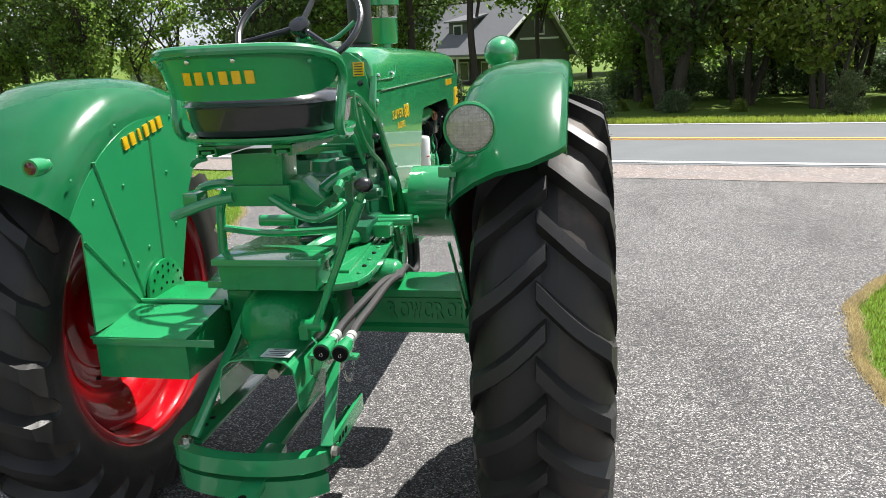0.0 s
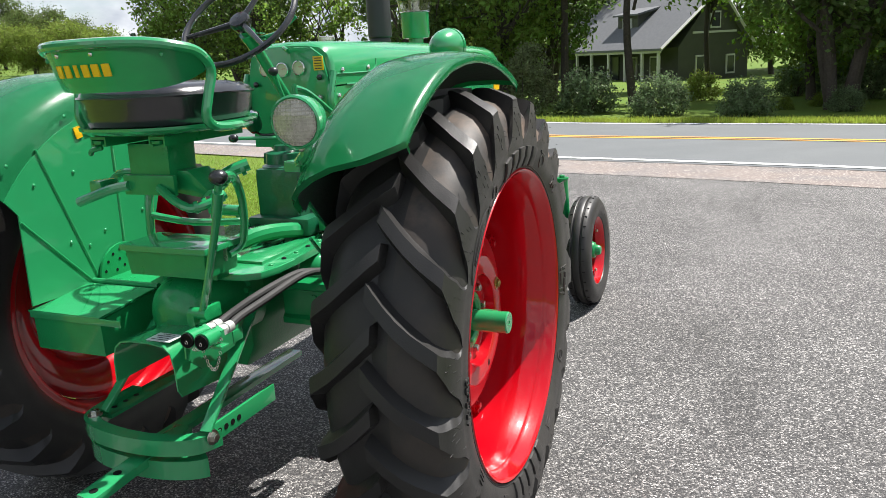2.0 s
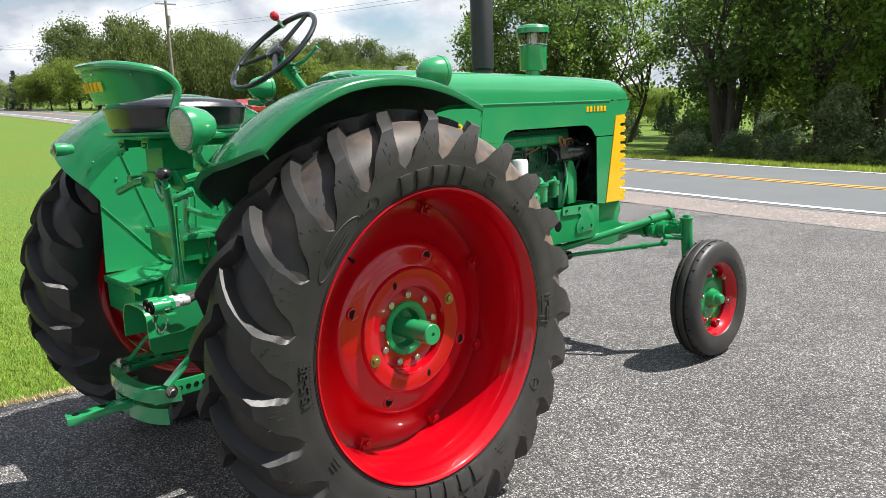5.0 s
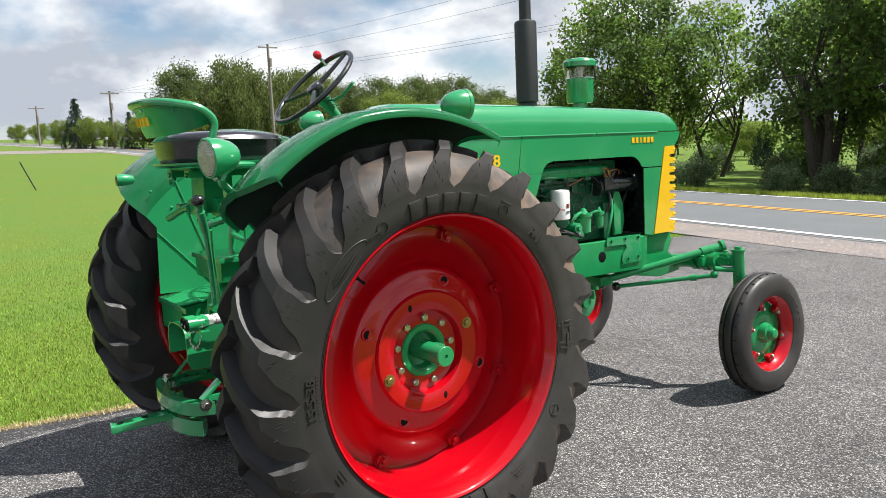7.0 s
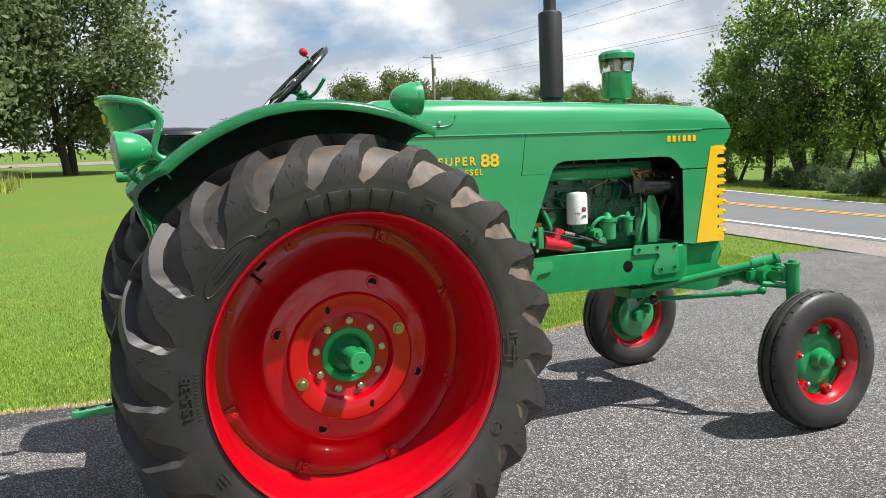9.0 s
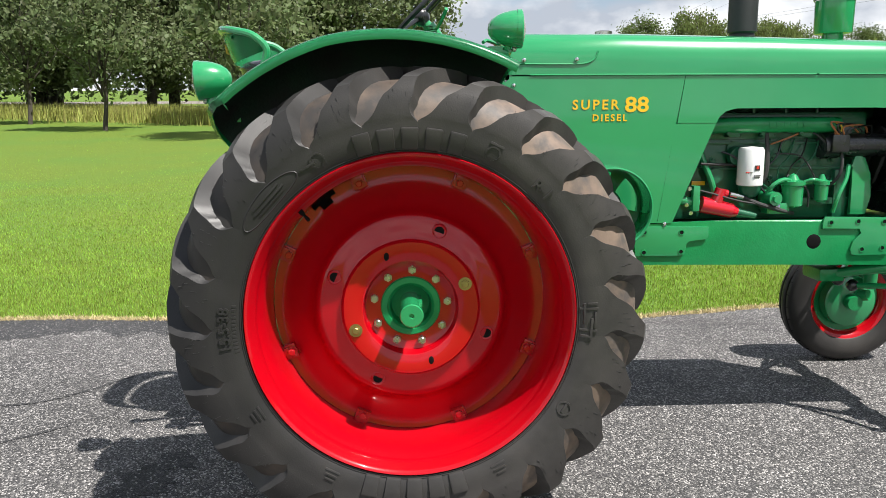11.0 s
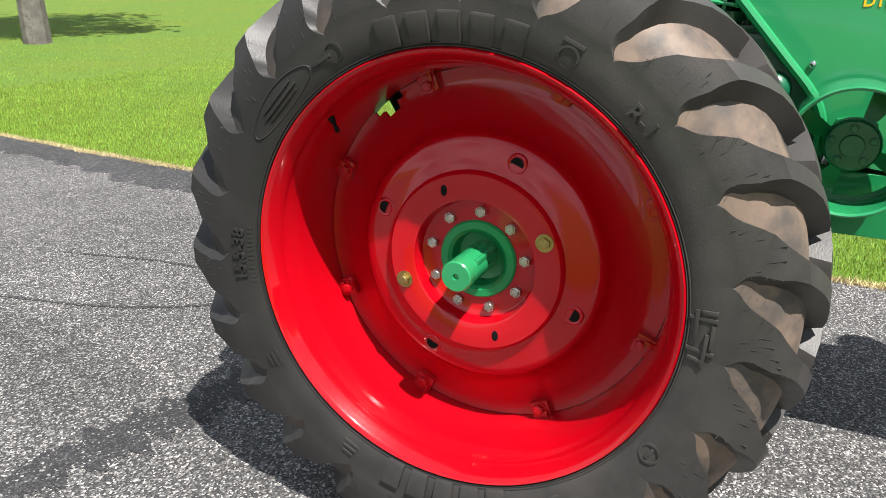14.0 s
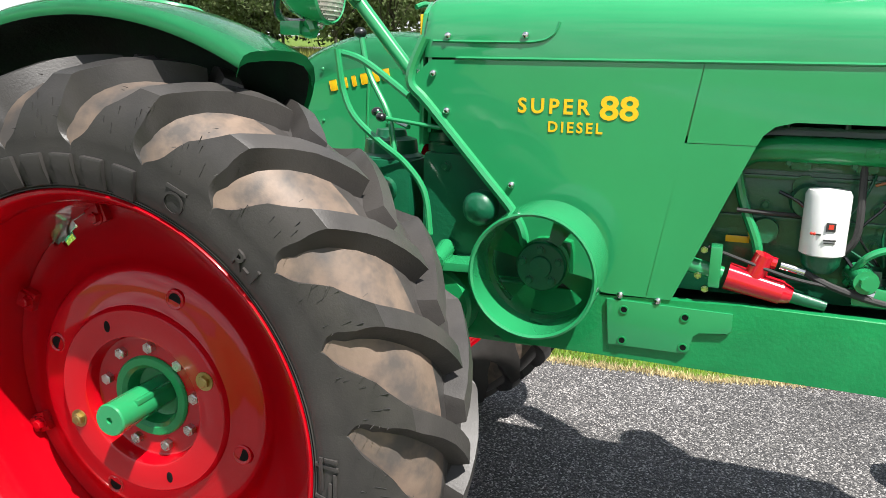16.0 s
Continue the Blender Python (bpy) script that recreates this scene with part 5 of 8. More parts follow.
# transmission and deck ---------------------------------------------------------------
b = bmesh.new()
prism(b, [(-0.15, 0.60), (0.15, 0.60), (0.19, 0.68), (0.19, 0.92), (-0.19, 0.92), (-0.19, 0.68)], "Y", -0.26, 0.18, 0.02)
prism(b, [(-0.15, 0.72), (0.15, 0.72), (0.17, 0.76), (0.17, 0.93), (-0.17, 0.93), (-0.17, 0.76)], "Y", 0.18, 0.75, 0.02)
tr = part("transmission", b, green_cast, tractor, "green cast transmission housing")
deck = [(-0.20, -0.36), (0.20, -0.375), (0.265, -0.37), (0.315, -0.335), (0.333, -0.26), (0.330, -0.16), (0.312, 0.06), (0.290, 0.30), (0.283, 0.45), (0.27, 0.62), (-0.26, 0.62), (-0.30, 0.1)]
b = prism(bmesh.new(), deck, "Z", 0.958, 0.982, 0.006)
prism(b, [(0.13, -0.25), (0.26, -0.25), (0.22, 0.35), (0.10, 0.35)], "Z", 0.98, 0.992, 0.005)
dk = part("deck", b, green, tractor, "bright green steel deck plate")
for i in range(9):
    x, y = 0.325 - 0.006 * i, -0.25 + 0.085 * i
    part("deck_bolt", ball(bmesh.new(), (x - 0.03, y, 0.984), 0.009, (1, 1, 0.5), 8), dark_hole if i % 2 else green, dk)
b = bmesh.new()
tube(b, [(0.03, -0.22, 0.99), (0.12, -0.10, 1.04), (0.17, 0.05, 1.03), (0.19, 0.2, 0.985)], 0.03, 10)
part("cast_hump", b, green, dk)
b = bmesh.new()
ball(b, (0.345, 0.03, 0.885), 0.065, (0.62, 1.0, 1.0), 20)
cyl(b, (0.26, 0.03, 0.885), (0.35, 0.03, 0.885), 0.075, 0.066, 24)
part("brake_cover", b, green, tractor, "rounded green brake cover")
b = bmesh.new()
lathe(b, [(0.17, 0.125), (0.25, 0.125), (0.262, 0.115), (0.262, 0.03), (0.275, 0.028), (0.276, 0.001)], (0, 0.45, 0.84), "X", 32)
part("clutch_cover", b, green_cast, tractor, "round green cast cover on the transmission")
# gear housing under the dash
b = bmesh.new()
box(b, (0.075, 0.24, 1.115), (0.20, 0.22, 0.27), 0.03)
lathe(b, [(1.22, 0.10), (1.25, 0.10), (1.26, 0.085), (1.30, 0.08), (1.31, 0.05), (1.33, 0.045), (1.335, 0.001)], (0.06, 0.24, 0), "Z", 24)
box(b, (0.09, 0.22, 1.03), (0.28, 0.26, 0.07), 0.02)
cyl(b, (0.17, 0.27, 1.16), (0.235, 0.27, 1.16), 0.04, 0.03, 18)
cyl(b, (0.235, 0.27, 1.16), (0.25, 0.27, 1.16), 0.018, seg=6)
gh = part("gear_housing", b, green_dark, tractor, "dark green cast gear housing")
b = bmesh.new()
box(b, (0.27, 0.20, 1.03), (0.07, 0.10, 0.05), 0.012)
cyl(b, (0.20, 0.29, 1.045), (0.36, 0.29, 1.045), 0.020, seg=14)
cyl(b, (0.24, 0.22, 1.05), (0.37, 0.23, 1.05), 0.016, seg=14)
cyl(b, (0.37, 0.29, 1.045), (0.385, 0.29, 1.045), 0.016, seg=6)
cyl(b, (0.34, 0.30, 1.03), (0.34, 0.34, 0.94), 0.014, seg=10)
cyl(b, (0.30, 0.25, 1.03), (0.30, 0.30, 0.94), 0.014, seg=10)
part("hydraulic_valve", b, green, tractor, "green hydraulic valve with fittings")
b = bmesh.new()
lathe(b, [(0.0, 0.05), (0.03, 0.052), (0.05, 0.045), (0.062, 0.03), (0.066, 0.001)], (0.165, 0.575, 1.13), "X", 24)
part("horn_cap", b, green_dark, gh)
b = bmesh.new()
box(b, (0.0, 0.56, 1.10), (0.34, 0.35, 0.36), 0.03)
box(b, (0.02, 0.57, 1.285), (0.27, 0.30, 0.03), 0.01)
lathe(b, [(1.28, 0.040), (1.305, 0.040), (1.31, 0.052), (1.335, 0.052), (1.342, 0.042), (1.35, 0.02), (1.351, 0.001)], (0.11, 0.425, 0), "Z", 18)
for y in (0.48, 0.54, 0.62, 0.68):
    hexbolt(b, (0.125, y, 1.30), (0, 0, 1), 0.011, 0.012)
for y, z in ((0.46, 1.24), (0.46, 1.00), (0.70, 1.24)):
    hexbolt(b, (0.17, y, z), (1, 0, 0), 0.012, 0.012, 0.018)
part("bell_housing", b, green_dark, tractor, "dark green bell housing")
# pedals and step
b = bmesh.new()
cyl(b, (-0.16, 0.02, 1.105), (-0.02, 0.02, 1.105), 0.022, seg=14)
tube(b, [(-0.05, 0.02, 1.10), (-0.03, 0.06, 1.04), (-0.02, 0.10, 0.97)], 0.011, 8)
part("foot_pedal", b, green, tractor, "green foot pedal")
for x in (0.02, 0.10):
    b = bmesh.new()
    box(b, (x, 0.05, 1.03), (0.06, 0.09, 0.012), 0.003, Matrix.Translation((0, 0, 0)))
    tube(b, [(x, 0.06, 1.025), (x + 0.01, 0.12, 1.0), (x + 0.01, 0.16, 0.97)], 0.010, 8)
    part("foot_pedal", b, black_metal, tractor, "dark foot pedal")

# levers ---------------------------------------------------------------------------------
def lever(pts, r, knob, kr, label, m_=green, km=black_metal):
    b = tube(bmesh.new(), pts, r, 10, 4)
    o = part("lever", b, m_, tractor, label)
    part("knob", ball(bmesh.new(), knob, kr, (1, 1, 0.82), 16), km, o, "black knob")
    return o


L0 = lever([(0.450, -0.645, 1.335), (0.420, -0.625, 1.28), (0.376, -0.600, 1.185), (0.30, -0.568, 1.03), (0.237, -0.546, 0.90)], 0.0115, (0.453, -0.647, 1.352), 0.027, "green hand lever with a black knob")
part("lever_collar", cyl(bmesh.new(), (0.438, -0.637, 1.31), (0.398, -0.612, 1.232), 0.0165, 0.0155, 12), green, L0)
b = tube(bmesh.new(), [(0.392, -0.588, 1.235), (0.33, -0.565, 1.10), (0.25, -0.525, 0.93)], 0.005, 6, 3)
part("latch_rod", b, green, L0)
b = cyl(bmesh.new(), (0.195, -0.546, 0.905), (0.262, -0.546, 0.905), 0.018, seg=14)
box(b, (0.205, -0.50, 0.885), (0.03, 0.13, 0.045), 0.006)
part("pivot", b, green_cast, L0)
lever([(0.10, 0.16, 1.60), (0.115, 0.19, 1.50), (0.15, 0.27, 1.38), (0.175, 0.30, 1.27)], 0.009, (0.098, 0.155, 1.615), 0.020, "green gear lever with a black knob")
lever([(-0.085, 0.127, 1.368), (0.0, 0.20, 1.36), (0.14, 0.33, 1.345)], 0.007, (-0.095, 0.120, 1.369), 0.020, "thin green lever with a black knob")
lever([(0.235, 0.30, 1.375), (0.21, 0.40, 1.36), (0.19, 0.50, 1.345)], 0.006, (0.236, 0.285, 1.378), 0.016, "short lever with a black knob")
b = tube(bmesh.new(), [(0.20, 0.13, 1.565), (0.205, 0.15, 1.45), (0.215, 0.19, 1.375), (0.225, 0.27, 1.31), (0.235, 0.36, 1.25), (0.235, 0.42, 1.17), (0.24, 0.44, 1.05)], 0.010, 8)
part("control_rod", b, green, tractor)
b = tube(bmesh.new(), [(0.19, 0.14, 1.555), (0.20, 0.22, 1.53), (0.215, 0.36, 1.44)], 0.011, 8)
part("control_rod", b, green, tractor)

# power take-off dome, guard -----------------------------------------------------------------
b = onto(lathe(bmesh.new(), [(0.0, 0.137), (0.12, 0.134), (0.165, 0.127), (0.205, 0.110), (0.235, 0.082), (0.250, 0.045), (0.254, 0.001)], axis="X", seg=40), Matrix.Translation((0.062, -0.26, 0.858)) @ Matrix.Rotation(radians(-90), 4, "Z"))
dome = part("take_off_cover", b, green_cast, tractor, "rounded green take-off cover")
b = bmesh.new()
for i in range(10):
    a = radians(36 * i + 15)
    cyl(b, (0.062 + 0.148 * math.cos(a), -0.262, 0.858 + 0.148 * math.sin(a)), (0.062 + 0.148 * math.cos(a), -0.285, 0.858 + 0.148 * math.sin(a)), 0.011, seg=6)
cyl(b, (0.062, -0.20, 0.850), (0.062, -0.262, 0.850), 0.160, seg=32)
part("cover_flange", b, green_cast, dome)
b = bmesh.new()
sec = [(-0.040, 0.690), (-0.036, 0.765), (-0.022, 0.812), (0.004, 0.832), (0.05, 0.840), (0.13, 0.840), (0.178, 0.833), (0.202, 0.812), (0.211, 0.770), (0.213, 0.690)]
mid = Vector((0.09, 0.73))
inner = [tuple(Vector(p) + (mid - Vector(p)).normalized() * 0.005) for p in sec]
prism(b, sec + inner[::-1], "Y", -0.665, -0.43)
prism(b, [(-0.665, 0.695), (-0.43, 0.695), (-0.45, 0.650), (-0.652, 0.668)], "X", 0.208, 0.213)
gd = part("guard", b, green, tractor, "green sheet guard over the take-off shaft", 40)
b = bmesh.new()
box(b, (0.143, -0.618, 0.8425), (0.092, 0.062, 0.002))
dc = part("decal", b, decal_white, gd, "white decal with unreadable print")
b = bmesh.new()
for j in range(4):
    box(b, (0.143, -0.639 + 0.014 * j, 0.8445), (0.066 - 0.02 * (j % 2), 0.003, 0.0008))
part("print", b, print_black, dc)
b = bmesh.new()
cyl(b, (0.045, -0.25, 0.70), (0.045, -0.46, 0.70), 0.019, seg=12)
part("take_off_shaft", b, zinc, gd, "steel take-off shaft")

# remote couplers with hoses --------------------------------------------------------------------
for i, (x, y, z) in enumerate(((0.308, -0.695, 0.880), (0.366, -0.702, 0.882))):
    b = bmesh.new()
    d = Vector((0.0 if i == 0 else -0.06, 1.0, 0.01)).normalized()
    p = Vector((x, y, z))
    cyl(b, p, p + d * 0.038, 0.027, 0.026, 18)
    cyl(b, p + d * 0.038, p + d * 0.065, 0.021, seg=14)
    cyl(b, p + d * 0.065, p + d * 0.080, 0.023, seg=6)
    cp = part("coupler", b, green, tractor, "green hydraulic coupler with a dust plug")
    plug = lathe(bmesh.new(), [(0.0, 0.0225), (0.006, 0.0225), (0.008, 0.018), (0.004, 0.015), (0.004, 0.0005)], axis="Z", seg=16)
    part("dust_plug", onto(plug, Matrix.Translation(p) @ (-d).to_track_quat("Z", "Y").to_matrix().to_4x4()), dark_hole, cp)
    c2 = bmesh.new()
    cyl(c2, p + d * 0.080, p + d * 0.098, 0.0195, 0.019, 6)
    cyl(c2, p + d * 0.098, p + d * 0.112, 0.0155, seg=14)
    cyl(c2, p + d * 0.112, p + d * 0.140, 0.0180, 0.0170, 16)
    part("ferrule", c2, dull_alloy, cp, "dull pale grey hose ferrule")
    h0 = p + d * 0.136
    b = tube(bmesh.new(), [h0, h0 + d * 0.05 + Vector((0.003, 0, 0.012)), Vector((0.345 + 0.028 * i, -0.40, 0.928 - 0.012 * i)), Vector((0.375 + 0.012 * i, -0.24, 0.950 - 0.010 * i)), Vector((0.385 + 0.012 * i, -0.16, 0.940)), Vector((0.375 + 0.01 * i, -0.06, 0.915)), Vector((0.35 + 0.02 * i, 0.10, 0.905)), Vector((0.335 + 0.025 * i, 0.24, 0.84)), Vector((0.335 + 0.025 * i, 0.33, 0.84)), Vector((0.33 + 0.025 * i, 0.36, 0.95))], 0.0130, 10, 5)
    part("hose", b, rubber_hose, cp, "black rubber hose")
    b = bmesh.new()
    e0, e1 = p + Vector((0.0, -0.008, -0.004)), p + d * 0.05 + Vector((0.028, 0, -0.008))
    for q in range(16):
        t = q / 15
        c = e0.lerp(e1, t) + Vector((0, 0, -0.085 * 4 * t * (1 - t) * (1.0 if i else 0.35)))
        tube(b, [c + Vector((0.0045 * math.cos(w * 1.05), 0.002 * (q % 2), 0.006 * math.sin(w * 1.05))) for w in range(6)], 0.0012, 4, 1, closed=True)
    part("chain", b, zinc, cp, "thin plated chain")
b = bmesh.new()
prism(b, [(-0.66, 0.80), (-0.655, 0.852), (-0.47, 0.852), (-0.368, 0.892), (-0.348, 0.86), (-0.44, 0.76), (-0.60, 0.745)], "X", 0.252, 0.259, 0.002)
box(b, (0.325, -0.645, 0.851), (0.15, 0.035, 0.010), 0.003)
box(b, (0.237, -0.42, 0.79), (0.05, 0.05, 0.04), 0.006)
part("coupler_bracket", b, green, tractor, "green coupler bracket")

# drawbar frame ------------------------------------------------------------------------------------
bow = smooth_path([(-0.245, -0.42, 0), (-0.245, -0.58, 0), (-0.215, -0.665, 0), (-0.12, -0.715, 0), (0.03, -0.735, 0), (0.17, -0.72, 0), (0.265, -0.675, 0), (0.30, -0.60, 0)], 5)


def strap(pts, z0, z1, thick, flat=0.0):
    """An upright strap along a path, with an inward flange."""
    b = bmesh.new()
    rows_ = []
    for i, p in enumerate(pts):
        d = (pts[min(i + 1, len(pts) - 1)] - pts[max(i - 1, 0)]).normalized()
        nn = Vector((-d.y, d.x, 0))
        rows_.append([b.verts.new((p.x, p.y, z0)), b.verts.new((p.x, p.y, z1)), b.verts.new((p.x + nn.x * thick, p.y + nn.y * thick, z1)), b.verts.new((p.x + nn.x * thick, p.y + nn.y * thick, z0))])
    for a, c in zip(rows_, rows_[1:]):
        for k in range(4):
            b.faces.new((a[k], c[k], c[(k + 1) % 4], a[(k + 1) % 4]))
    b.faces.new(rows_[0])
    b.faces.new(rows_[-1][::-1])
    return b


db = part("drawbar_frame", strap(bow, 0.492, 0.545, 0.045), green, tractor, "green curved drawbar frame", 30)
lo = [p + Vector((0.0, 0.012, 0)) for p in bow[6:-4]]
part("lower_bow", strap(lo, 0.405, 0.468, 0.05), green, db, "", 30)
b = bmesh.new()
box(b, (-0.19, -0.30, 0.525), (0.075, 0.62, 0.014), 0.003)
part("side_bar", b, green, db)
b = bmesh.new()
box(b, (0.287, -0.463, 0.541), (0.012, 0.316, 0.060), 0.003)
box(b, (0.262, -0.463, 0.517), (0.06, 0.312, 0.012), 0.003)
part("side_bar", b, green, db)
b = bmesh.new()
box(b, (0.03, -0.20, 0.46), (0.065, 0.80, 0.022), 0.004, Matrix.Identity(4))
prism(b, [(0.048, -0.945), (0.112, -0.955), (0.118, -0.93), (0.082, -0.50), (0.018, -0.50)], "Z", 0.445, 0.473, 0.004)
tg = part("drawbar", b, green, tractor, "flat green drawbar with pin holes")
for x, y in ((0.083, -0.915), (0.072, -0.815)):
    part("pin_hole", cyl(bmesh.new(), (x, y, 0.4725), (x, y, 0.4745), 0.013, seg=14), dark_hole, tg)
for i in range(4):
    part("pin_hole", cyl(bmesh.new(), (0.2925, -0.60 + 0.032 * i, 0.540), (0.2945, -0.60 + 0.032 * i, 0.540), 0.010, seg=12), dark_hole, db)
for i in range(3):
    part("pin_hole", cyl(bmesh.new(), (-0.19, -0.56 + 0.05 * i, 0.5325), (-0.19, -0.56 + 0.05 * i, 0.5335), 0.010, seg=12), dark_hole, db)
for p, d in (((-0.185, -0.645, 0.545), (0, 0, 1)), ((0.293, -0.635, 0.536), (1, 0, 0))):
    part("frame_bolt", hexbolt(bmesh.new(), p, d, 0.017, 0.016, 0.024), zinc, db, "plated hexagon bolt")
for a, c in (((-0.17, -0.62, 0.55), (-0.06, -0.30, 0.93)), ((0.278, -0.645, 0.555), (0.222, -0.28, 0.84))):
    a, c = Vector(a), Vector(c)
    d = c - a
    m = Matrix.Translation((a + c) / 2) @ d.to_track_quat("Z", "X").to_matrix().to_4x4()
    b = box(bmesh.new(), (0, 0, 0), (0.012, 0.038, d.length), 0.003, m)
    part("brace", b, green, db)

# frame rails -----------------------------------------------------------------------------------------
for s in (1, -1):
    rail = [(0.60, 0.80), (0.66, 0.742), (1.05, 0.742), (1.6, 0.735), (2.10, 0.725), (2.14, 0.76), (2.14, 0.925), (1.30, 0.93), (0.95, 0.918), (0.62, 0.93)]
    fr_ = part("frame_rail", prism(bmesh.new(), rail, "X", s * 0.17, s * 0.203, 0.008), green_cast, tractor, "green cast frame rail")
    p1 = [(0.962, 0.782), (1.165, 0.782), (1.178, 0.795), (1.180, 0.835), (1.195, 0.848), (1.265, 0.85), (1.277, 0.862), (1.277, 0.908), (0.95, 0.912)]
    pl1 = part("side_plate", prism(bmesh.new(), p1, "X", s * 0.203, s * 0.213, 0.003), green, fr_)
    p2 = [(1.776, 0.890), (1.94, 0.893), (1.95, 0.87), (1.915, 0.838), (1.905, 0.80), (1.912, 0.778), (1.93, 0.772), (2.065, 0.775), (2.078, 0.79), (2.070, 0.938), (1.785, 0.944), (1.776, 0.93)]
    pl2 = part("side_plate", prism(bmesh.new(), p2, "X", s * 0.203, s * 0.213, 0.003), green, fr_)
    for y, z, o in ((0.999, 0.886, pl1), (1.159, 0.884, pl1), (1.16, 0.800, pl1), (0.999, 0.798, pl1), (1.81, 0.918, pl2), (1.93, 0.922, pl2), (2.045, 0.92, pl2), (1.955, 0.80, pl2), (2.045, 0.805, pl2)):
        bb = lathe(bmesh.new(), [(0.0, 0.012), (0.003, 0.012), (0.003, 0.0085), (-0.001, 0.0085)], axis="X", seg=14)
        part("plate_bolt", onto(bb, Matrix.Translation((s * 0.213, y, z)) @ Matrix.Diagonal((s, 1, 1, 1))), green_cast, o)
        part("hole", cyl(bmesh.new(), (s * 0.2125, y, z), (s * 0.2145, y, z), 0.0085, seg=10), dark_hole, o)
    part("hole", ball(bmesh.new(), (s * 0.201, 1.745, 0.835), 0.035, (0.15, 1, 1)), dark_hole, fr_)
b = bmesh.new()
box(b, (0, 1.45, 0.80), (0.33, 1.7, 0.14), 0.03)
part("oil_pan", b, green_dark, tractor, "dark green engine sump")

# belt pulley -----------------------------------------------------------------------------------------
PC = Vector((0, 0.792, 1.018))
b = lathe(bmesh.new(), [(0.262, 0.150), (0.262, 0.163), (0.30, 0.1645), (0.36, 0.166), (0.42, 0.1645), (0.458, 0.163), (0.460, 0.158), (0.456, 0.152), (0.42, 0.150), (0.30, 0.149)], PC, "X", 56, close=True)
pu = part("belt_pulley", b, green, tractor, "green belt pulley with curved spokes")
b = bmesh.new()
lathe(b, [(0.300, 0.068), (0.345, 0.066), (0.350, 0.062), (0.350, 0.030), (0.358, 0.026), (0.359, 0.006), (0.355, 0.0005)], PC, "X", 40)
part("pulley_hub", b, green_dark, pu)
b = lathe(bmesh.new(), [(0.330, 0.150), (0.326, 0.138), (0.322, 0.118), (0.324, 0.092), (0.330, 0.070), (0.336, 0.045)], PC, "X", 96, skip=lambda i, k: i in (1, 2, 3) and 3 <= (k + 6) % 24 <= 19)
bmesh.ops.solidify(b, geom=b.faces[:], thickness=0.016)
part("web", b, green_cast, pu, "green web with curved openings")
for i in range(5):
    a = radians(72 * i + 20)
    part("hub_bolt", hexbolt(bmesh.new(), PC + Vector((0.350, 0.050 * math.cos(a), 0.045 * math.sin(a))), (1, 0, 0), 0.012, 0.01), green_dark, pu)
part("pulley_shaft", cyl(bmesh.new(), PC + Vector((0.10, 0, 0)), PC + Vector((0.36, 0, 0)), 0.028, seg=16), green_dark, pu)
b = bmesh.new()
box(b, (0.20, 0.80, 1.01), (0.10, 0.11, 0.12), 0.03)
part("pulley_gearbox", b, green_cast, pu)
b = bmesh.new()
cyl(b, (0.18, 0.47, 1.00), (0.30, 0.48, 0.985), 0.028, 0.024, 16)
cyl(b, (0.30, 0.48, 0.985), (0.315, 0.48, 0.984), 0.018, seg=6)
cyl(b, (0.18, 0.40, 1.0), (0.28, 0.40, 0.99), 0.022, seg=14)
cyl(b, (0.22, 0.38, 0.97), (0.235, 0.36, 0.88), 0.015, seg=10)
cyl(b, (0.26, 0.45, 0.97), (0.27, 0.42, 0.88), 0.017, seg=10)
part("hydraulic_fitting", b, green, tractor, "green hydraulic fittings")

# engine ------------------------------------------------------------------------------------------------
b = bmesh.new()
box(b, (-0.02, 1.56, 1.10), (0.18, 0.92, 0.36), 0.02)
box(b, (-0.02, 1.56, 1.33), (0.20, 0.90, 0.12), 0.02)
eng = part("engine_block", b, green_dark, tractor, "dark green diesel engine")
# added dark backing that closes the view and light through the bay
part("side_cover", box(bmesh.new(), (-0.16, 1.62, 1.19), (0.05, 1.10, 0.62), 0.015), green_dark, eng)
b = tube(bmesh.new(), [(0.07, 1.225, 1.27), (0.105, 1.265, 1.315), (0.125, 1.33, 1.333), (0.13, 1.6, 1.335), (0.12, 1.86, 1.333)], 0.034, 14)
part("fuel_manifold", b, green_cast, eng, "green intake manifold tube")
block_row("raised_block", 6, 0.030, 0.020, 0.022, 0.006, lambda co: Vector((0.162 + co.z, 1.62 + co.x, 1.336 + co.y)), green_cast, eng)
for y in (1.40, 1.55, 1.72):
    b = bmesh.new()
    box(b, (0.095, y, 1.300), (0.07, 0.05, 0.035), 0.008)
    hexbolt(b, (0.13, y - 0.03, 1.30), (1, 0, 0), 0.010, 0.012)
    part("manifold_flange", b, green_dark, eng)
for y in (1.31, 1.36, 1.50, 1.64, 1.78):
    part("stud", cyl(bmesh.new(), (0.085, y, 1.385), (0.085, y, 1.425), 0.008, seg=8), green_dark, eng)
b = bmesh.new()
prism(b, [(1.935, 0.94), (2.01, 0.94), (2.03, 1.02), (2.02, 1.12), (1.99, 1.19), (1.95, 1.21), (1.93, 1.15), (1.945, 1.05)], "X", 0.11, 0.125, 0.006)
part("gear_cover", b, green, eng, "green curved gear cover")
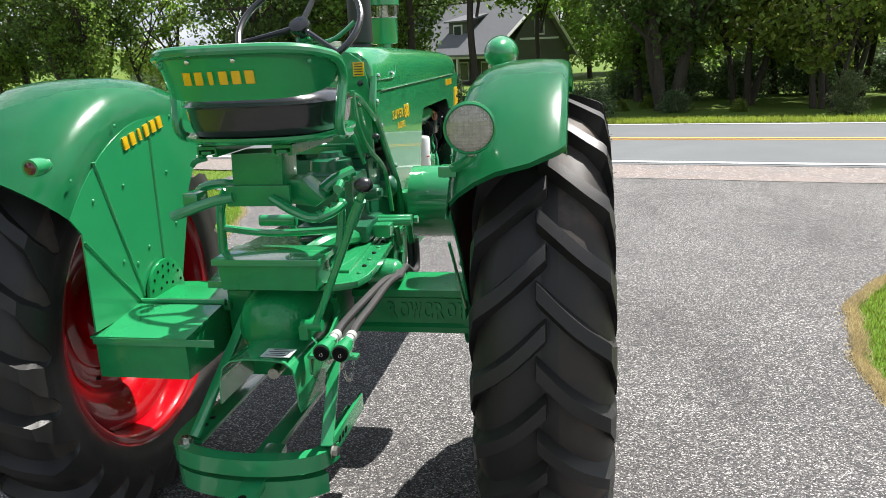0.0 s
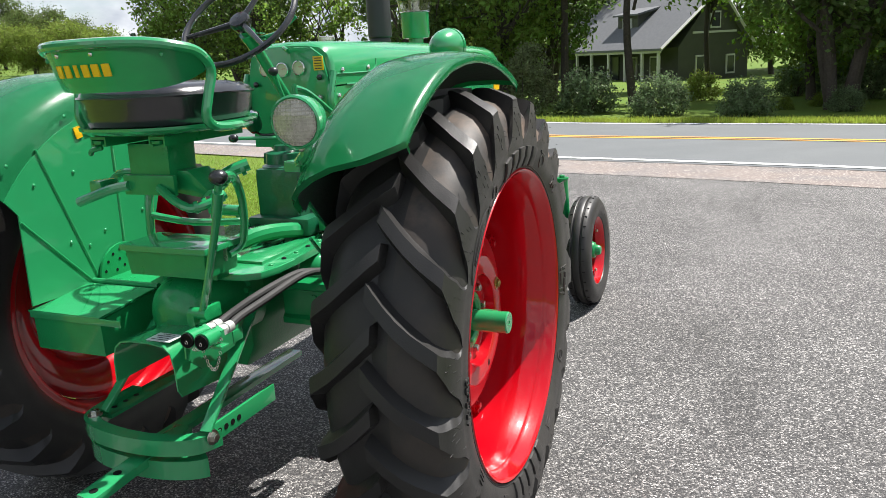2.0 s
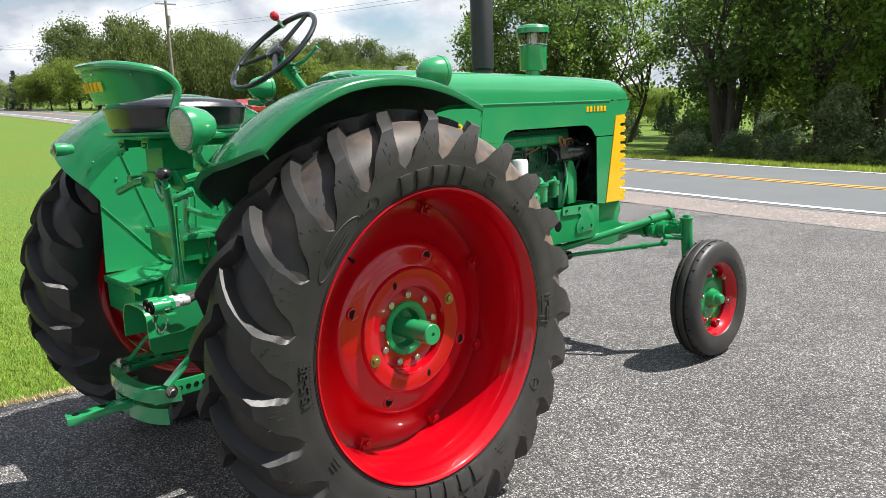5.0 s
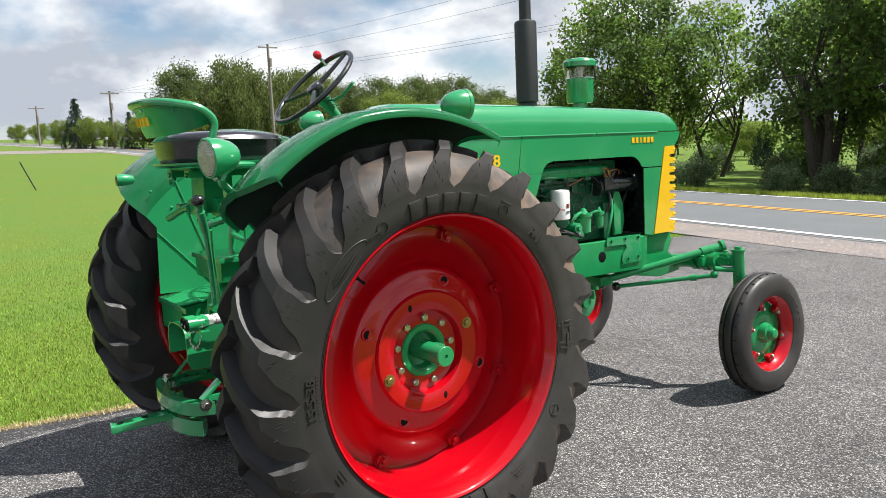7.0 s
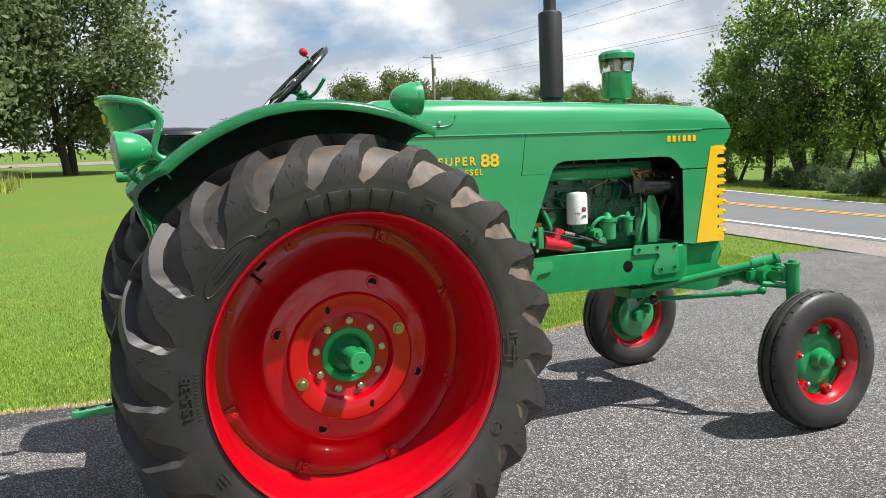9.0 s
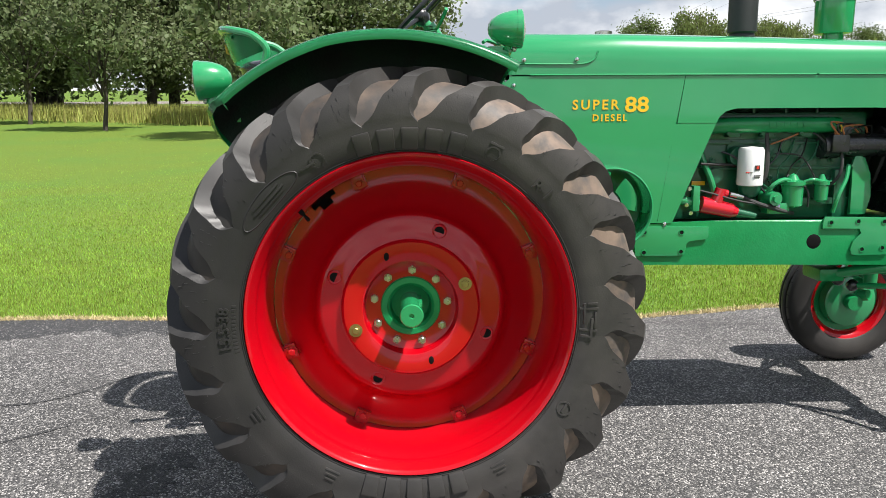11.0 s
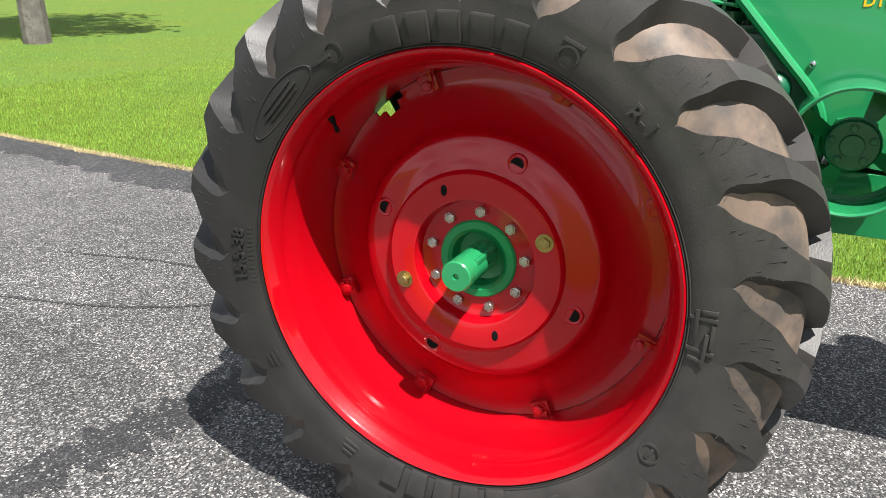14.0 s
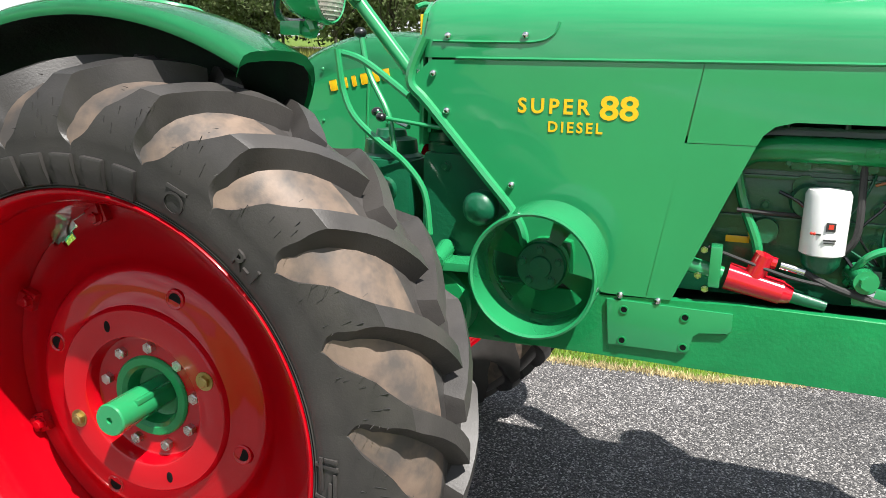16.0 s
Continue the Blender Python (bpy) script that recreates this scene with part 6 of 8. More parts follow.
for pts, r_, mt in (([(0.12, 1.54, 1.00), (0.16, 1.57, 1.075), (0.155, 1.62, 1.10), (0.14, 1.665, 1.09)], 0.010, green), ([(0.14, 1.70, 1.08), (0.165, 1.74, 1.10), (0.15, 1.79, 1.09)], 0.008, green),
                    ([(0.12, 1.83, 1.06), (0.16, 1.86, 1.12), (0.15, 1.87, 1.20), (0.11, 1.85, 1.26)], 0.007, rubber_hose), ([(0.13, 1.26, 1.17), (0.12, 1.36, 1.165), (0.10, 1.45, 1.16)], 0.006, rubber_hose),
                    ([(0.155, 1.845, 0.955), (0.165, 1.86, 1.03), (0.145, 1.90, 1.10), (0.12, 1.92, 1.16)], 0.009, green), ([(0.10, 1.36, 1.22), (0.125, 1.42, 1.19), (0.12, 1.50, 1.10), (0.14, 1.56, 1.03)], 0.005, black_metal)):
    part("pipe", tube(bmesh.new(), pts, r_, 8), mt, eng)
b = bmesh.new()
cyl(b, (0.10, 1.565, 1.02), (0.185, 1.575, 1.02), 0.034, 0.030, 18)
cyl(b, (0.185, 1.575, 1.02), (0.20, 1.577, 1.02), 0.018, seg=6)
box(b, (0.12, 1.60, 0.975), (0.08, 0.10, 0.05), 0.012)
part("lift_pump", b, green, eng, "green round lift pump")
b = bmesh.new()
cyl(b, (0.095, 1.43, 1.20), (0.12, 1.43, 1.20), 0.045, 0.040, 22)
cyl(b, (0.095, 1.335, 1.115), (0.11, 1.335, 1.115), 0.036, 0.033, 20)
part("block_cover", b, green_dark, eng)
part("cut_out", box(bmesh.new(), (0.145, 1.852, 1.255), (0.05, 0.075, 0.075), 0.008), black_metal, eng, "black electrical box")
part("cut_out", box(bmesh.new(), (0.15, 1.87, 1.31), (0.035, 0.05, 0.03), 0.005), black_metal, eng)
for k in range(4):
    part("lead", tube(bmesh.new(), [(0.165, 1.84 + 0.012 * k, 1.29), (0.17, 1.80 + 0.03 * k, 1.345 - 0.01 * k), (0.14, 1.90 + 0.03 * k, 1.33), (0.12, 1.95 + 0.02 * k, 1.30)], 0.004, 6), black_metal if k % 2 else lead_wire, eng)
# thin injection lines along the block
for k in range(5):
    y0 = 1.52 + 0.055 * k
    b = tube(bmesh.new(), [(0.10, 1.60 + 0.012 * k, 1.045), (0.115, y0 - 0.02, 1.12 + 0.01 * k), (0.105, y0 + 0.03, 1.20), (0.085, y0 + 0.06, 1.275)], 0.0035, 6)
    part("injection_line", b, black_metal if k % 2 else green_dark, eng)
part("fan_belt", tube(bmesh.new(), [(0.02, 2.09, 1.05), (0.09, 2.095, 1.20), (0.10, 2.095, 1.27), (0.04, 2.095, 1.31), (-0.05, 2.09, 1.1)], 0.008, 6, 4, closed=True), rubber_hose, eng, "black fan belt")
for y in (1.33, 1.45, 1.60, 1.72, 1.87):
    for z in (1.30, 1.18, 1.09):
        part("engine_bolt", hexbolt(bmesh.new(), (0.07, y, z), (1, 0, 0), 0.013, 0.014, 0.02), green_dark, eng)
for y in (1.42, 1.66):
    part("core_plug", cyl(bmesh.new(), (0.07, y, 1.235), (0.085, y, 1.235), 0.030, seg=18), green_dark, eng)
for z in (1.145, 1.255):
    part("ledge", box(bmesh.new(), (0.075, 1.56, z), (0.018, 0.88, 0.011), 0.003), green_dark, eng)
b = lathe(bmesh.new(), [(1.075, 0.046), (1.08, 0.054), (1.228, 0.054), (1.24, 0.048), (1.245, 0.001)], (0.15, 1.47, 0), "Z", 28)
fil = part("oil_filter", b, white_can, eng, "white spin-on oil filter")
part("filter_base", lathe(bmesh.new(), [(1.03, 0.03), (1.05, 0.045), (1.076, 0.048)], (0.15, 1.47, 0), "Z", 24), green_dark, fil)
lg = bmesh.new()
for a, z, w, h in ((8, 1.155, 0.022, 0.022), (-22, 1.135, 0.016, 0.003), (8, 1.115, 0.026, 0.003), (8, 1.122, 0.030, 0.004)):
    aa = radians(a)
    box(lg, (0, 0, 0), (0.002, w, h), 0, Matrix.Translation((0.15 + 0.0545 * math.cos(aa), 1.47 + 0.0545 * math.sin(aa), z)) @ Matrix.Rotation(aa, 4, "Z"))
part("print", lg, print_black, fil)
lg = bmesh.new()
box(lg, (0, 0, 0), (0.003, 0.012, 0.012), 0, Matrix.Translation((0.15 + 0.0548 * math.cos(radians(8)), 1.47 + 0.0548 * math.sin(radians(8)), 1.156)) @ Matrix.Rotation(radians(8), 4, "Z"))
for a in (-38, -30):
    lg2 = ball(lg, (0.15 + 0.054 * math.cos(radians(a)), 1.47 + 0.054 * math.sin(radians(a)), 1.135), 0.004, seg=8)
part("print", lg, print_red, fil)
# fuel filters
for y, z, r, hgt in ((1.672, 0.975, 0.046, 0.095), (1.80, 1.0, 0.030, 0.07)):
    b = lathe(bmesh.new(), [(z, r * 0.55), (z + 0.01, r * 0.95), (z + hgt, r), (z + hgt + 0.006, r * 1.15), (z + hgt + 0.022, r * 1.15), (z + hgt + 0.028, r * 0.6), (z + hgt + 0.05, r * 0.3), (z + hgt + 0.055, 0.001)], (0.13, y, 0), "Z", 22)
    cyl(b, (0.10, y - 0.06, z + hgt + 0.012), (0.13, y + 0.06, z + hgt + 0.012), 0.010, seg=10)
    part("fuel_filter", b, green, eng, "green fuel filter bowl")
b = bmesh.new()
box(b, (0.10, 1.585, 1.005), (0.06, 0.07, 0.07), 0.012)
box(b, (0.08, 1.90, 1.03), (0.05, 0.06, 0.22), 0.015)
box(b, (0.08, 1.74, 1.0), (0.04, 0.40, 0.03), 0.006)
cyl(b, (0.06, 1.585, 1.02), (0.16, 1.585, 1.02), 0.022, seg=14)
part("injection_pump", b, green_dark, eng, "green injection pump")
# red starter
b = bmesh.new()
d = Vector((0.0, 0.975, -0.22)).normalized()
s0 = Vector((0.17, 1.250, 1.000))
cyl(b, s0, s0 + d * 0.14, 0.037, 0.032, 22)
cyl(b, s0 + d * 0.14, s0 + d * 0.165, 0.03, 0.022, 22)
cyl(b, s0 + d * 0.07 + Vector((0.0, 0, 0.02)), s0 + d * 0.085 + Vector((0.005, 0.005, 0.085)), 0.028, 0.024, 18)
cyl(b, s0 + d * 0.085 + Vector((0.0, 0, 0.07)), s0 + d * 0.12 + Vector((0.0, 0.0, 0.07)), 0.016, seg=10)
st = part("ether_pump", b, red_gloss, eng, "glossy red cylindrical pump")
b = bmesh.new()
cyl(b, s0 + d * 0.16, s0 + d * 0.25, 0.020, 0.014, 14)
part("pump_mount", b, green_dark, st)
b = bmesh.new()
cyl(b, s0 - d * 0.12, s0 - d * 0.01, 0.022, seg=14)
box(b, s0 - d * 0.03 + Vector((0.01, 0, 0.02)), (0.05, 0.03, 0.11), 0.006)
part("pump_mount", b, green, st)
b = bmesh.new()
cyl(b, s0 + d * 0.13 + Vector((0, 0, 0.07)), s0 + d * 0.19 + Vector((0, 0, 0.07)), 0.011, seg=12)
part("plated_fitting", b, chrome, st, "bright hose fitting")
part("plated_fitting", cyl(bmesh.new(), (0.16, 1.57, 0.99), (0.17, 1.60, 0.985), 0.013, seg=8), chrome, st)
for y, z in ((1.19, 1.07), (1.18, 1.0), (1.20, 0.965)):
    part("plated_fitting", hexbolt(bmesh.new(), (0.19, y, z), (1, 0, 0), 0.010, 0.012), chrome, st)
b = tube(bmesh.new(), [s0 + d * 0.19 + Vector((0, 0, 0.07)), (0.18, 1.50, 1.0), (0.17, 1.60, 0.97), (0.13, 1.68, 0.95)], 0.009, 8)
part("hose", b, rubber_hose, eng, "black hose")
b = tube(bmesh.new(), [(0.16, 1.20, 1.07), (0.19, 1.30, 1.045), (0.19, 1.42, 1.012), (0.17, 1.58, 0.988)], 0.0045, 6)
part("hose", b, rubber_hose, eng, "thin black line")
b = tube(bmesh.new(), [(0.11, 1.54, 1.36), (0.135, 1.545, 1.25), (0.14, 1.545, 1.12), (0.12, 1.50, 1.05)], 0.009, 8)
part("hose", b, rubber_hose, eng, "black hose")
b = tube(bmesh.new(), [(0.10, 1.235, 1.34), (0.11, 1.27, 1.20), (0.12, 1.315, 1.09), (0.12, 1.33, 1.02)], 0.014, 10)
part("oil_pipe", b, green, eng, "green filler pipe")
b = bmesh.new()
box(b, (0.082, 1.27, 1.082), (0.004, 0.06, 0.018), 0.001)
part("small_plate", b, yellow, eng, "small yellow plate")
# black generator
b = bmesh.new()
cyl(b, (0.105, 1.86, 1.245), (0.105, 2.10, 1.245), 0.052, seg=26)
cyl(b, (0.105, 1.795, 1.24), (0.105, 1.865, 1.243), 0.056, 0.054, 26)
cyl(b, (0.105, 2.10, 1.245), (0.105, 2.115, 1.245), 0.06, seg=26)
for q in range(5):
    box(b, (0.155, 1.80 + 0.02 * q, 1.23 + 0.02 * (q % 2)), (0.02, 0.014, 0.02), 0.003)
gen = part("generator", b, black_metal, eng, "glossy black generator")
for p in ((0.155, 1.83, 1.275), (0.16, 2.08, 1.29)):
    part("terminal", ball(bmesh.new(), p, 0.008, seg=8), chrome, gen)
for pts, mt in (([(0.16, 1.83, 1.28), (0.15, 1.82, 1.33), (0.14, 1.76, 1.335), (0.12, 1.66, 1.285), (0.09, 1.58, 1.25)], lead_wire), ([(0.16, 1.84, 1.28), (0.165, 1.85, 1.325), (0.15, 1.82, 1.345), (0.13, 1.77, 1.335)], yellow_wire),
                ([(0.15, 1.80, 1.25), (0.14, 1.76, 1.29), (0.12, 1.74, 1.30)], rubber_hose), ([(0.10, 1.60, 1.21), (0.12, 1.70, 1.20), (0.13, 1.76, 1.12), (0.12, 1.79, 1.05)], rubber_hose), ([(0.11, 1.70, 1.1), (0.15, 1.73, 1.05), (0.14, 1.74, 0.98)], rubber_hose)):
    part("wire", tube(bmesh.new(), pts, 0.004, 6), mt, eng)
b = bmesh.new()
cyl(b, (-0.02, 2.22, 1.18), (-0.02, 2.235, 1.18), 0.19, seg=32)
part("fan", b, black_metal, eng, "dark fan behind the radiator")

# front axle ---------------------------------------------------------------------------------------------
b = bmesh.new()
prism(b, [(2.08, 0.755), (2.10, 0.925), (2.40, 0.92), (2.42, 0.86), (2.36, 0.79), (2.42, 0.74), (2.50, 0.72), (2.50, 0.66), (2.30, 0.64), (2.06, 0.68)], "X", -0.17, 0.17, 0.015)
part("front_pedestal", b, green_cast, tractor, "green cast front pedestal")
b = bmesh.new()
for s in (1, -1):
    cyl(b, (s * 0.02, 2.46, 0.715), (s * 0.40, 2.46, 0.745), 0.042, seg=20)
    cyl(b, (s * 0.36, 2.46, 0.742), (s * 0.48, 2.46, 0.752), 0.052, seg=20)
    cyl(b, (s * 0.48, 2.46, 0.752), (s * 0.56, 2.47, 0.755), 0.030, seg=16)
fa = part("front_axle", b, green_cast, tractor, "green wide front axle")
FW = {1: (0.755, 2.49, 0.352), -1: (-0.70, 2.43, 0.356)}
for s in (1, -1):
    kx = 0.585 if s > 0 else -0.56
    b = bmesh.new()
    cyl(b, (kx, 2.50, 0.815), (kx + s * 0.02, 2.50, 0.44), 0.036, 0.034, 20)
    cyl(b, (kx, 2.50, 0.815), (kx, 2.50, 0.825), 0.042, seg=20)
    hexbolt(b, (kx, 2.50, 0.825), (0, 0, 1), 0.02, 0.016)
    box(b, (kx - s * 0.05, 2.48, 0.765), (0.09, 0.07, 0.07), 0.018)
    for z in (0.80,):
        hexbolt(b, (kx - s * 0.07, 2.48, z), (0, 0, 1), 0.016, 0.014, 0.022)
        hexbolt(b, (kx - s * 0.15, 2.46, z), (0, 0, 1), 0.014, 0.014, 0.02)
    cyl(b, (kx + s * 0.02, 2.50, 0.40), (FW[s][0], FW[s][1], FW[s][2]), 0.030, seg=14)
    part("kingpin", b, green_cast, fa)
    b = bmesh.new()
    cyl(b, (s * 0.40, 2.44, 0.805), (s * 0.05, 1.88, 0.655), 0.023, seg=16)
    cyl(b, (s * 0.455, 2.53, 0.825), (s * 0.385, 2.42, 0.80), 0.030, seg=18)
    cyl(b, (s * 0.46, 2.54, 0.827), (s * 0.45, 2.525, 0.823), 0.045, seg=18)
    part("stay_rod", b, green_cast, fa)
    b = bmesh.new()
    cyl(b, (s * 0.52, 2.36, 0.68), (s * 0.06, 2.02, 0.605), 0.013, seg=12)
    cyl(b, (s * 0.44, 2.30, 0.667), (s * 0.41, 2.28, 0.662), 0.020, seg=12)
    ball(b, (s * 0.52, 2.36, 0.685), 0.024, seg=12)
    cyl(b, (s * 0.52, 2.36, 0.72), (kx, 2.50, 0.70), 0.016, seg=10)
    part("tie_rod", b, green_cast, fa)
    part("rod_end", ball(bmesh.new(), (s * 0.06, 2.02, 0.605), 0.028, seg=12), black_metal, fa)
for s in (1, -1):
    for x in (0.33, 0.41):
        b = bmesh.new()
        cyl(b, (s * (x - 0.018), 2.46, 0.742), (s * (x + 0.018), 2.46, 0.745), 0.058, seg=22)
        box(b, (s * x, 2.40, 0.748), (0.034, 0.05, 0.05), 0.008)
        hexbolt(b, (s * x, 2.40, 0.773), (0, 0, 1), 0.013, 0.012, 0.018)
        part("axle_clamp", b, green_cast, fa)
    b = bmesh.new()
    hexbolt(b, (s * 0.52, 2.47, 0.786), (0, 0, 1), 0.016, 0.016, 0.022)
    hexbolt(b, (s * 0.56, 2.44, 0.78), (0, -1, 0.2), 0.014, 0.014, 0.02)
    box(b, (s * 0.53, 2.475, 0.760), (0.07, 0.085, 0.045), 0.014)
    part("knuckle", b, green_cast, fa)
b = bmesh.new()
box(b, (0.02, 1.90, 0.66), (0.16, 0.12, 0.06), 0.02)
part("stay_anchor", b, green_cast, fa)


def front_wheel(c, s, label):
    # tyre section with three ribs
    w, R = 0.083, 0.352
    prof = [(-0.055, 0.215), (-0.068, 0.222), (-0.079, 0.245), (-w, 0.275), (-0.081, 0.305), (-0.072, 0.325), (-0.062, 0.338), (-0.052, 0.344), (-0.036, 0.3475), (-0.032, 0.3455), (-0.030, 0.336), (-0.022, 0.336), (-0.020, 0.347), (-0.012, R),
            (0.012, R), (0.020, 0.347), (0.022, 0.336), (0.030, 0.336), (0.032, 0.3455), (0.036, 0.3475), (0.052, 0.344), (0.062, 0.338), (0.072, 0.325), (0.081, 0.305), (w, 0.275), (0.079, 0.245), (0.068, 0.222), (0.055, 0.215)]
    rim = [(0.058, 0.212), (0.066, 0.226), (0.060, 0.229), (0.052, 0.215), (0.045, 0.205), (0.020, 0.200), (0.0, 0.185), (-0.03, 0.185), (-0.045, 0.203), (-0.06, 0.228), (-0.066, 0.226), (-0.058, 0.208), (-0.04, 0.19), (0.01, 0.178), (0.04, 0.192)]
    root = part("front_wheel", lathe(bmesh.new(), rim, seg=56, close=True), red, tractor, label)
    lean = Matrix.Rotation(radians(-2.0 * s), 4, "Y")
    root.matrix_basis = Matrix.Translation(c) @ lean @ Matrix.Diagonal((s, 1, 1, 1))
    part("tyre", lathe(bmesh.new(), prof, seg=72), rubber, root, "black ribbed front tyre")
    b = bmesh.new()
    for k in range(30):
        a = 2 * math.pi * k / 30
        for x in (-0.046, 0.046):
            box(b, (x, 0, 0.3455), (0.016, 0.003, 0.006), 0, Matrix.Rotation(a + 0.05 * (x > 0), 4, "X") @ Matrix.Rotation(0.0, 4, "Z"))
    tagged(part("tread_notch", b, dark_hole, root), kind="stuff")
    for k in range(5):
        part("raised_block", box(bmesh.new(), (0.0815, 0, 0.272), (0.004, 0.020, 0.028), 0.001, Matrix.Rotation(radians(-40 - 10 * k), 4, "X")), rubber, root)
    part("hub_plate", lathe(bmesh.new(), [(-0.015, 0.183), (-0.012, 0.14), (0.0, 0.125), (0.004, 0.10), (0.006, 0.06)], seg=40), green_cast, root, "green hub plate")
    part("hub", lathe(bmesh.new(), [(0.0, 0.065), (0.03, 0.055), (0.045, 0.05), (0.05, 0.036), (0.07, 0.033), (0.082, 0.026), (0.086, 0.001)], seg=28), green_cast, root, "green hub with cap")
    for k in range(6):
        a = radians(60 * k + 15)
        m = Matrix.Rotation(a, 4, "X")
        part("lug_clamp", box(bmesh.new(), (0.012, 0, 0.165), (0.035, 0.045, 0.04), 0.008, m), red, root)
        part("wheel_bolt", hexbolt(bmesh.new(), m @ Vector((0.03, 0, 0.15)), (1, 0, 0), 0.011, 0.012), zinc, root)
    part("inner_plate", lathe(bmesh.new(), [(-0.075, 0.03), (-0.075, 0.13), (-0.068, 0.142), (-0.03, 0.145), (-0.02, 0.15)], seg=40), green, root, "green round backing plate")
    b = bmesh.new()
    cyl(b, (-0.08, 0, 0), (-0.12, 0, 0), 0.045, 0.04, 18)
    part("spindle", b, green_cast, root)
    return root


front_wheel(FW[1], 1, "red front wheel with green hub plate")
front_wheel(FW[-1], -1, "red front wheel with green backing plate")


# ---- plants ----
def leaf_mesh(name, centres, radii, per, size, material, seed, droop=0.0, squash=0.8, long=1.5):
    """Many small leaves in clumps, as one mesh."""
    rng = np.random.default_rng(seed)
    c = np.repeat(np.asarray(centres, float), per, 0)
    r = np.repeat(np.asarray(radii, float), per)[:, None]
    off = rng.normal(0, 0.5, c.shape) * r * np.array([1, 1, squash])
    if droop:
        off[:, 2] -= np.abs(rng.normal(0, droop, len(c))) * r[:, 0]
    p = c + off
    n = len(p)
    a = rng.normal(0, 1, (n, 3))
    a /= np.linalg.norm(a, axis=1)[:, None]
    b = rng.normal(0, 1, (n, 3))
    if droop:
        a = a * 0.35 + np.array([0, 0, -1.0])
        a /= np.linalg.norm(a, axis=1)[:, None]
    b -= a * (a * b).sum(1)[:, None]
    b /= np.linalg.norm(b, axis=1)[:, None]
    s = size * rng.uniform(0.6, 1.3, (n, 1))
    a, b = a * s * long * 0.5, b * s * 0.42
    v = np.stack([p - a, p + b, p + a, p - b], 1).reshape(-1, 3)
    f = np.arange(4 * n).reshape(-1, 4)
    me = bpy.data.meshes.new(name)
    me.from_pydata(v.tolist(), [], f.tolist())
    me.materials.append(material)
    return me


def limb(bm, a, b, r0, r1, rng, bend=0.12):
    a, b = Vector(a), Vector(b)
    d = (b - a).length
    mid = [a.lerp(b, t) + Vector(rng.normal(0, bend * d * 0.25, 3)) for t in (0.33, 0.66)]
    tube(bm, [a, *mid, b], r0, 7, 3, taper=r1)


def make_tree(seed, h, crown_r, crown_lo, clumps, per, size, material, stems=1, trunk_r=0.2, droop=0.0, label="", clump_r=1.0, shape=1.0, stem_spread=0.35):
    rng = np.random.default_rng(seed)
    root = tagged(new("tree"), label, "tree")
    centres, radii = [], []
    while len(centres) < clumps:
        q = rng.uniform(-1, 1, 3)
        d = np.linalg.norm(q)
        if d > 1 or d < 0.35:
            continue
        z = crown_lo + (h - crown_lo) * (q[2] + 1) / 2
        wide = crown_r * (1 - 0.35 * max(q[2], 0) ** 2 * shape)
        lump = 1 + 0.25 * noise.noise((q[0] * 2 + seed, q[1] * 2, q[2] * 2))
        centres.append((q[0] * wide * lump, q[1] * wide * lump, z))
        radii.append(clump_r * rng.uniform(0.6, 1.25))
    bm = bmesh.new()
    for s in range(stems):
        a = 2 * math.pi * s / stems + rng.uniform(0, 1)
        sp = stem_spread * (stems > 1)
        base = Vector((0.8 * sp * math.cos(a), 0.8 * sp * math.sin(a), -0.15))
        fork = Vector((sp * 3.0 * math.cos(a), sp * 3.0 * math.sin(a), crown_lo + (h - crown_lo) * 0.35))
        r = trunk_r * rng.uniform(0.75, 1.1)
        tube(bm, [base, base + Vector((0, 0, 0.25)), base.lerp(fork, 0.5) + Vector(rng.normal(0, 0.12, 3)), fork], r * 1.25, 9, 4, taper=r * 0.5)
        mine = rng.choice(len(centres), min(len(centres), max(7, 18 // stems)), replace=False)
        for k in mine:
            t = rng.uniform(0.45, 1.0)
            limb(bm, base.lerp(fork, t), centres[k], r * 0.42 * (1.2 - t * 0.6), 0.02, rng)
    trunk = part("trunk", bm, bark, root)
    crown = new("crown", leaf_mesh("crown", centres, radii, per, size, material, seed, droop))
    crown.parent = root
    return root


def make_spruce(seed, h, r, label):
    rng = np.random.default_rng(seed)
    root = tagged(new("tree"), label, "tree")
    part("trunk", tube(bmesh.new(), [(0, 0, -0.1), (0, 0, h * 0.5), (0, 0, h)], 0.16, 7, 3, taper=0.02), bark, root)
    centres, radii = [], []
    for i in range(22):
        z = 0.5 + (h - 0.7) * i / 21
        w = r * (1 - z / h) + 0.12
        for k in range(int(5 + 8 * (1 - z / h))):
            a = rng.uniform(0, 2 * math.pi)
            for t in (0.45, 0.95):
                centres.append((w * t * math.cos(a), w * t * math.sin(a), z - 0.22 * t * w))
                radii.append(0.30 + 0.25 * w / r)
    crown = new("crown", leaf_mesh("crown", centres, radii, 14, 0.16, leaf_spruce, seed, 0.3, 0.45, 2.2))
    crown.parent = root
    return root


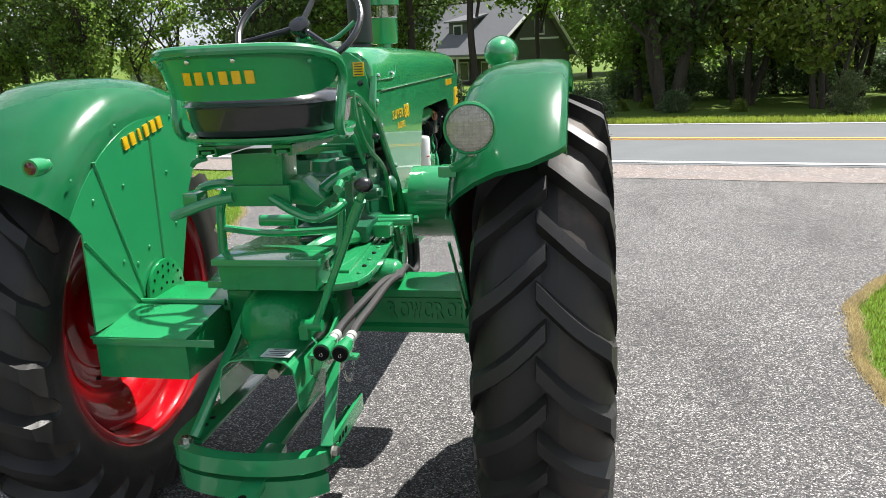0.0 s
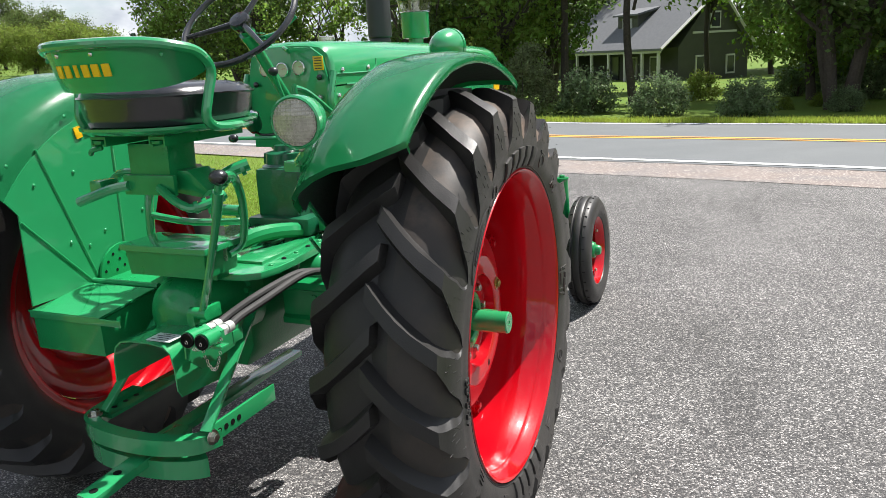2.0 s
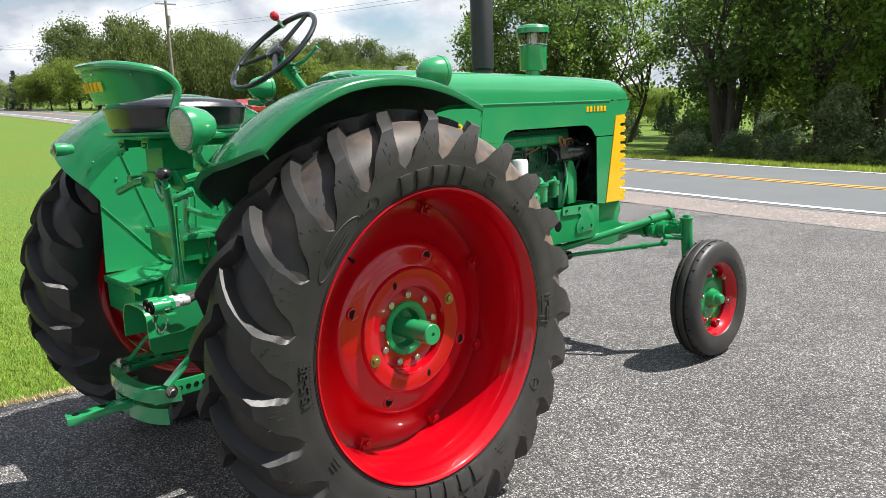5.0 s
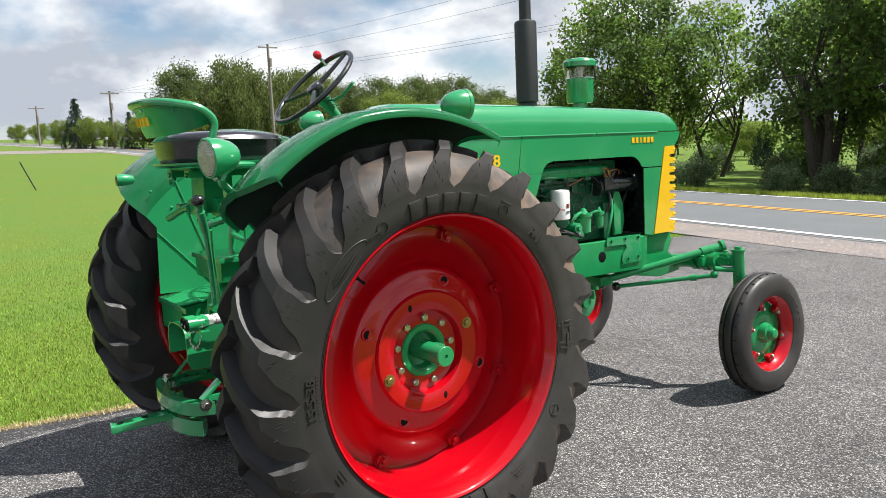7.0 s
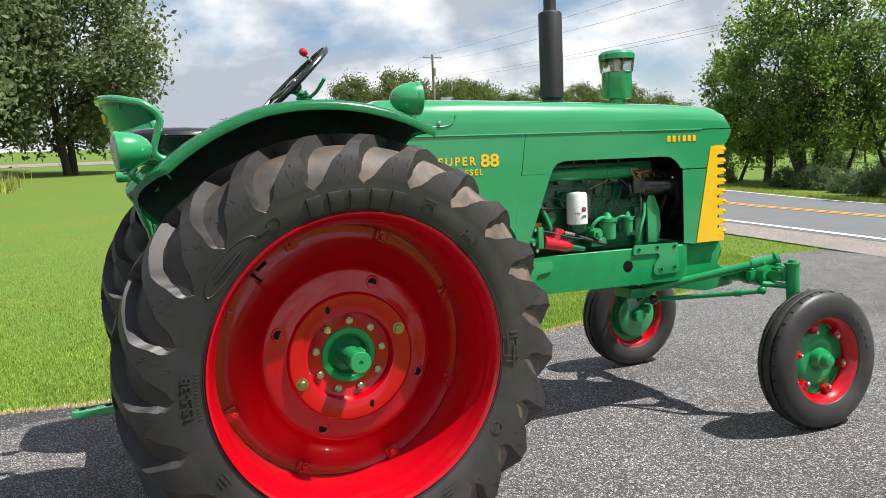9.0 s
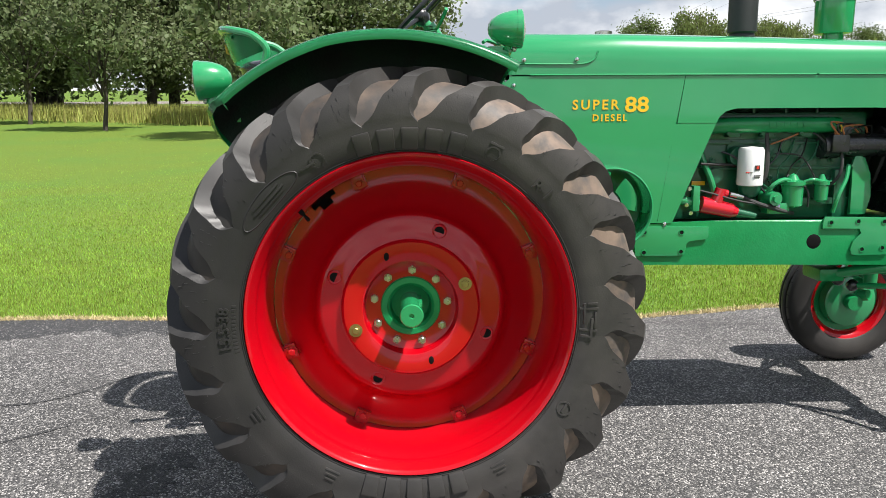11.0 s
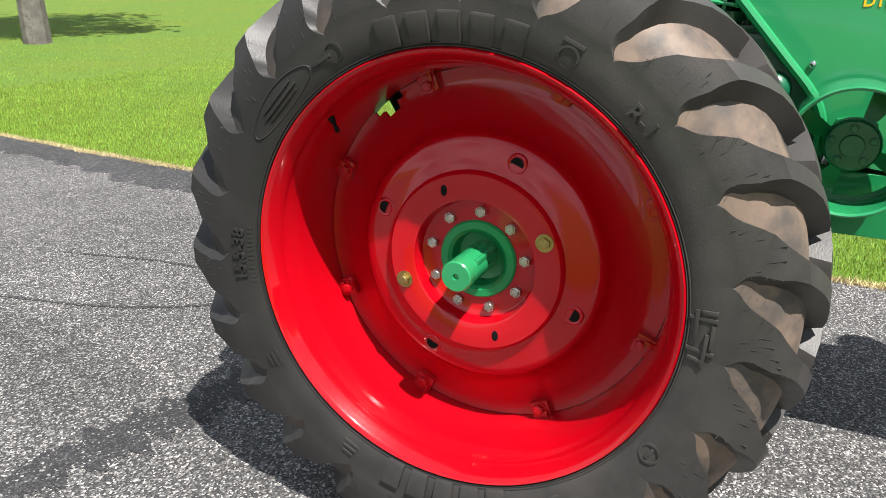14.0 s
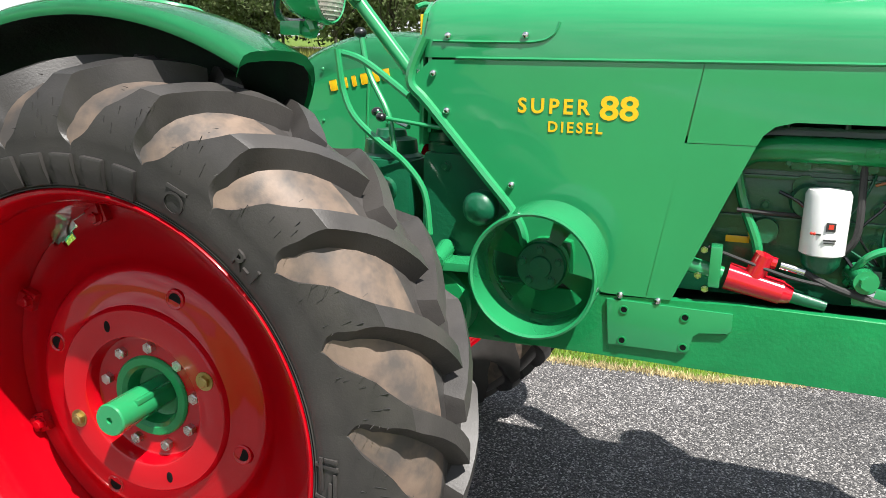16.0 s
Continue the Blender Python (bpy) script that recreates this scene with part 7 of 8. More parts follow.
def make_shrub(seed, w, h, clumps, per, size, material, label):
    rng = np.random.default_rng(seed)
    root = tagged(new("shrub"), label, "shrub")
    centres, radii = [], []
    for _ in range(clumps):
        a, rr, z = rng.uniform(0, 2 * math.pi), math.sqrt(rng.uniform(0, 1)), rng.uniform(0.08, 1)
        k = w * rr * math.sqrt(max(0.1, 1 - (z - 0.3) ** 2 * 1.6))
        centres.append((k * math.cos(a), k * math.sin(a), z * h * (1 - 0.25 * rr)))
        radii.append(0.42 * rng.uniform(0.6, 1.2))
    bm = bmesh.new()
    for k in range(7):
        limb(bm, (0.08 * math.cos(k), 0.08 * math.sin(k), -0.1), centres[k], 0.03, 0.008, rng)
    part("stem", bm, bark, root)
    crown = new("foliage", leaf_mesh("foliage", centres, radii, per, size, material, seed))
    crown.parent = root
    return root


def on_ground(x, y, rz=0.0, s=1.0, sz=None, sink=0.05):
    return Matrix.Translation((x, y, ground_z(x, y) - sink)) @ Matrix.Rotation(rz, 4, "Z") @ Matrix.Diagonal((s, s, sz or s, 1))


def plant(template, places, group):
    """The template stands at the first place, copies at the others."""
    tagged(template, group=group)
    first = True
    for x, y, rz, s in places:
        m = on_ground(x, y, rz, s)
        if first:
            template.matrix_basis = m
            first = False
        else:
            copy_thing(template, m)


maple = make_tree(1, 8.6, 2.7, 1.3, 84, 125, 0.135, leaf_green, 1, 0.2, label="tall leafy maple with a dark trunk", clump_r=0.72)
stemmy = make_tree(2, 8.6, 2.7, 1.7, 76, 115, 0.135, leaf_dark, 4, 0.21, label="tall shady tree with several dark trunks", clump_r=0.72, stem_spread=0.3)
thin = make_tree(3, 8.6, 2.3, 0.8, 68, 105, 0.125, leaf_green, 2, 0.13, label="slender roadside tree with open foliage", clump_r=0.66, stem_spread=0.42)
high = make_tree(14, 10.0, 3.5, 4.4, 80, 110, 0.18, leaf_green, 1, 0.15, label="tall thin-trunked tree with a high crown", clump_r=0.85)
bright = make_tree(15, 8.2, 2.9, 1.3, 74, 110, 0.17, leaf_lime, 3, 0.12, label="sunlit light-green tree across the road", clump_r=0.72, stem_spread=0.4)
wood = make_tree(4, 12.0, 4.6, 1.2, 130, 190, 0.20, leaf_grey, 2, 0.22, label="grey-green tree at the edge of a wood", clump_r=1.2)
young = make_tree(5, 7.0, 2.3, 1.7, 55, 90, 0.17, leaf_grey, 1, 0.13, label="young tree standing on the lawn", clump_r=0.75)
willow = make_tree(6, 12.5, 5.0, 1.6, 110, 210, 0.22, leaf_willow, 1, 0.4, droop=2.2, label="weeping willow with hanging yellow-green foliage", clump_r=1.0)
lime = make_tree(7, 7.5, 3.4, 0.8, 84, 150, 0.17, leaf_lime, 1, 0.15, label="low round yellow-green tree far off", clump_r=0.95)
spruce = make_spruce(8, 9.0, 2.9, "dark pointed spruce tree far off")
shrub = make_shrub(9, 1.15, 2.0, 56, 110, 0.085, leaf_shrub, "dense dark green shrub beside the road")
shrub_light = make_shrub(10, 0.95, 1.8, 44, 90, 0.09, leaf_lime, "light green shrub in the garden")
shrub_grey = make_shrub(11, 1.0, 3.0, 56, 100, 0.085, leaf_grey, "tall silvery-green shrub beside the road")
maple_far = make_tree(13, 11.5, 4.4, 1.4, 110, 170, 0.20, leaf_far, 1, 0.28, label="round leafy tree far off", clump_r=1.2)

plant(stemmy, [(3.3, 20.6, 0.3, 0.92), (-9.6, 22.6, 2.2, 0.95), (-17.6, 23.4, 4.0, 1.0), (11.5, 23.5, 1.0, 1.1), (-6.4, 27.0, 5.2, 1.0), (-8.9, 30.0, 0.9, 1.05)], "shade trees across the road")
plant(maple, [(-6.9, 23.4, 1.3, 0.95), (-20.4, 24.2, 0.8, 0.95), (-11.9, 26.5, 3.6, 0.85), (7.8, 28.0, 2.5, 1.2), (15.5, 27.5, 4.4, 1.3), (24.0, 25.0, 2.1, 1.5), (32.0, 30.0, 0.9, 1.6), (5.2, 30.5, 5.5, 1.0), (2.8, 25.6, 3.1, 0.95), (1.2, 60.0, 1.7, 1.2), (4.2, 52.0, 3.9, 1.15), (7.0, 45.0, 0.3, 1.1), (-1.5, 66.0, 2.9, 1.3)],
      "leafy trees across the road")
plant(thin, [(-15.9, 26.0, 0.2, 0.9), (-19.0, 26.5, 2.9, 0.95), (8.2, 21.5, 5.0, 0.95), (-21.8, 23.8, 0.4, 0.8), (-16.9, 22.6, 3.7, 0.75), (10.6, 21.0, 2.2, 0.85)], "slender roadside trees")
# the four past y = 30 are added, to shade lawn and cover roof
plant(high, [(-2.7, 24.4, 0.4, 1.0), (-5.1, 24.6, 2.0, 1.05), (4.2, 27.5, 4.1, 1.1), (3.6, 36.0, 5.0, 1.0), (-10.5, 42.0, 2.2, 1.05), (-1.2, 36.0, 0.7, 0.95), (-13.5, 33.0, 4.6, 0.9)], "tall trees in front of the house")
plant(bright, [(5.6, 22.0, 0.0, 0.95), (9.6, 24.5, 2.1, 1.0), (7.2, 19.6, 3.9, 0.75), (13.0, 20.5, 1.0, 1.0)], "light-green trees across the road")
plant(wood, [(x, y, r, s) for x, y, r, s in ((-52, -44, 0.3, 1.1), (-50, -33, 1.0, 1.0), (-47, -24, 2.2, 1.1), (-45, -16, 3.1, 1.05), (-47, -9, 4.0, 1.15), (-50, -3, 5.1, 1.1), (-58, -50, 1.6, 1.2), (-60, -38, 2.8, 1.25), (-58, -28, 3.9, 1.2), (-57, -18, 0.1, 1.25),
                                             (-58, -10, 5.5, 1.2), (-64, -58, 1.3, 1.3), (-70, -46, 2.0, 1.4), (-68, -32, 4.7, 1.35), (-82, -70, 0.5, 1.5), (-95, -88, 3.0, 1.5), (-74, -66, 2.4, 1.3), (-12, 66, 3.5, 1.0), (4, 70, 4.4, 1.1), (16, 62, 5.3, 1.1), (28, 54, 0.4, 1.1), (42, 44, 1.9, 1.2))],
      "trees of the woodland edge")
plant(young, [(-24.5, -5.8, 0.2, 1.0), (-29.5, -12.8, 1.4, 0.95), (-35.2, -18.6, 2.6, 1.05), (-44.0, -27.0, 3.9, 1.15), (-57.5, -41.0, 5.0, 1.3), (-34, -9.5, 4.4, 0.9)], "young trees on the lawn")
plant(willow, [(-86.5, 32.5, 0.4, 0.89), (-83.6, 33.9, 2.1, 0.85), (-83.0, 38.3, 3.7, 0.9), (-83.0, 41.5, 5.0, 0.88)], "willows by the road")
plant(maple_far, [(-92.2, 28.5, 0.6, 0.87), (-95.3, 31.8, 1.6, 0.88), (-76.8, 43.8, 3.0, 0.74), (-79.0, 48.1, 4.4, 0.84), (-72.6, 47.0, 5.2, 0.74), (-61.4, 52.2, 0.1, 0.64), (-71.2, 57.5, 2.0, 0.69), (-56.9, 51.2, 1.1, 0.54), (-85.3, 45.0, 2.4, 0.84), (8.5, 36.0, 0.8, 0.55), (13.5, 38.0, 2.8, 0.6), (19.0, 36.0, 4.8, 0.6), (25.0, 38.0, 1.5, 0.65), (32.0, 39.0, 3.3, 0.7), (4.6, 40.0, 5.6, 0.5), (-12.5, 41.0, 0.2, 0.42), (-16.0, 43.0, 2.2, 0.45), (-96.4, 65.4, 4.0, 1.0), (-94.2, 71.9, 5.1, 1.0), (-100.7, 73.2, 0.4, 1.0), (-170, -2, 0.9, 0.6), (-190, -18, 2.9, 0.8)], "far leafy trees")
plant(lime, [(-68.1, 42.9, 0.2, 0.86), (-64.8, 44.3, 1.2, 0.79), (-61.4, 45.6, 2.2, 0.79), (-57.9, 46.9, 3.5, 0.76), (-54.6, 47.8, 4.4, 0.81), (-48.6, 45.6, 0.9, 0.7), (-95.4, 15.3, 3.0, 0.54), (-90.9, 17.4, 4.1, 0.58), (-85.8, 21.6, 5.0, 0.59), (-85.3, 23.5, 1.7, 0.76), (-82.9, 24.6, 2.2, 0.88), (-92.4, 20.1, 2.7, 0.52), (-135.3, 18.7, 1.9, 0.55), (-145.7, 16.8, 0.8, 0.53), (-30.4, 50.5, 3.3, 0.42), (-29.0, 46.7, 2.0, 0.45), (-31.4, 54.7, 4.0, 0.38), (-25.5, 44.0, 5.5, 0.4), (-36.0, 50.0, 0.5, 0.6), (-33.0, 38.0, 1.0, 0.5), (-40.0, 42.0, 3.0, 0.55), (10.5, 32.0, 0.7, 0.6), (17.0, 32.0, 3.7, 0.6), (-13.6, 35.0, 4.9, 0.5)], "low light-green trees")
plant(spruce, [(-93.1, 16.3, 0.2, 0.64), (-88.1, 20.9, 1.1, 0.73), (-104.1, 22.5, 2.0, 0.67), (-31.5, 31.7, 3.2, 0.57), (-17.6, 32.6, 4.0, 0.34), (-21.1, 37.5, 0.6, 0.33), (-29.5, 30.0, 2.2, 0.5)], "dark spruces")
plant(shrub, [(-3.3, 20.2, 0.1, 0.72), (-1.1, 19.2, 1.5, 0.86), (1.1, 18.6, 2.7, 0.74), (3.4, 19.6, 0.9, 0.5), (-8.8, 19.0, 0.6, 0.62), (-7.7, 19.6, 2.2, 0.66), (-6.3, 19.1, 3.3, 0.6), (-13.0, 20.8, 1.0, 0.75), (-14.4, 21.4, 3.1, 0.6), (-16.0, 21.8, 4.6, 0.7), (-17.6, 22.1, 2.0, 0.6), (9.5, 17.8, 3.0, 0.5), (13.0, 17.5, 1.2, 0.8), (4.4, 25.5, 0.4, 1.0), (6.4, 26.5, 2.4, 1.1), (8.8, 27.0, 4.4, 1.2), (11.5, 27.5, 1.4, 1.2), (3.4, 31.0, 3.4, 1.3), (-13.4, 29.0, 0.9, 1.0), (-15.5, 31.5, 2.9, 1.2), (-11.5, 31.0, 4.9, 1.1), (-18.5, 29.5, 5.9, 1.0), (-10.0, 36.0, 2.2, 1.5), (-21.5, 29.0, 1.9, 1.1), (-8.6, 30.0, 3.8, 0.8), (4.6, 32.5, 0.6, 1.5), (7.5, 33.5, 2.6, 1.7), (10.5, 34.5, 4.6, 1.7), (13.5, 32.0, 1.6, 1.5), (17.0, 34.0, 3.6, 1.8), (2.4, 28.0, 5.6, 0.9), (20.5, 30.0, 0.2, 1.6)], "dark shrubs along the road")
plant(shrub_grey, [(-5.0, 19.9, 0.4, 0.78), (7.2, 17.4, 2.0, 0.5), (-10.6, 21.5, 1.0, 0.5)], "silvery shrubs along the road")
plant(shrub_light, [(-0.6, 26.4, 0.7, 0.62), (2.9, 22.0, 1.9, 0.4), (5.0, 19.2, 3.1, 0.36), (2.0, 20.8, 4.2, 0.36), (-21.0, 22.6, 5.0, 0.6), (9.0, 19.2, 0.2, 0.5)], "light shrubs in the garden")
# the old tree whose foot shows on the lawn
old = make_tree(12, 15.0, 3.4, 6.5, 60, 80, 0.3, leaf_green, 1, 0.27, label="old tree with a pale mottled trunk on the lawn", clump_r=1.4)
old.matrix_basis = on_ground(-9.0, -14.7)
next(c for c in old.children if c.name.startswith("trunk")).data.materials[0] = pale_bark


# grass ------------------------------------------------------------------------------
def grass(name, pts, h0, h1, w, material, label, seed, lean=0.35):
    rng = np.random.default_rng(seed)
    p = np.asarray(pts, float)
    n = len(p)
    a = rng.uniform(0, 2 * math.pi, n)
    h = rng.uniform(h0, h1, n)
    side = np.stack([np.cos(a), np.sin(a), 0 * a], 1) * (w * rng.uniform(0.7, 1.3, n))[:, None]
    b = rng.uniform(0, 2 * math.pi, n)
    tip = p + np.stack([np.cos(b) * h * lean * rng.uniform(0.2, 1.4, n), np.sin(b) * h * lean * rng.uniform(0.2, 1.4, n), h], 1)
    v = np.stack([p - side, p + side, tip], 1).reshape(-1, 3)
    me = bpy.data.meshes.new(name)
    me.from_pydata(v.tolist(), [], np.arange(3 * n).reshape(-1, 3).tolist())
    me.materials.append(material)
    return tagged(new(name, me), label, "grass", kind="stuff")


rng = np.random.default_rng(21)
pts = []
while len(pts) < 400000:
    if rng.uniform() < 0.72:
        y, d = rng.uniform(-9, 7), rng.exponential(3.0)
    else:
        y, d = rng.uniform(-26, -9) if rng.uniform() < 0.8 else rng.uniform(7, 10), rng.exponential(6.0)
    x = drive_left(y) - 0.01 - d
    if x > -30:
        pts.append((x, y, ground_z(x, y) - 0.012))
grass("lawn_grass", pts, 0.014, 0.036, 0.0036, blade, "short mown lawn grass beside the driveway", 22)
pts = []
while len(pts) < 40000:
    y = rng.uniform(-1.2, 3.8)
    x = drive_right(y) + 0.01 + rng.exponential(0.8)
    if x < drive_right(y):
        continue
    pts.append((x, y, ground_z(x, y) - 0.012))
grass("island_grass", pts, 0.014, 0.036, 0.0036, blade, "lawn grass at the bend of the driveway", 23)
pts = []
for _ in range(34000):
    if rng.uniform() < 0.68:
        y = rng.uniform(-9, 6.5)
        x = drive_left(y) + rng.normal(-0.008, 0.022)
    else:
        y = rng.uniform(0.3, 3.8)
        x = drive_right(y) + rng.normal(0.005, 0.024)
    pts.append((x, y, 0.0))
grass("edge_grass", pts, 0.012, 0.035, 0.004, blade_straw, "pale dry grass along the driveway's edge", 24, 0.8)
pts = []
far = road_at(6.75)
for _ in range(42000):
    k = rng.integers(4, 40)
    t = rng.uniform()
    x, y = far[k][0] * (1 - t) + far[k + 1][0] * t, far[k][1] * (1 - t) + far[k + 1][1] * t
    y += abs(rng.normal(0, 0.45)) + 0.05
    pts.append((x, y, ground_z(x, y)))
grass("verge_grass", pts, 0.04, 0.15, 0.011, blade_verge, "unmown yellow-green verge along the road", 25)
pts = []
for _ in range(36000):
    t = rng.uniform(0.12, 1.0)
    bx, by = -27 + (-64 + 27) * t, 3 + (-58 - 3) * t
    x, y = bx - abs(rng.normal(0, 3.5)), by - abs(rng.normal(0, 2))
    pts.append((x, y, ground_z(x, y) - 0.02))
grass("meadow_grass", pts, 0.4, 0.95, 0.03, blade_dry, "tall unmown meadow grass behind the lawn", 26, 0.25)
# dark stains and sealed cracks on the driveway
sealer = stony("dark_sealer", [(0.0, (0.022, 0.022, 0.024)), (0.55, (0.040, 0.040, 0.042)), (0.82, (0.085, 0.083, 0.082)), (0.955, (0.30, 0.29, 0.275))], streak=0.8)
for k, (pa, w) in enumerate((([(1.9, -1.32), (1.41, -1.22), (1.06, -1.16), (0.75, -1.06), (0.35, -0.95)], 0.125), ([(-0.05, -2.9), (-0.20, -2.3), (-0.24, -1.88), (-0.42, -1.66), (-0.64, -1.5)], 0.013),
                            ([(0.55, -2.9), (0.40, -2.2), (0.24, -1.82), (0.05, -1.56)], 0.013))):
    q = smooth_path([(x, y, 0) for x, y in pa], 40)
    rows = []
    for i, p in enumerate(q):
        d = (q[min(i + 1, len(q) - 1)] - q[max(i - 1, 0)]).normalized()
        end = min(1, i / 15 + 0.1, (len(q) - 1 - i) / 15 + 0.1)
        wl, wr = [w * end * (0.75 + 0.8 * noise.noise((i * 0.16, k * 5.1, s)) + 0.45 * noise.noise((i * 0.9, k * 3.7, s))) for s in (0.0, 7.7)]
        rows.append(((p.x - d.y * wl, p.y + d.x * wl), (p.x + d.y * wr, p.y - d.x * wr)))
    ribbon("sealed_crack_%d" % (k + 1), rows, 0.0065, sealer, "dark sealed streak on the asphalt", "asphalt patch", 2)
# the sealed edge along the lawn
rows = []
for i in range(260):
    y = -7.5 + 7.0 * i / 259
    wide = (0.42 + 0.30 * noise.noise((y * 1.1, 2.2, 0)) + 0.16 * noise.noise((y * 5.0, 5.2, 0)) + 0.07 * noise.noise((y * 21.0, 8.2, 0))) * min(1.0, (259 - i) / 60 + 0.02)
    rows.append(((drive_left(y) + 0.01, y), (drive_left(y) + 0.02 + max(wide, 0.03), y)))
ribbon("sealed_edge", rows, 0.0058, sealer, "dark sealed edge of the asphalt along the lawn", "asphalt patch", 3)


# ---- house across the road ----
def house():
    root = tagged(new("house"), "dark grey-green house with steep grey roof and white trim", "house")
    C1, u, v = Vector((-4.5, 52.4)), Vector((0.65, 0.76)), Vector((-0.76, 0.65))
    base, eave, L, W = -1.5, 1.15, 12.7, 6.4

    def P(a, b, z):
        q = C1 + u * a + v * b
        return Vector((q.x, q.y, z))
    m = Matrix(((u.x, v.x, 0, C1.x), (u.y, v.y, 0, C1.y), (0, 0, 1, 0), (0, 0, 0, 1)))   # a, b, z to world
    ridge = eave + 3.6
    bm = bmesh.new()
    prism(bm, [(0, base), (W, base), (W, eave), (W / 2, ridge), (0, eave)], "Y", 0, L)
    part("wall", onto(bm, m), siding, root, "dark grey-green siding")
    bm = bmesh.new()
    prism(bm, [(-1.9, eave - 0.15), (-1.9, eave), (W / 2, ridge + 0.22), (W + 0.4, eave - 0.2), (W + 0.4, eave - 0.4), (W / 2, ridge + 0.05)], "Y", -0.45, L + 0.4)
    rf = part("roof", onto(bm, m), roof_grey, root, "steep grey shingle roof")
    tr_ = bmesh.new()
    for b_ in (-0.46,):
        for (a0, z0), (a1, z1) in (((-1.9, eave - 0.06), (W / 2, ridge + 0.14)), ((W + 0.4, eave - 0.3), (W / 2, ridge + 0.14))):
            cyl(tr_, (a0, b_, z0), (a1, b_, z1), 0.12, seg=4)
    box(tr_, (W / 2, -0.03, eave + 0.9), (W * 0.62, 0.06, 0.14))
    part("trim", onto(tr_, m), trim_white, root, "white trim boards")
    # dormer
    bm = bmesh.new()
    prism(bm, [(0.1, eave + 0.7), (2.6, eave + 2.9), (0.1, eave + 2.35)], "Y", 4.2, 6.4)
    dm = part("dormer", onto(bm, m), siding, root)
    bm = bmesh.new()
    prism(bm, [(-0.15, eave + 2.3), (-0.15, eave + 2.42), (2.9, eave + 3.1), (2.9, eave + 2.95)], "Y", 3.9, 6.7)
    part("dormer_roof", onto(bm, m), roof_grey, dm)

    def window(a, b, z, w, h, face):
        """face 0: on the gable, 1: on the front"""
        f, g = bmesh.new(), bmesh.new()
        if face == 0:
            box(f, (a, -0.04, z), (w + 0.22, 0.1, h + 0.22))
            box(g, (a, -0.1, z), (w, 0.02, h))
        else:
            box(f, (a - 0.04, b, z), (0.1, w + 0.22, h + 0.22))
            box(g, (a - 0.1, b, z), (0.02, w, h))
        o = part("window", onto(f, m), trim_white, root, "white framed window")
        part("pane", onto(g, m), dark_glass, o)
    window(1.9, 0, -0.15, 0.6, 1.2, 0)
    window(4.7, 0, -0.15, 0.6, 1.1, 0)
    window(3.2, 0, eave + 1.7, 0.7, 0.9, 0)
    window(0.1, 5.3, eave + 1.55, 0.75, 0.95, 1)
    for b_ in (2.2, 4.6, 10.8):
        window(0, b_, -0.1, 1.3 if b_ > 9 else 0.8, 1.2, 1)
    d = bmesh.new()
    box(d, (-0.05, 6.6, -0.4), (0.08, 1.0, 2.05))
    part("door", onto(d, m), dark_glass, root, "dark front door")
    for b_ in (0.0, 1.6, 3.4, 5.2, 7.2, 9.0):
        p_ = bmesh.new()
        box(p_, (-1.7, b_, (base + eave - 0.15) / 2), (0.16, 0.16, eave - base - 0.15))
        part("porch_post", onto(p_, m), trim_white, root, "white porch post")
    r_ = bmesh.new()
    box(r_, (-1.7, 4.5, eave - 0.2), (0.14, 9.4, 0.2))
    part("porch_beam", onto(r_, m), trim_white, root)
    r_ = bmesh.new()
    box(r_, (-1.0, 4.5, base + 0.15), (1.9, 9.6, 0.3))
    part("porch_floor", onto(r_, m), siding, root)
    w_ = bmesh.new()
    prism(w_, [(-2.2, base), (1.0, base), (1.0, eave), (-0.6, eave + 1.5), (-2.2, eave)], "Y", 9.7, 12.9)
    wg = part("front_wing", onto(w_, m), siding, root)
    w_ = bmesh.new()
    prism(w_, [(-2.5, eave - 0.2), (-0.6, eave + 1.75), (1.2, eave - 0.1), (1.2, eave - 0.2), (-0.6, eave + 1.6)], "Y", 9.5, 13.1)
    part("wing_roof", onto(w_, m), roof_grey, wg)
    f, g = bmesh.new(), bmesh.new()
    box(f, (-2.22, 11.3, -0.2), (0.1, 2.2, 1.6))
    box(g, (-2.28, 11.3, -0.2), (0.03, 1.9, 1.35))
    o = part("window", onto(f, m), trim_white, root, "white framed window")
    part("pane", onto(g, m), dark_glass, o)
    return root


house()


# ---- poles, wires, cars, far buildings ----
def pole(x, y, h, r, arms, label):
    z = ground_z(x, y)
    root = tagged(new("utility_pole"), label, "utility pole", "poles along the road")
    part("post", cyl(bmesh.new(), (x, y, z - 0.2), (x, y, z + h), r, r * 0.7, 10), pole_wood, root)
    for k in range(arms):
        b_ = bmesh.new()
        box(b_, (x, y, z + h - 0.3 - 0.5 * k), (0.15, 2.0, 0.12))
        part("crossarm", b_, pole_wood, root)
    part("transformer", cyl(bmesh.new(), (x + 0.3, y, z + h - 2.2), (x + 0.3, y, z + h - 1.4), 0.2, seg=12), pole_wood, root)
    return root


P1 = (-70.0, 30.3)
pole(*P1, 10.5, 0.17, 1, "weathered wooden utility pole with a crossarm")
pole(-92.0, 20.0, 6.6, 0.16, 1, "distant wooden utility pole")
pole(-118.0, 16.0, 5.5, 0.16, 1, "distant wooden utility pole")
pole(14.0, 21.5, 8.8, 0.16, 1, "wooden utility pole among the trees")
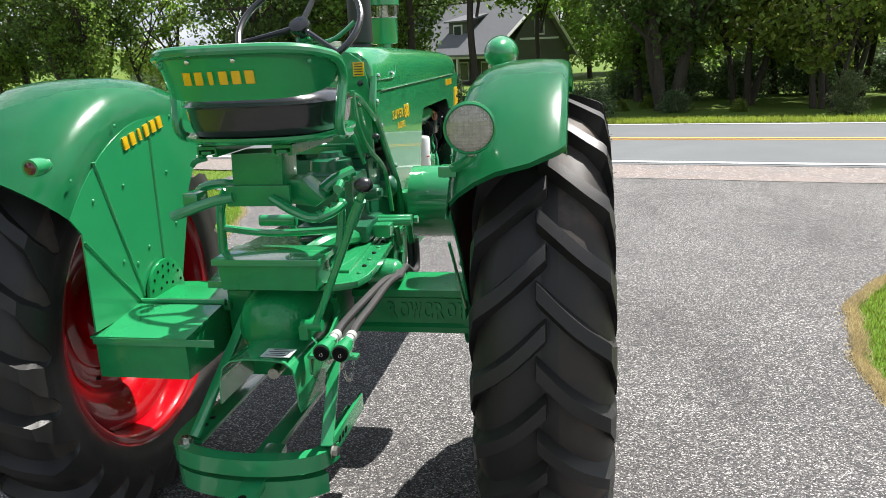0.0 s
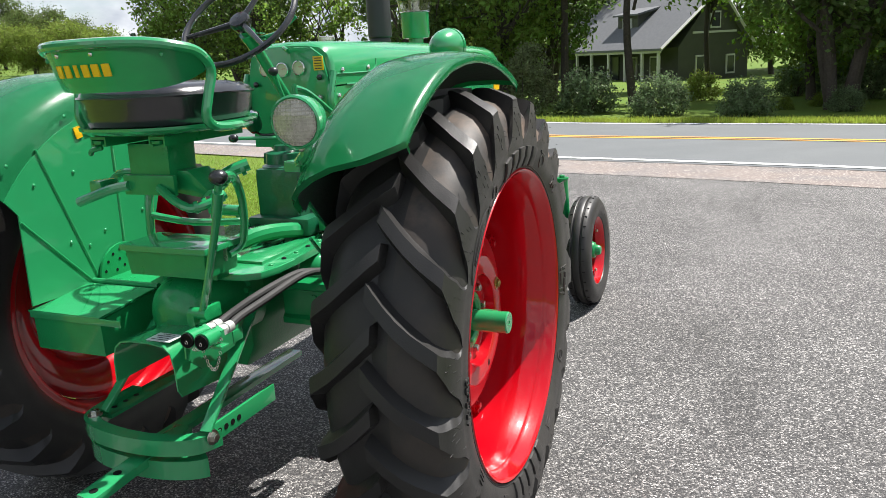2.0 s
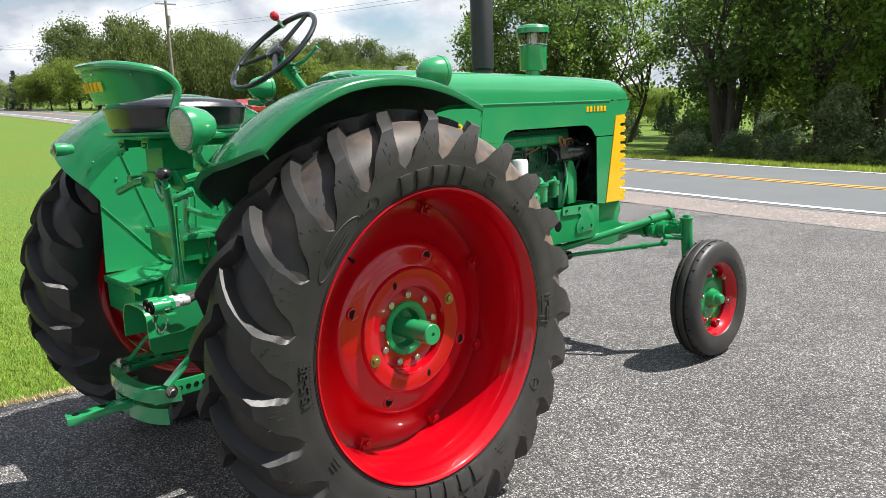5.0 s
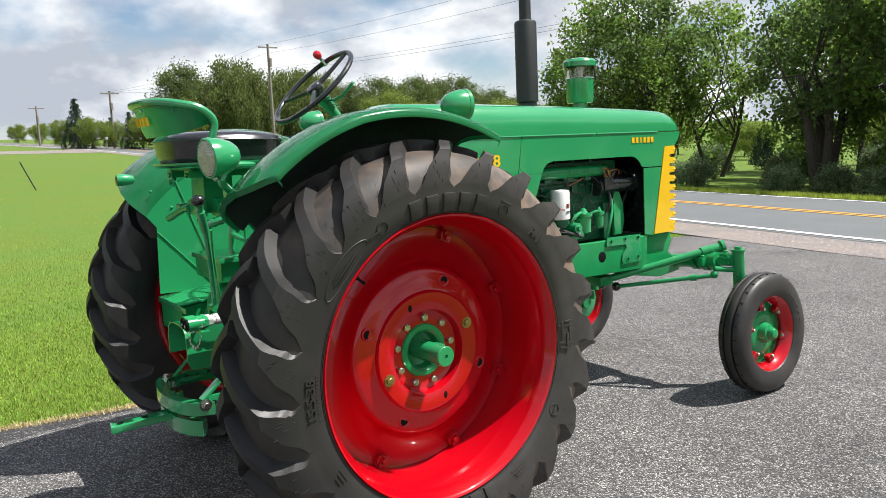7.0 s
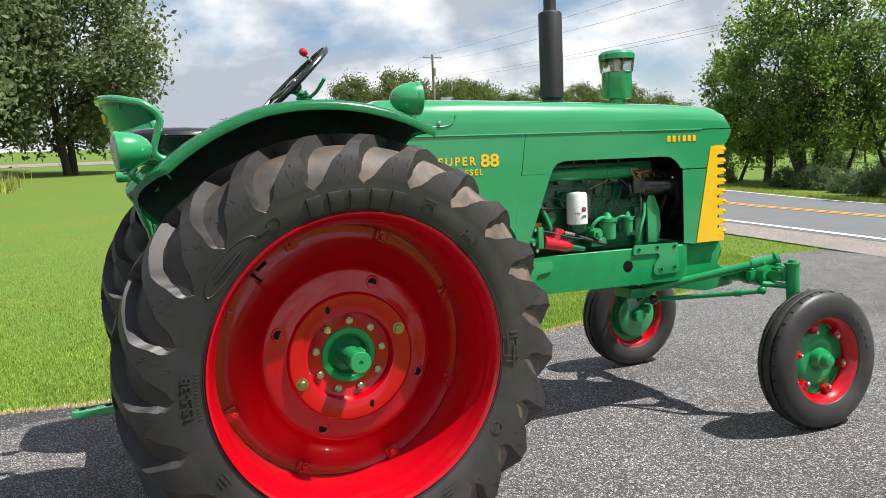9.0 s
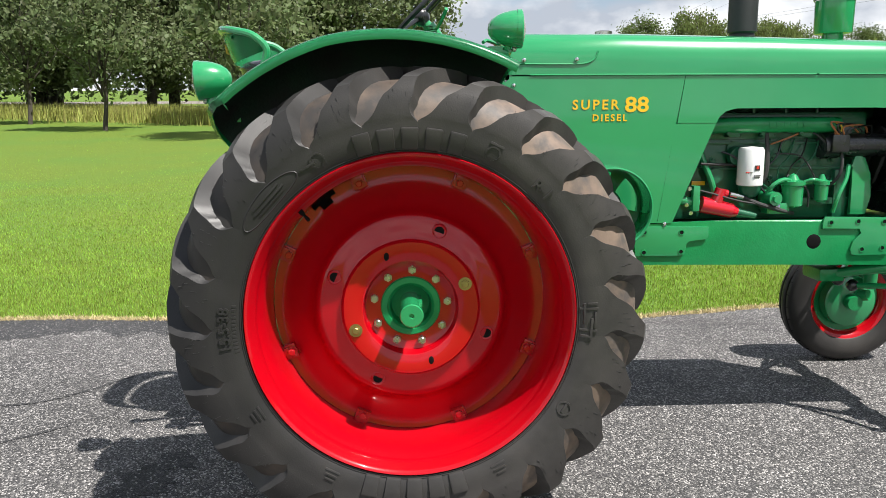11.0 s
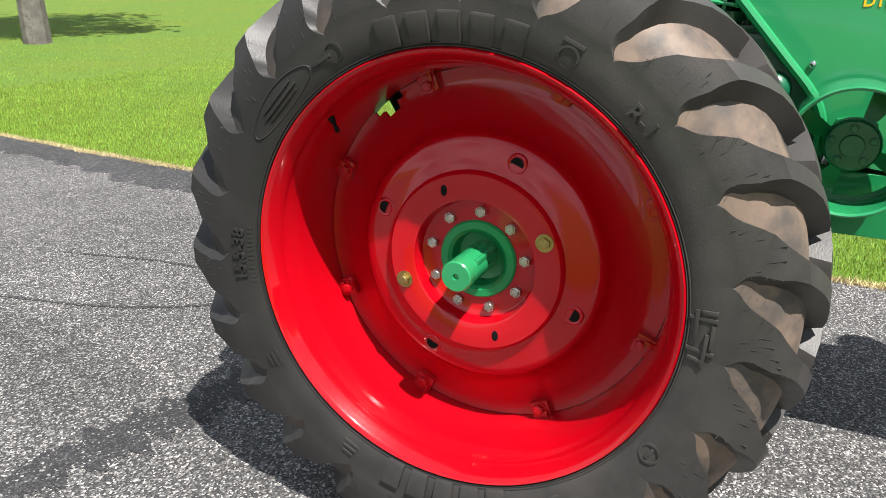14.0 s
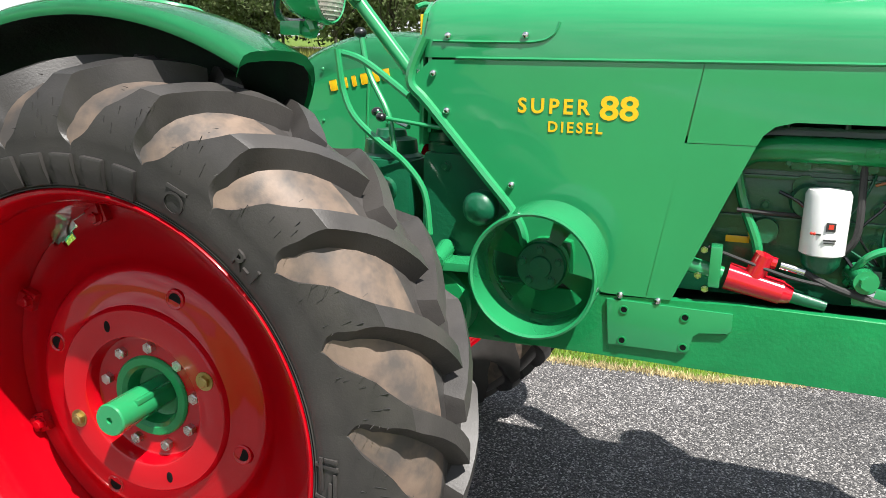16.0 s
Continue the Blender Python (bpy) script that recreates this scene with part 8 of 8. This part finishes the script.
for k, dz in enumerate((10.3, 9.6, 8.2, 7.9)):
    b_ = bmesh.new()
    ends = [(-92.0, 20.0, ground_z(-92, 20) + min(dz, 6.4)), (P1[0], P1[1], ground_z(*P1) + dz), (14.0, 21.5, ground_z(14, 21.5) + dz - 1.8)]
    pts = []
    for a, c in zip(ends, ends[1:]):
        for i in range(12):
            t = i / 12
            p = Vector(a).lerp(Vector(c), t)
            p.z -= 4 * t * (1 - t) * 0.7
            p.y += 0.7 * (k - 1.5) * (k < 3)
            pts.append(p)
    tube(b_, pts, 0.008, 4, 1)
    wire = tagged(new("power_line", mesh_from(b_, "power_line", black_metal)), "thin dark overhead power line", "power line", "overhead lines")


def car(x, y, rz, paint, label):
    root = tagged(new("car"), label, "car", "cars parked far off")
    m = on_ground(x, y, rz, 1.0, sink=0.0)
    b_ = bmesh.new()
    prism(b_, [(-2.2, 0.35), (2.2, 0.35), (2.25, 0.7), (2.0, 0.88), (1.1, 0.95), (0.5, 1.42), (-1.2, 1.45), (-1.9, 0.98), (-2.25, 0.9)], "Y", -0.85, 0.85, 0.05)
    body = part("body", onto(b_, m), paint, root)
    g = bmesh.new()
    prism(g, [(0.95, 0.98), (0.45, 1.36), (-1.15, 1.38), (-1.7, 1.0)], "Y", -0.87, 0.87)
    part("window", onto(g, m), dark_glass, body)
    for wx in (-1.4, 1.4):
        for wy in (-0.8, 0.8):
            part("wheel", onto(cyl(bmesh.new(), (wx, wy - 0.1, 0.32), (wx, wy + 0.1, 0.32), 0.32, seg=18), m), rubber, root)
    return root


blue = mat("blue_car_paint", (0.02, 0.06, 0.3), 0.25, 0, 0.9, 5, coat=0.6)
wine = mat("dark_red_car_paint", (0.3, 0.015, 0.02), 0.25, 0, 0.9, 5, coat=0.6)
grey_car = mat("dark_grey_car_paint", (0.03, 0.035, 0.04), 0.25, 0, 0.9, 5, coat=0.6)
car(-77.5, 37.0, 0.5, blue, "blue car parked by the far houses")
car(-74.0, 42.5, 0.9, grey_car, "dark car parked by the far houses")
car(-58.5, 31.0, 0.3, wine, "dark red car parked beside the road")
gb = tagged(new("garage"), "low pale garage with a grey roof, far off", "garage")
m = on_ground(-77, 50.0, 0.6, 1.0)
part("wall", onto(prism(bmesh.new(), [(-4, 0), (4, 0), (4, 2.5), (0, 4.2), (-4, 2.5)], "Y", -3.5, 3.5), m), trim_white, gb)
part("roof", onto(prism(bmesh.new(), [(-4.5, 2.3), (-4.5, 2.5), (0, 4.5), (4.5, 2.5), (4.5, 2.3), (0, 4.25)], "Y", -3.9, 3.9), m), roof_grey, gb)
part("door", onto(box(bmesh.new(), (-4.03, 0, 1.1), (0.06, 2.6, 2.1)), m), roof_grey, gb)
# a marker stake on the lawn and a letter box
st = tagged(new("marker_stake"), "thin leaning metal stake in the lawn", "stake")
b_ = cyl(bmesh.new(), (-25.7, 2.4, ground_z(-25.7, 2.4) - 0.1), (-25.9, 2.0, ground_z(-25.7, 2.4) + 0.95), 0.022, seg=8)
part("rod", b_, black_metal, st)
lbx = tagged(new("letter_box"), "small pale letter box on a post by the road", "letter box")
m = on_ground(-88.5, 18.4)
part("post", onto(cyl(bmesh.new(), (0, 0, 0), (0, 0, 1.1), 0.06, seg=8), m), pole_wood, lbx)
part("box", onto(box(bmesh.new(), (0, 0, 1.25), (0.5, 0.25, 0.28), 0.06), m), trim_white, lbx)
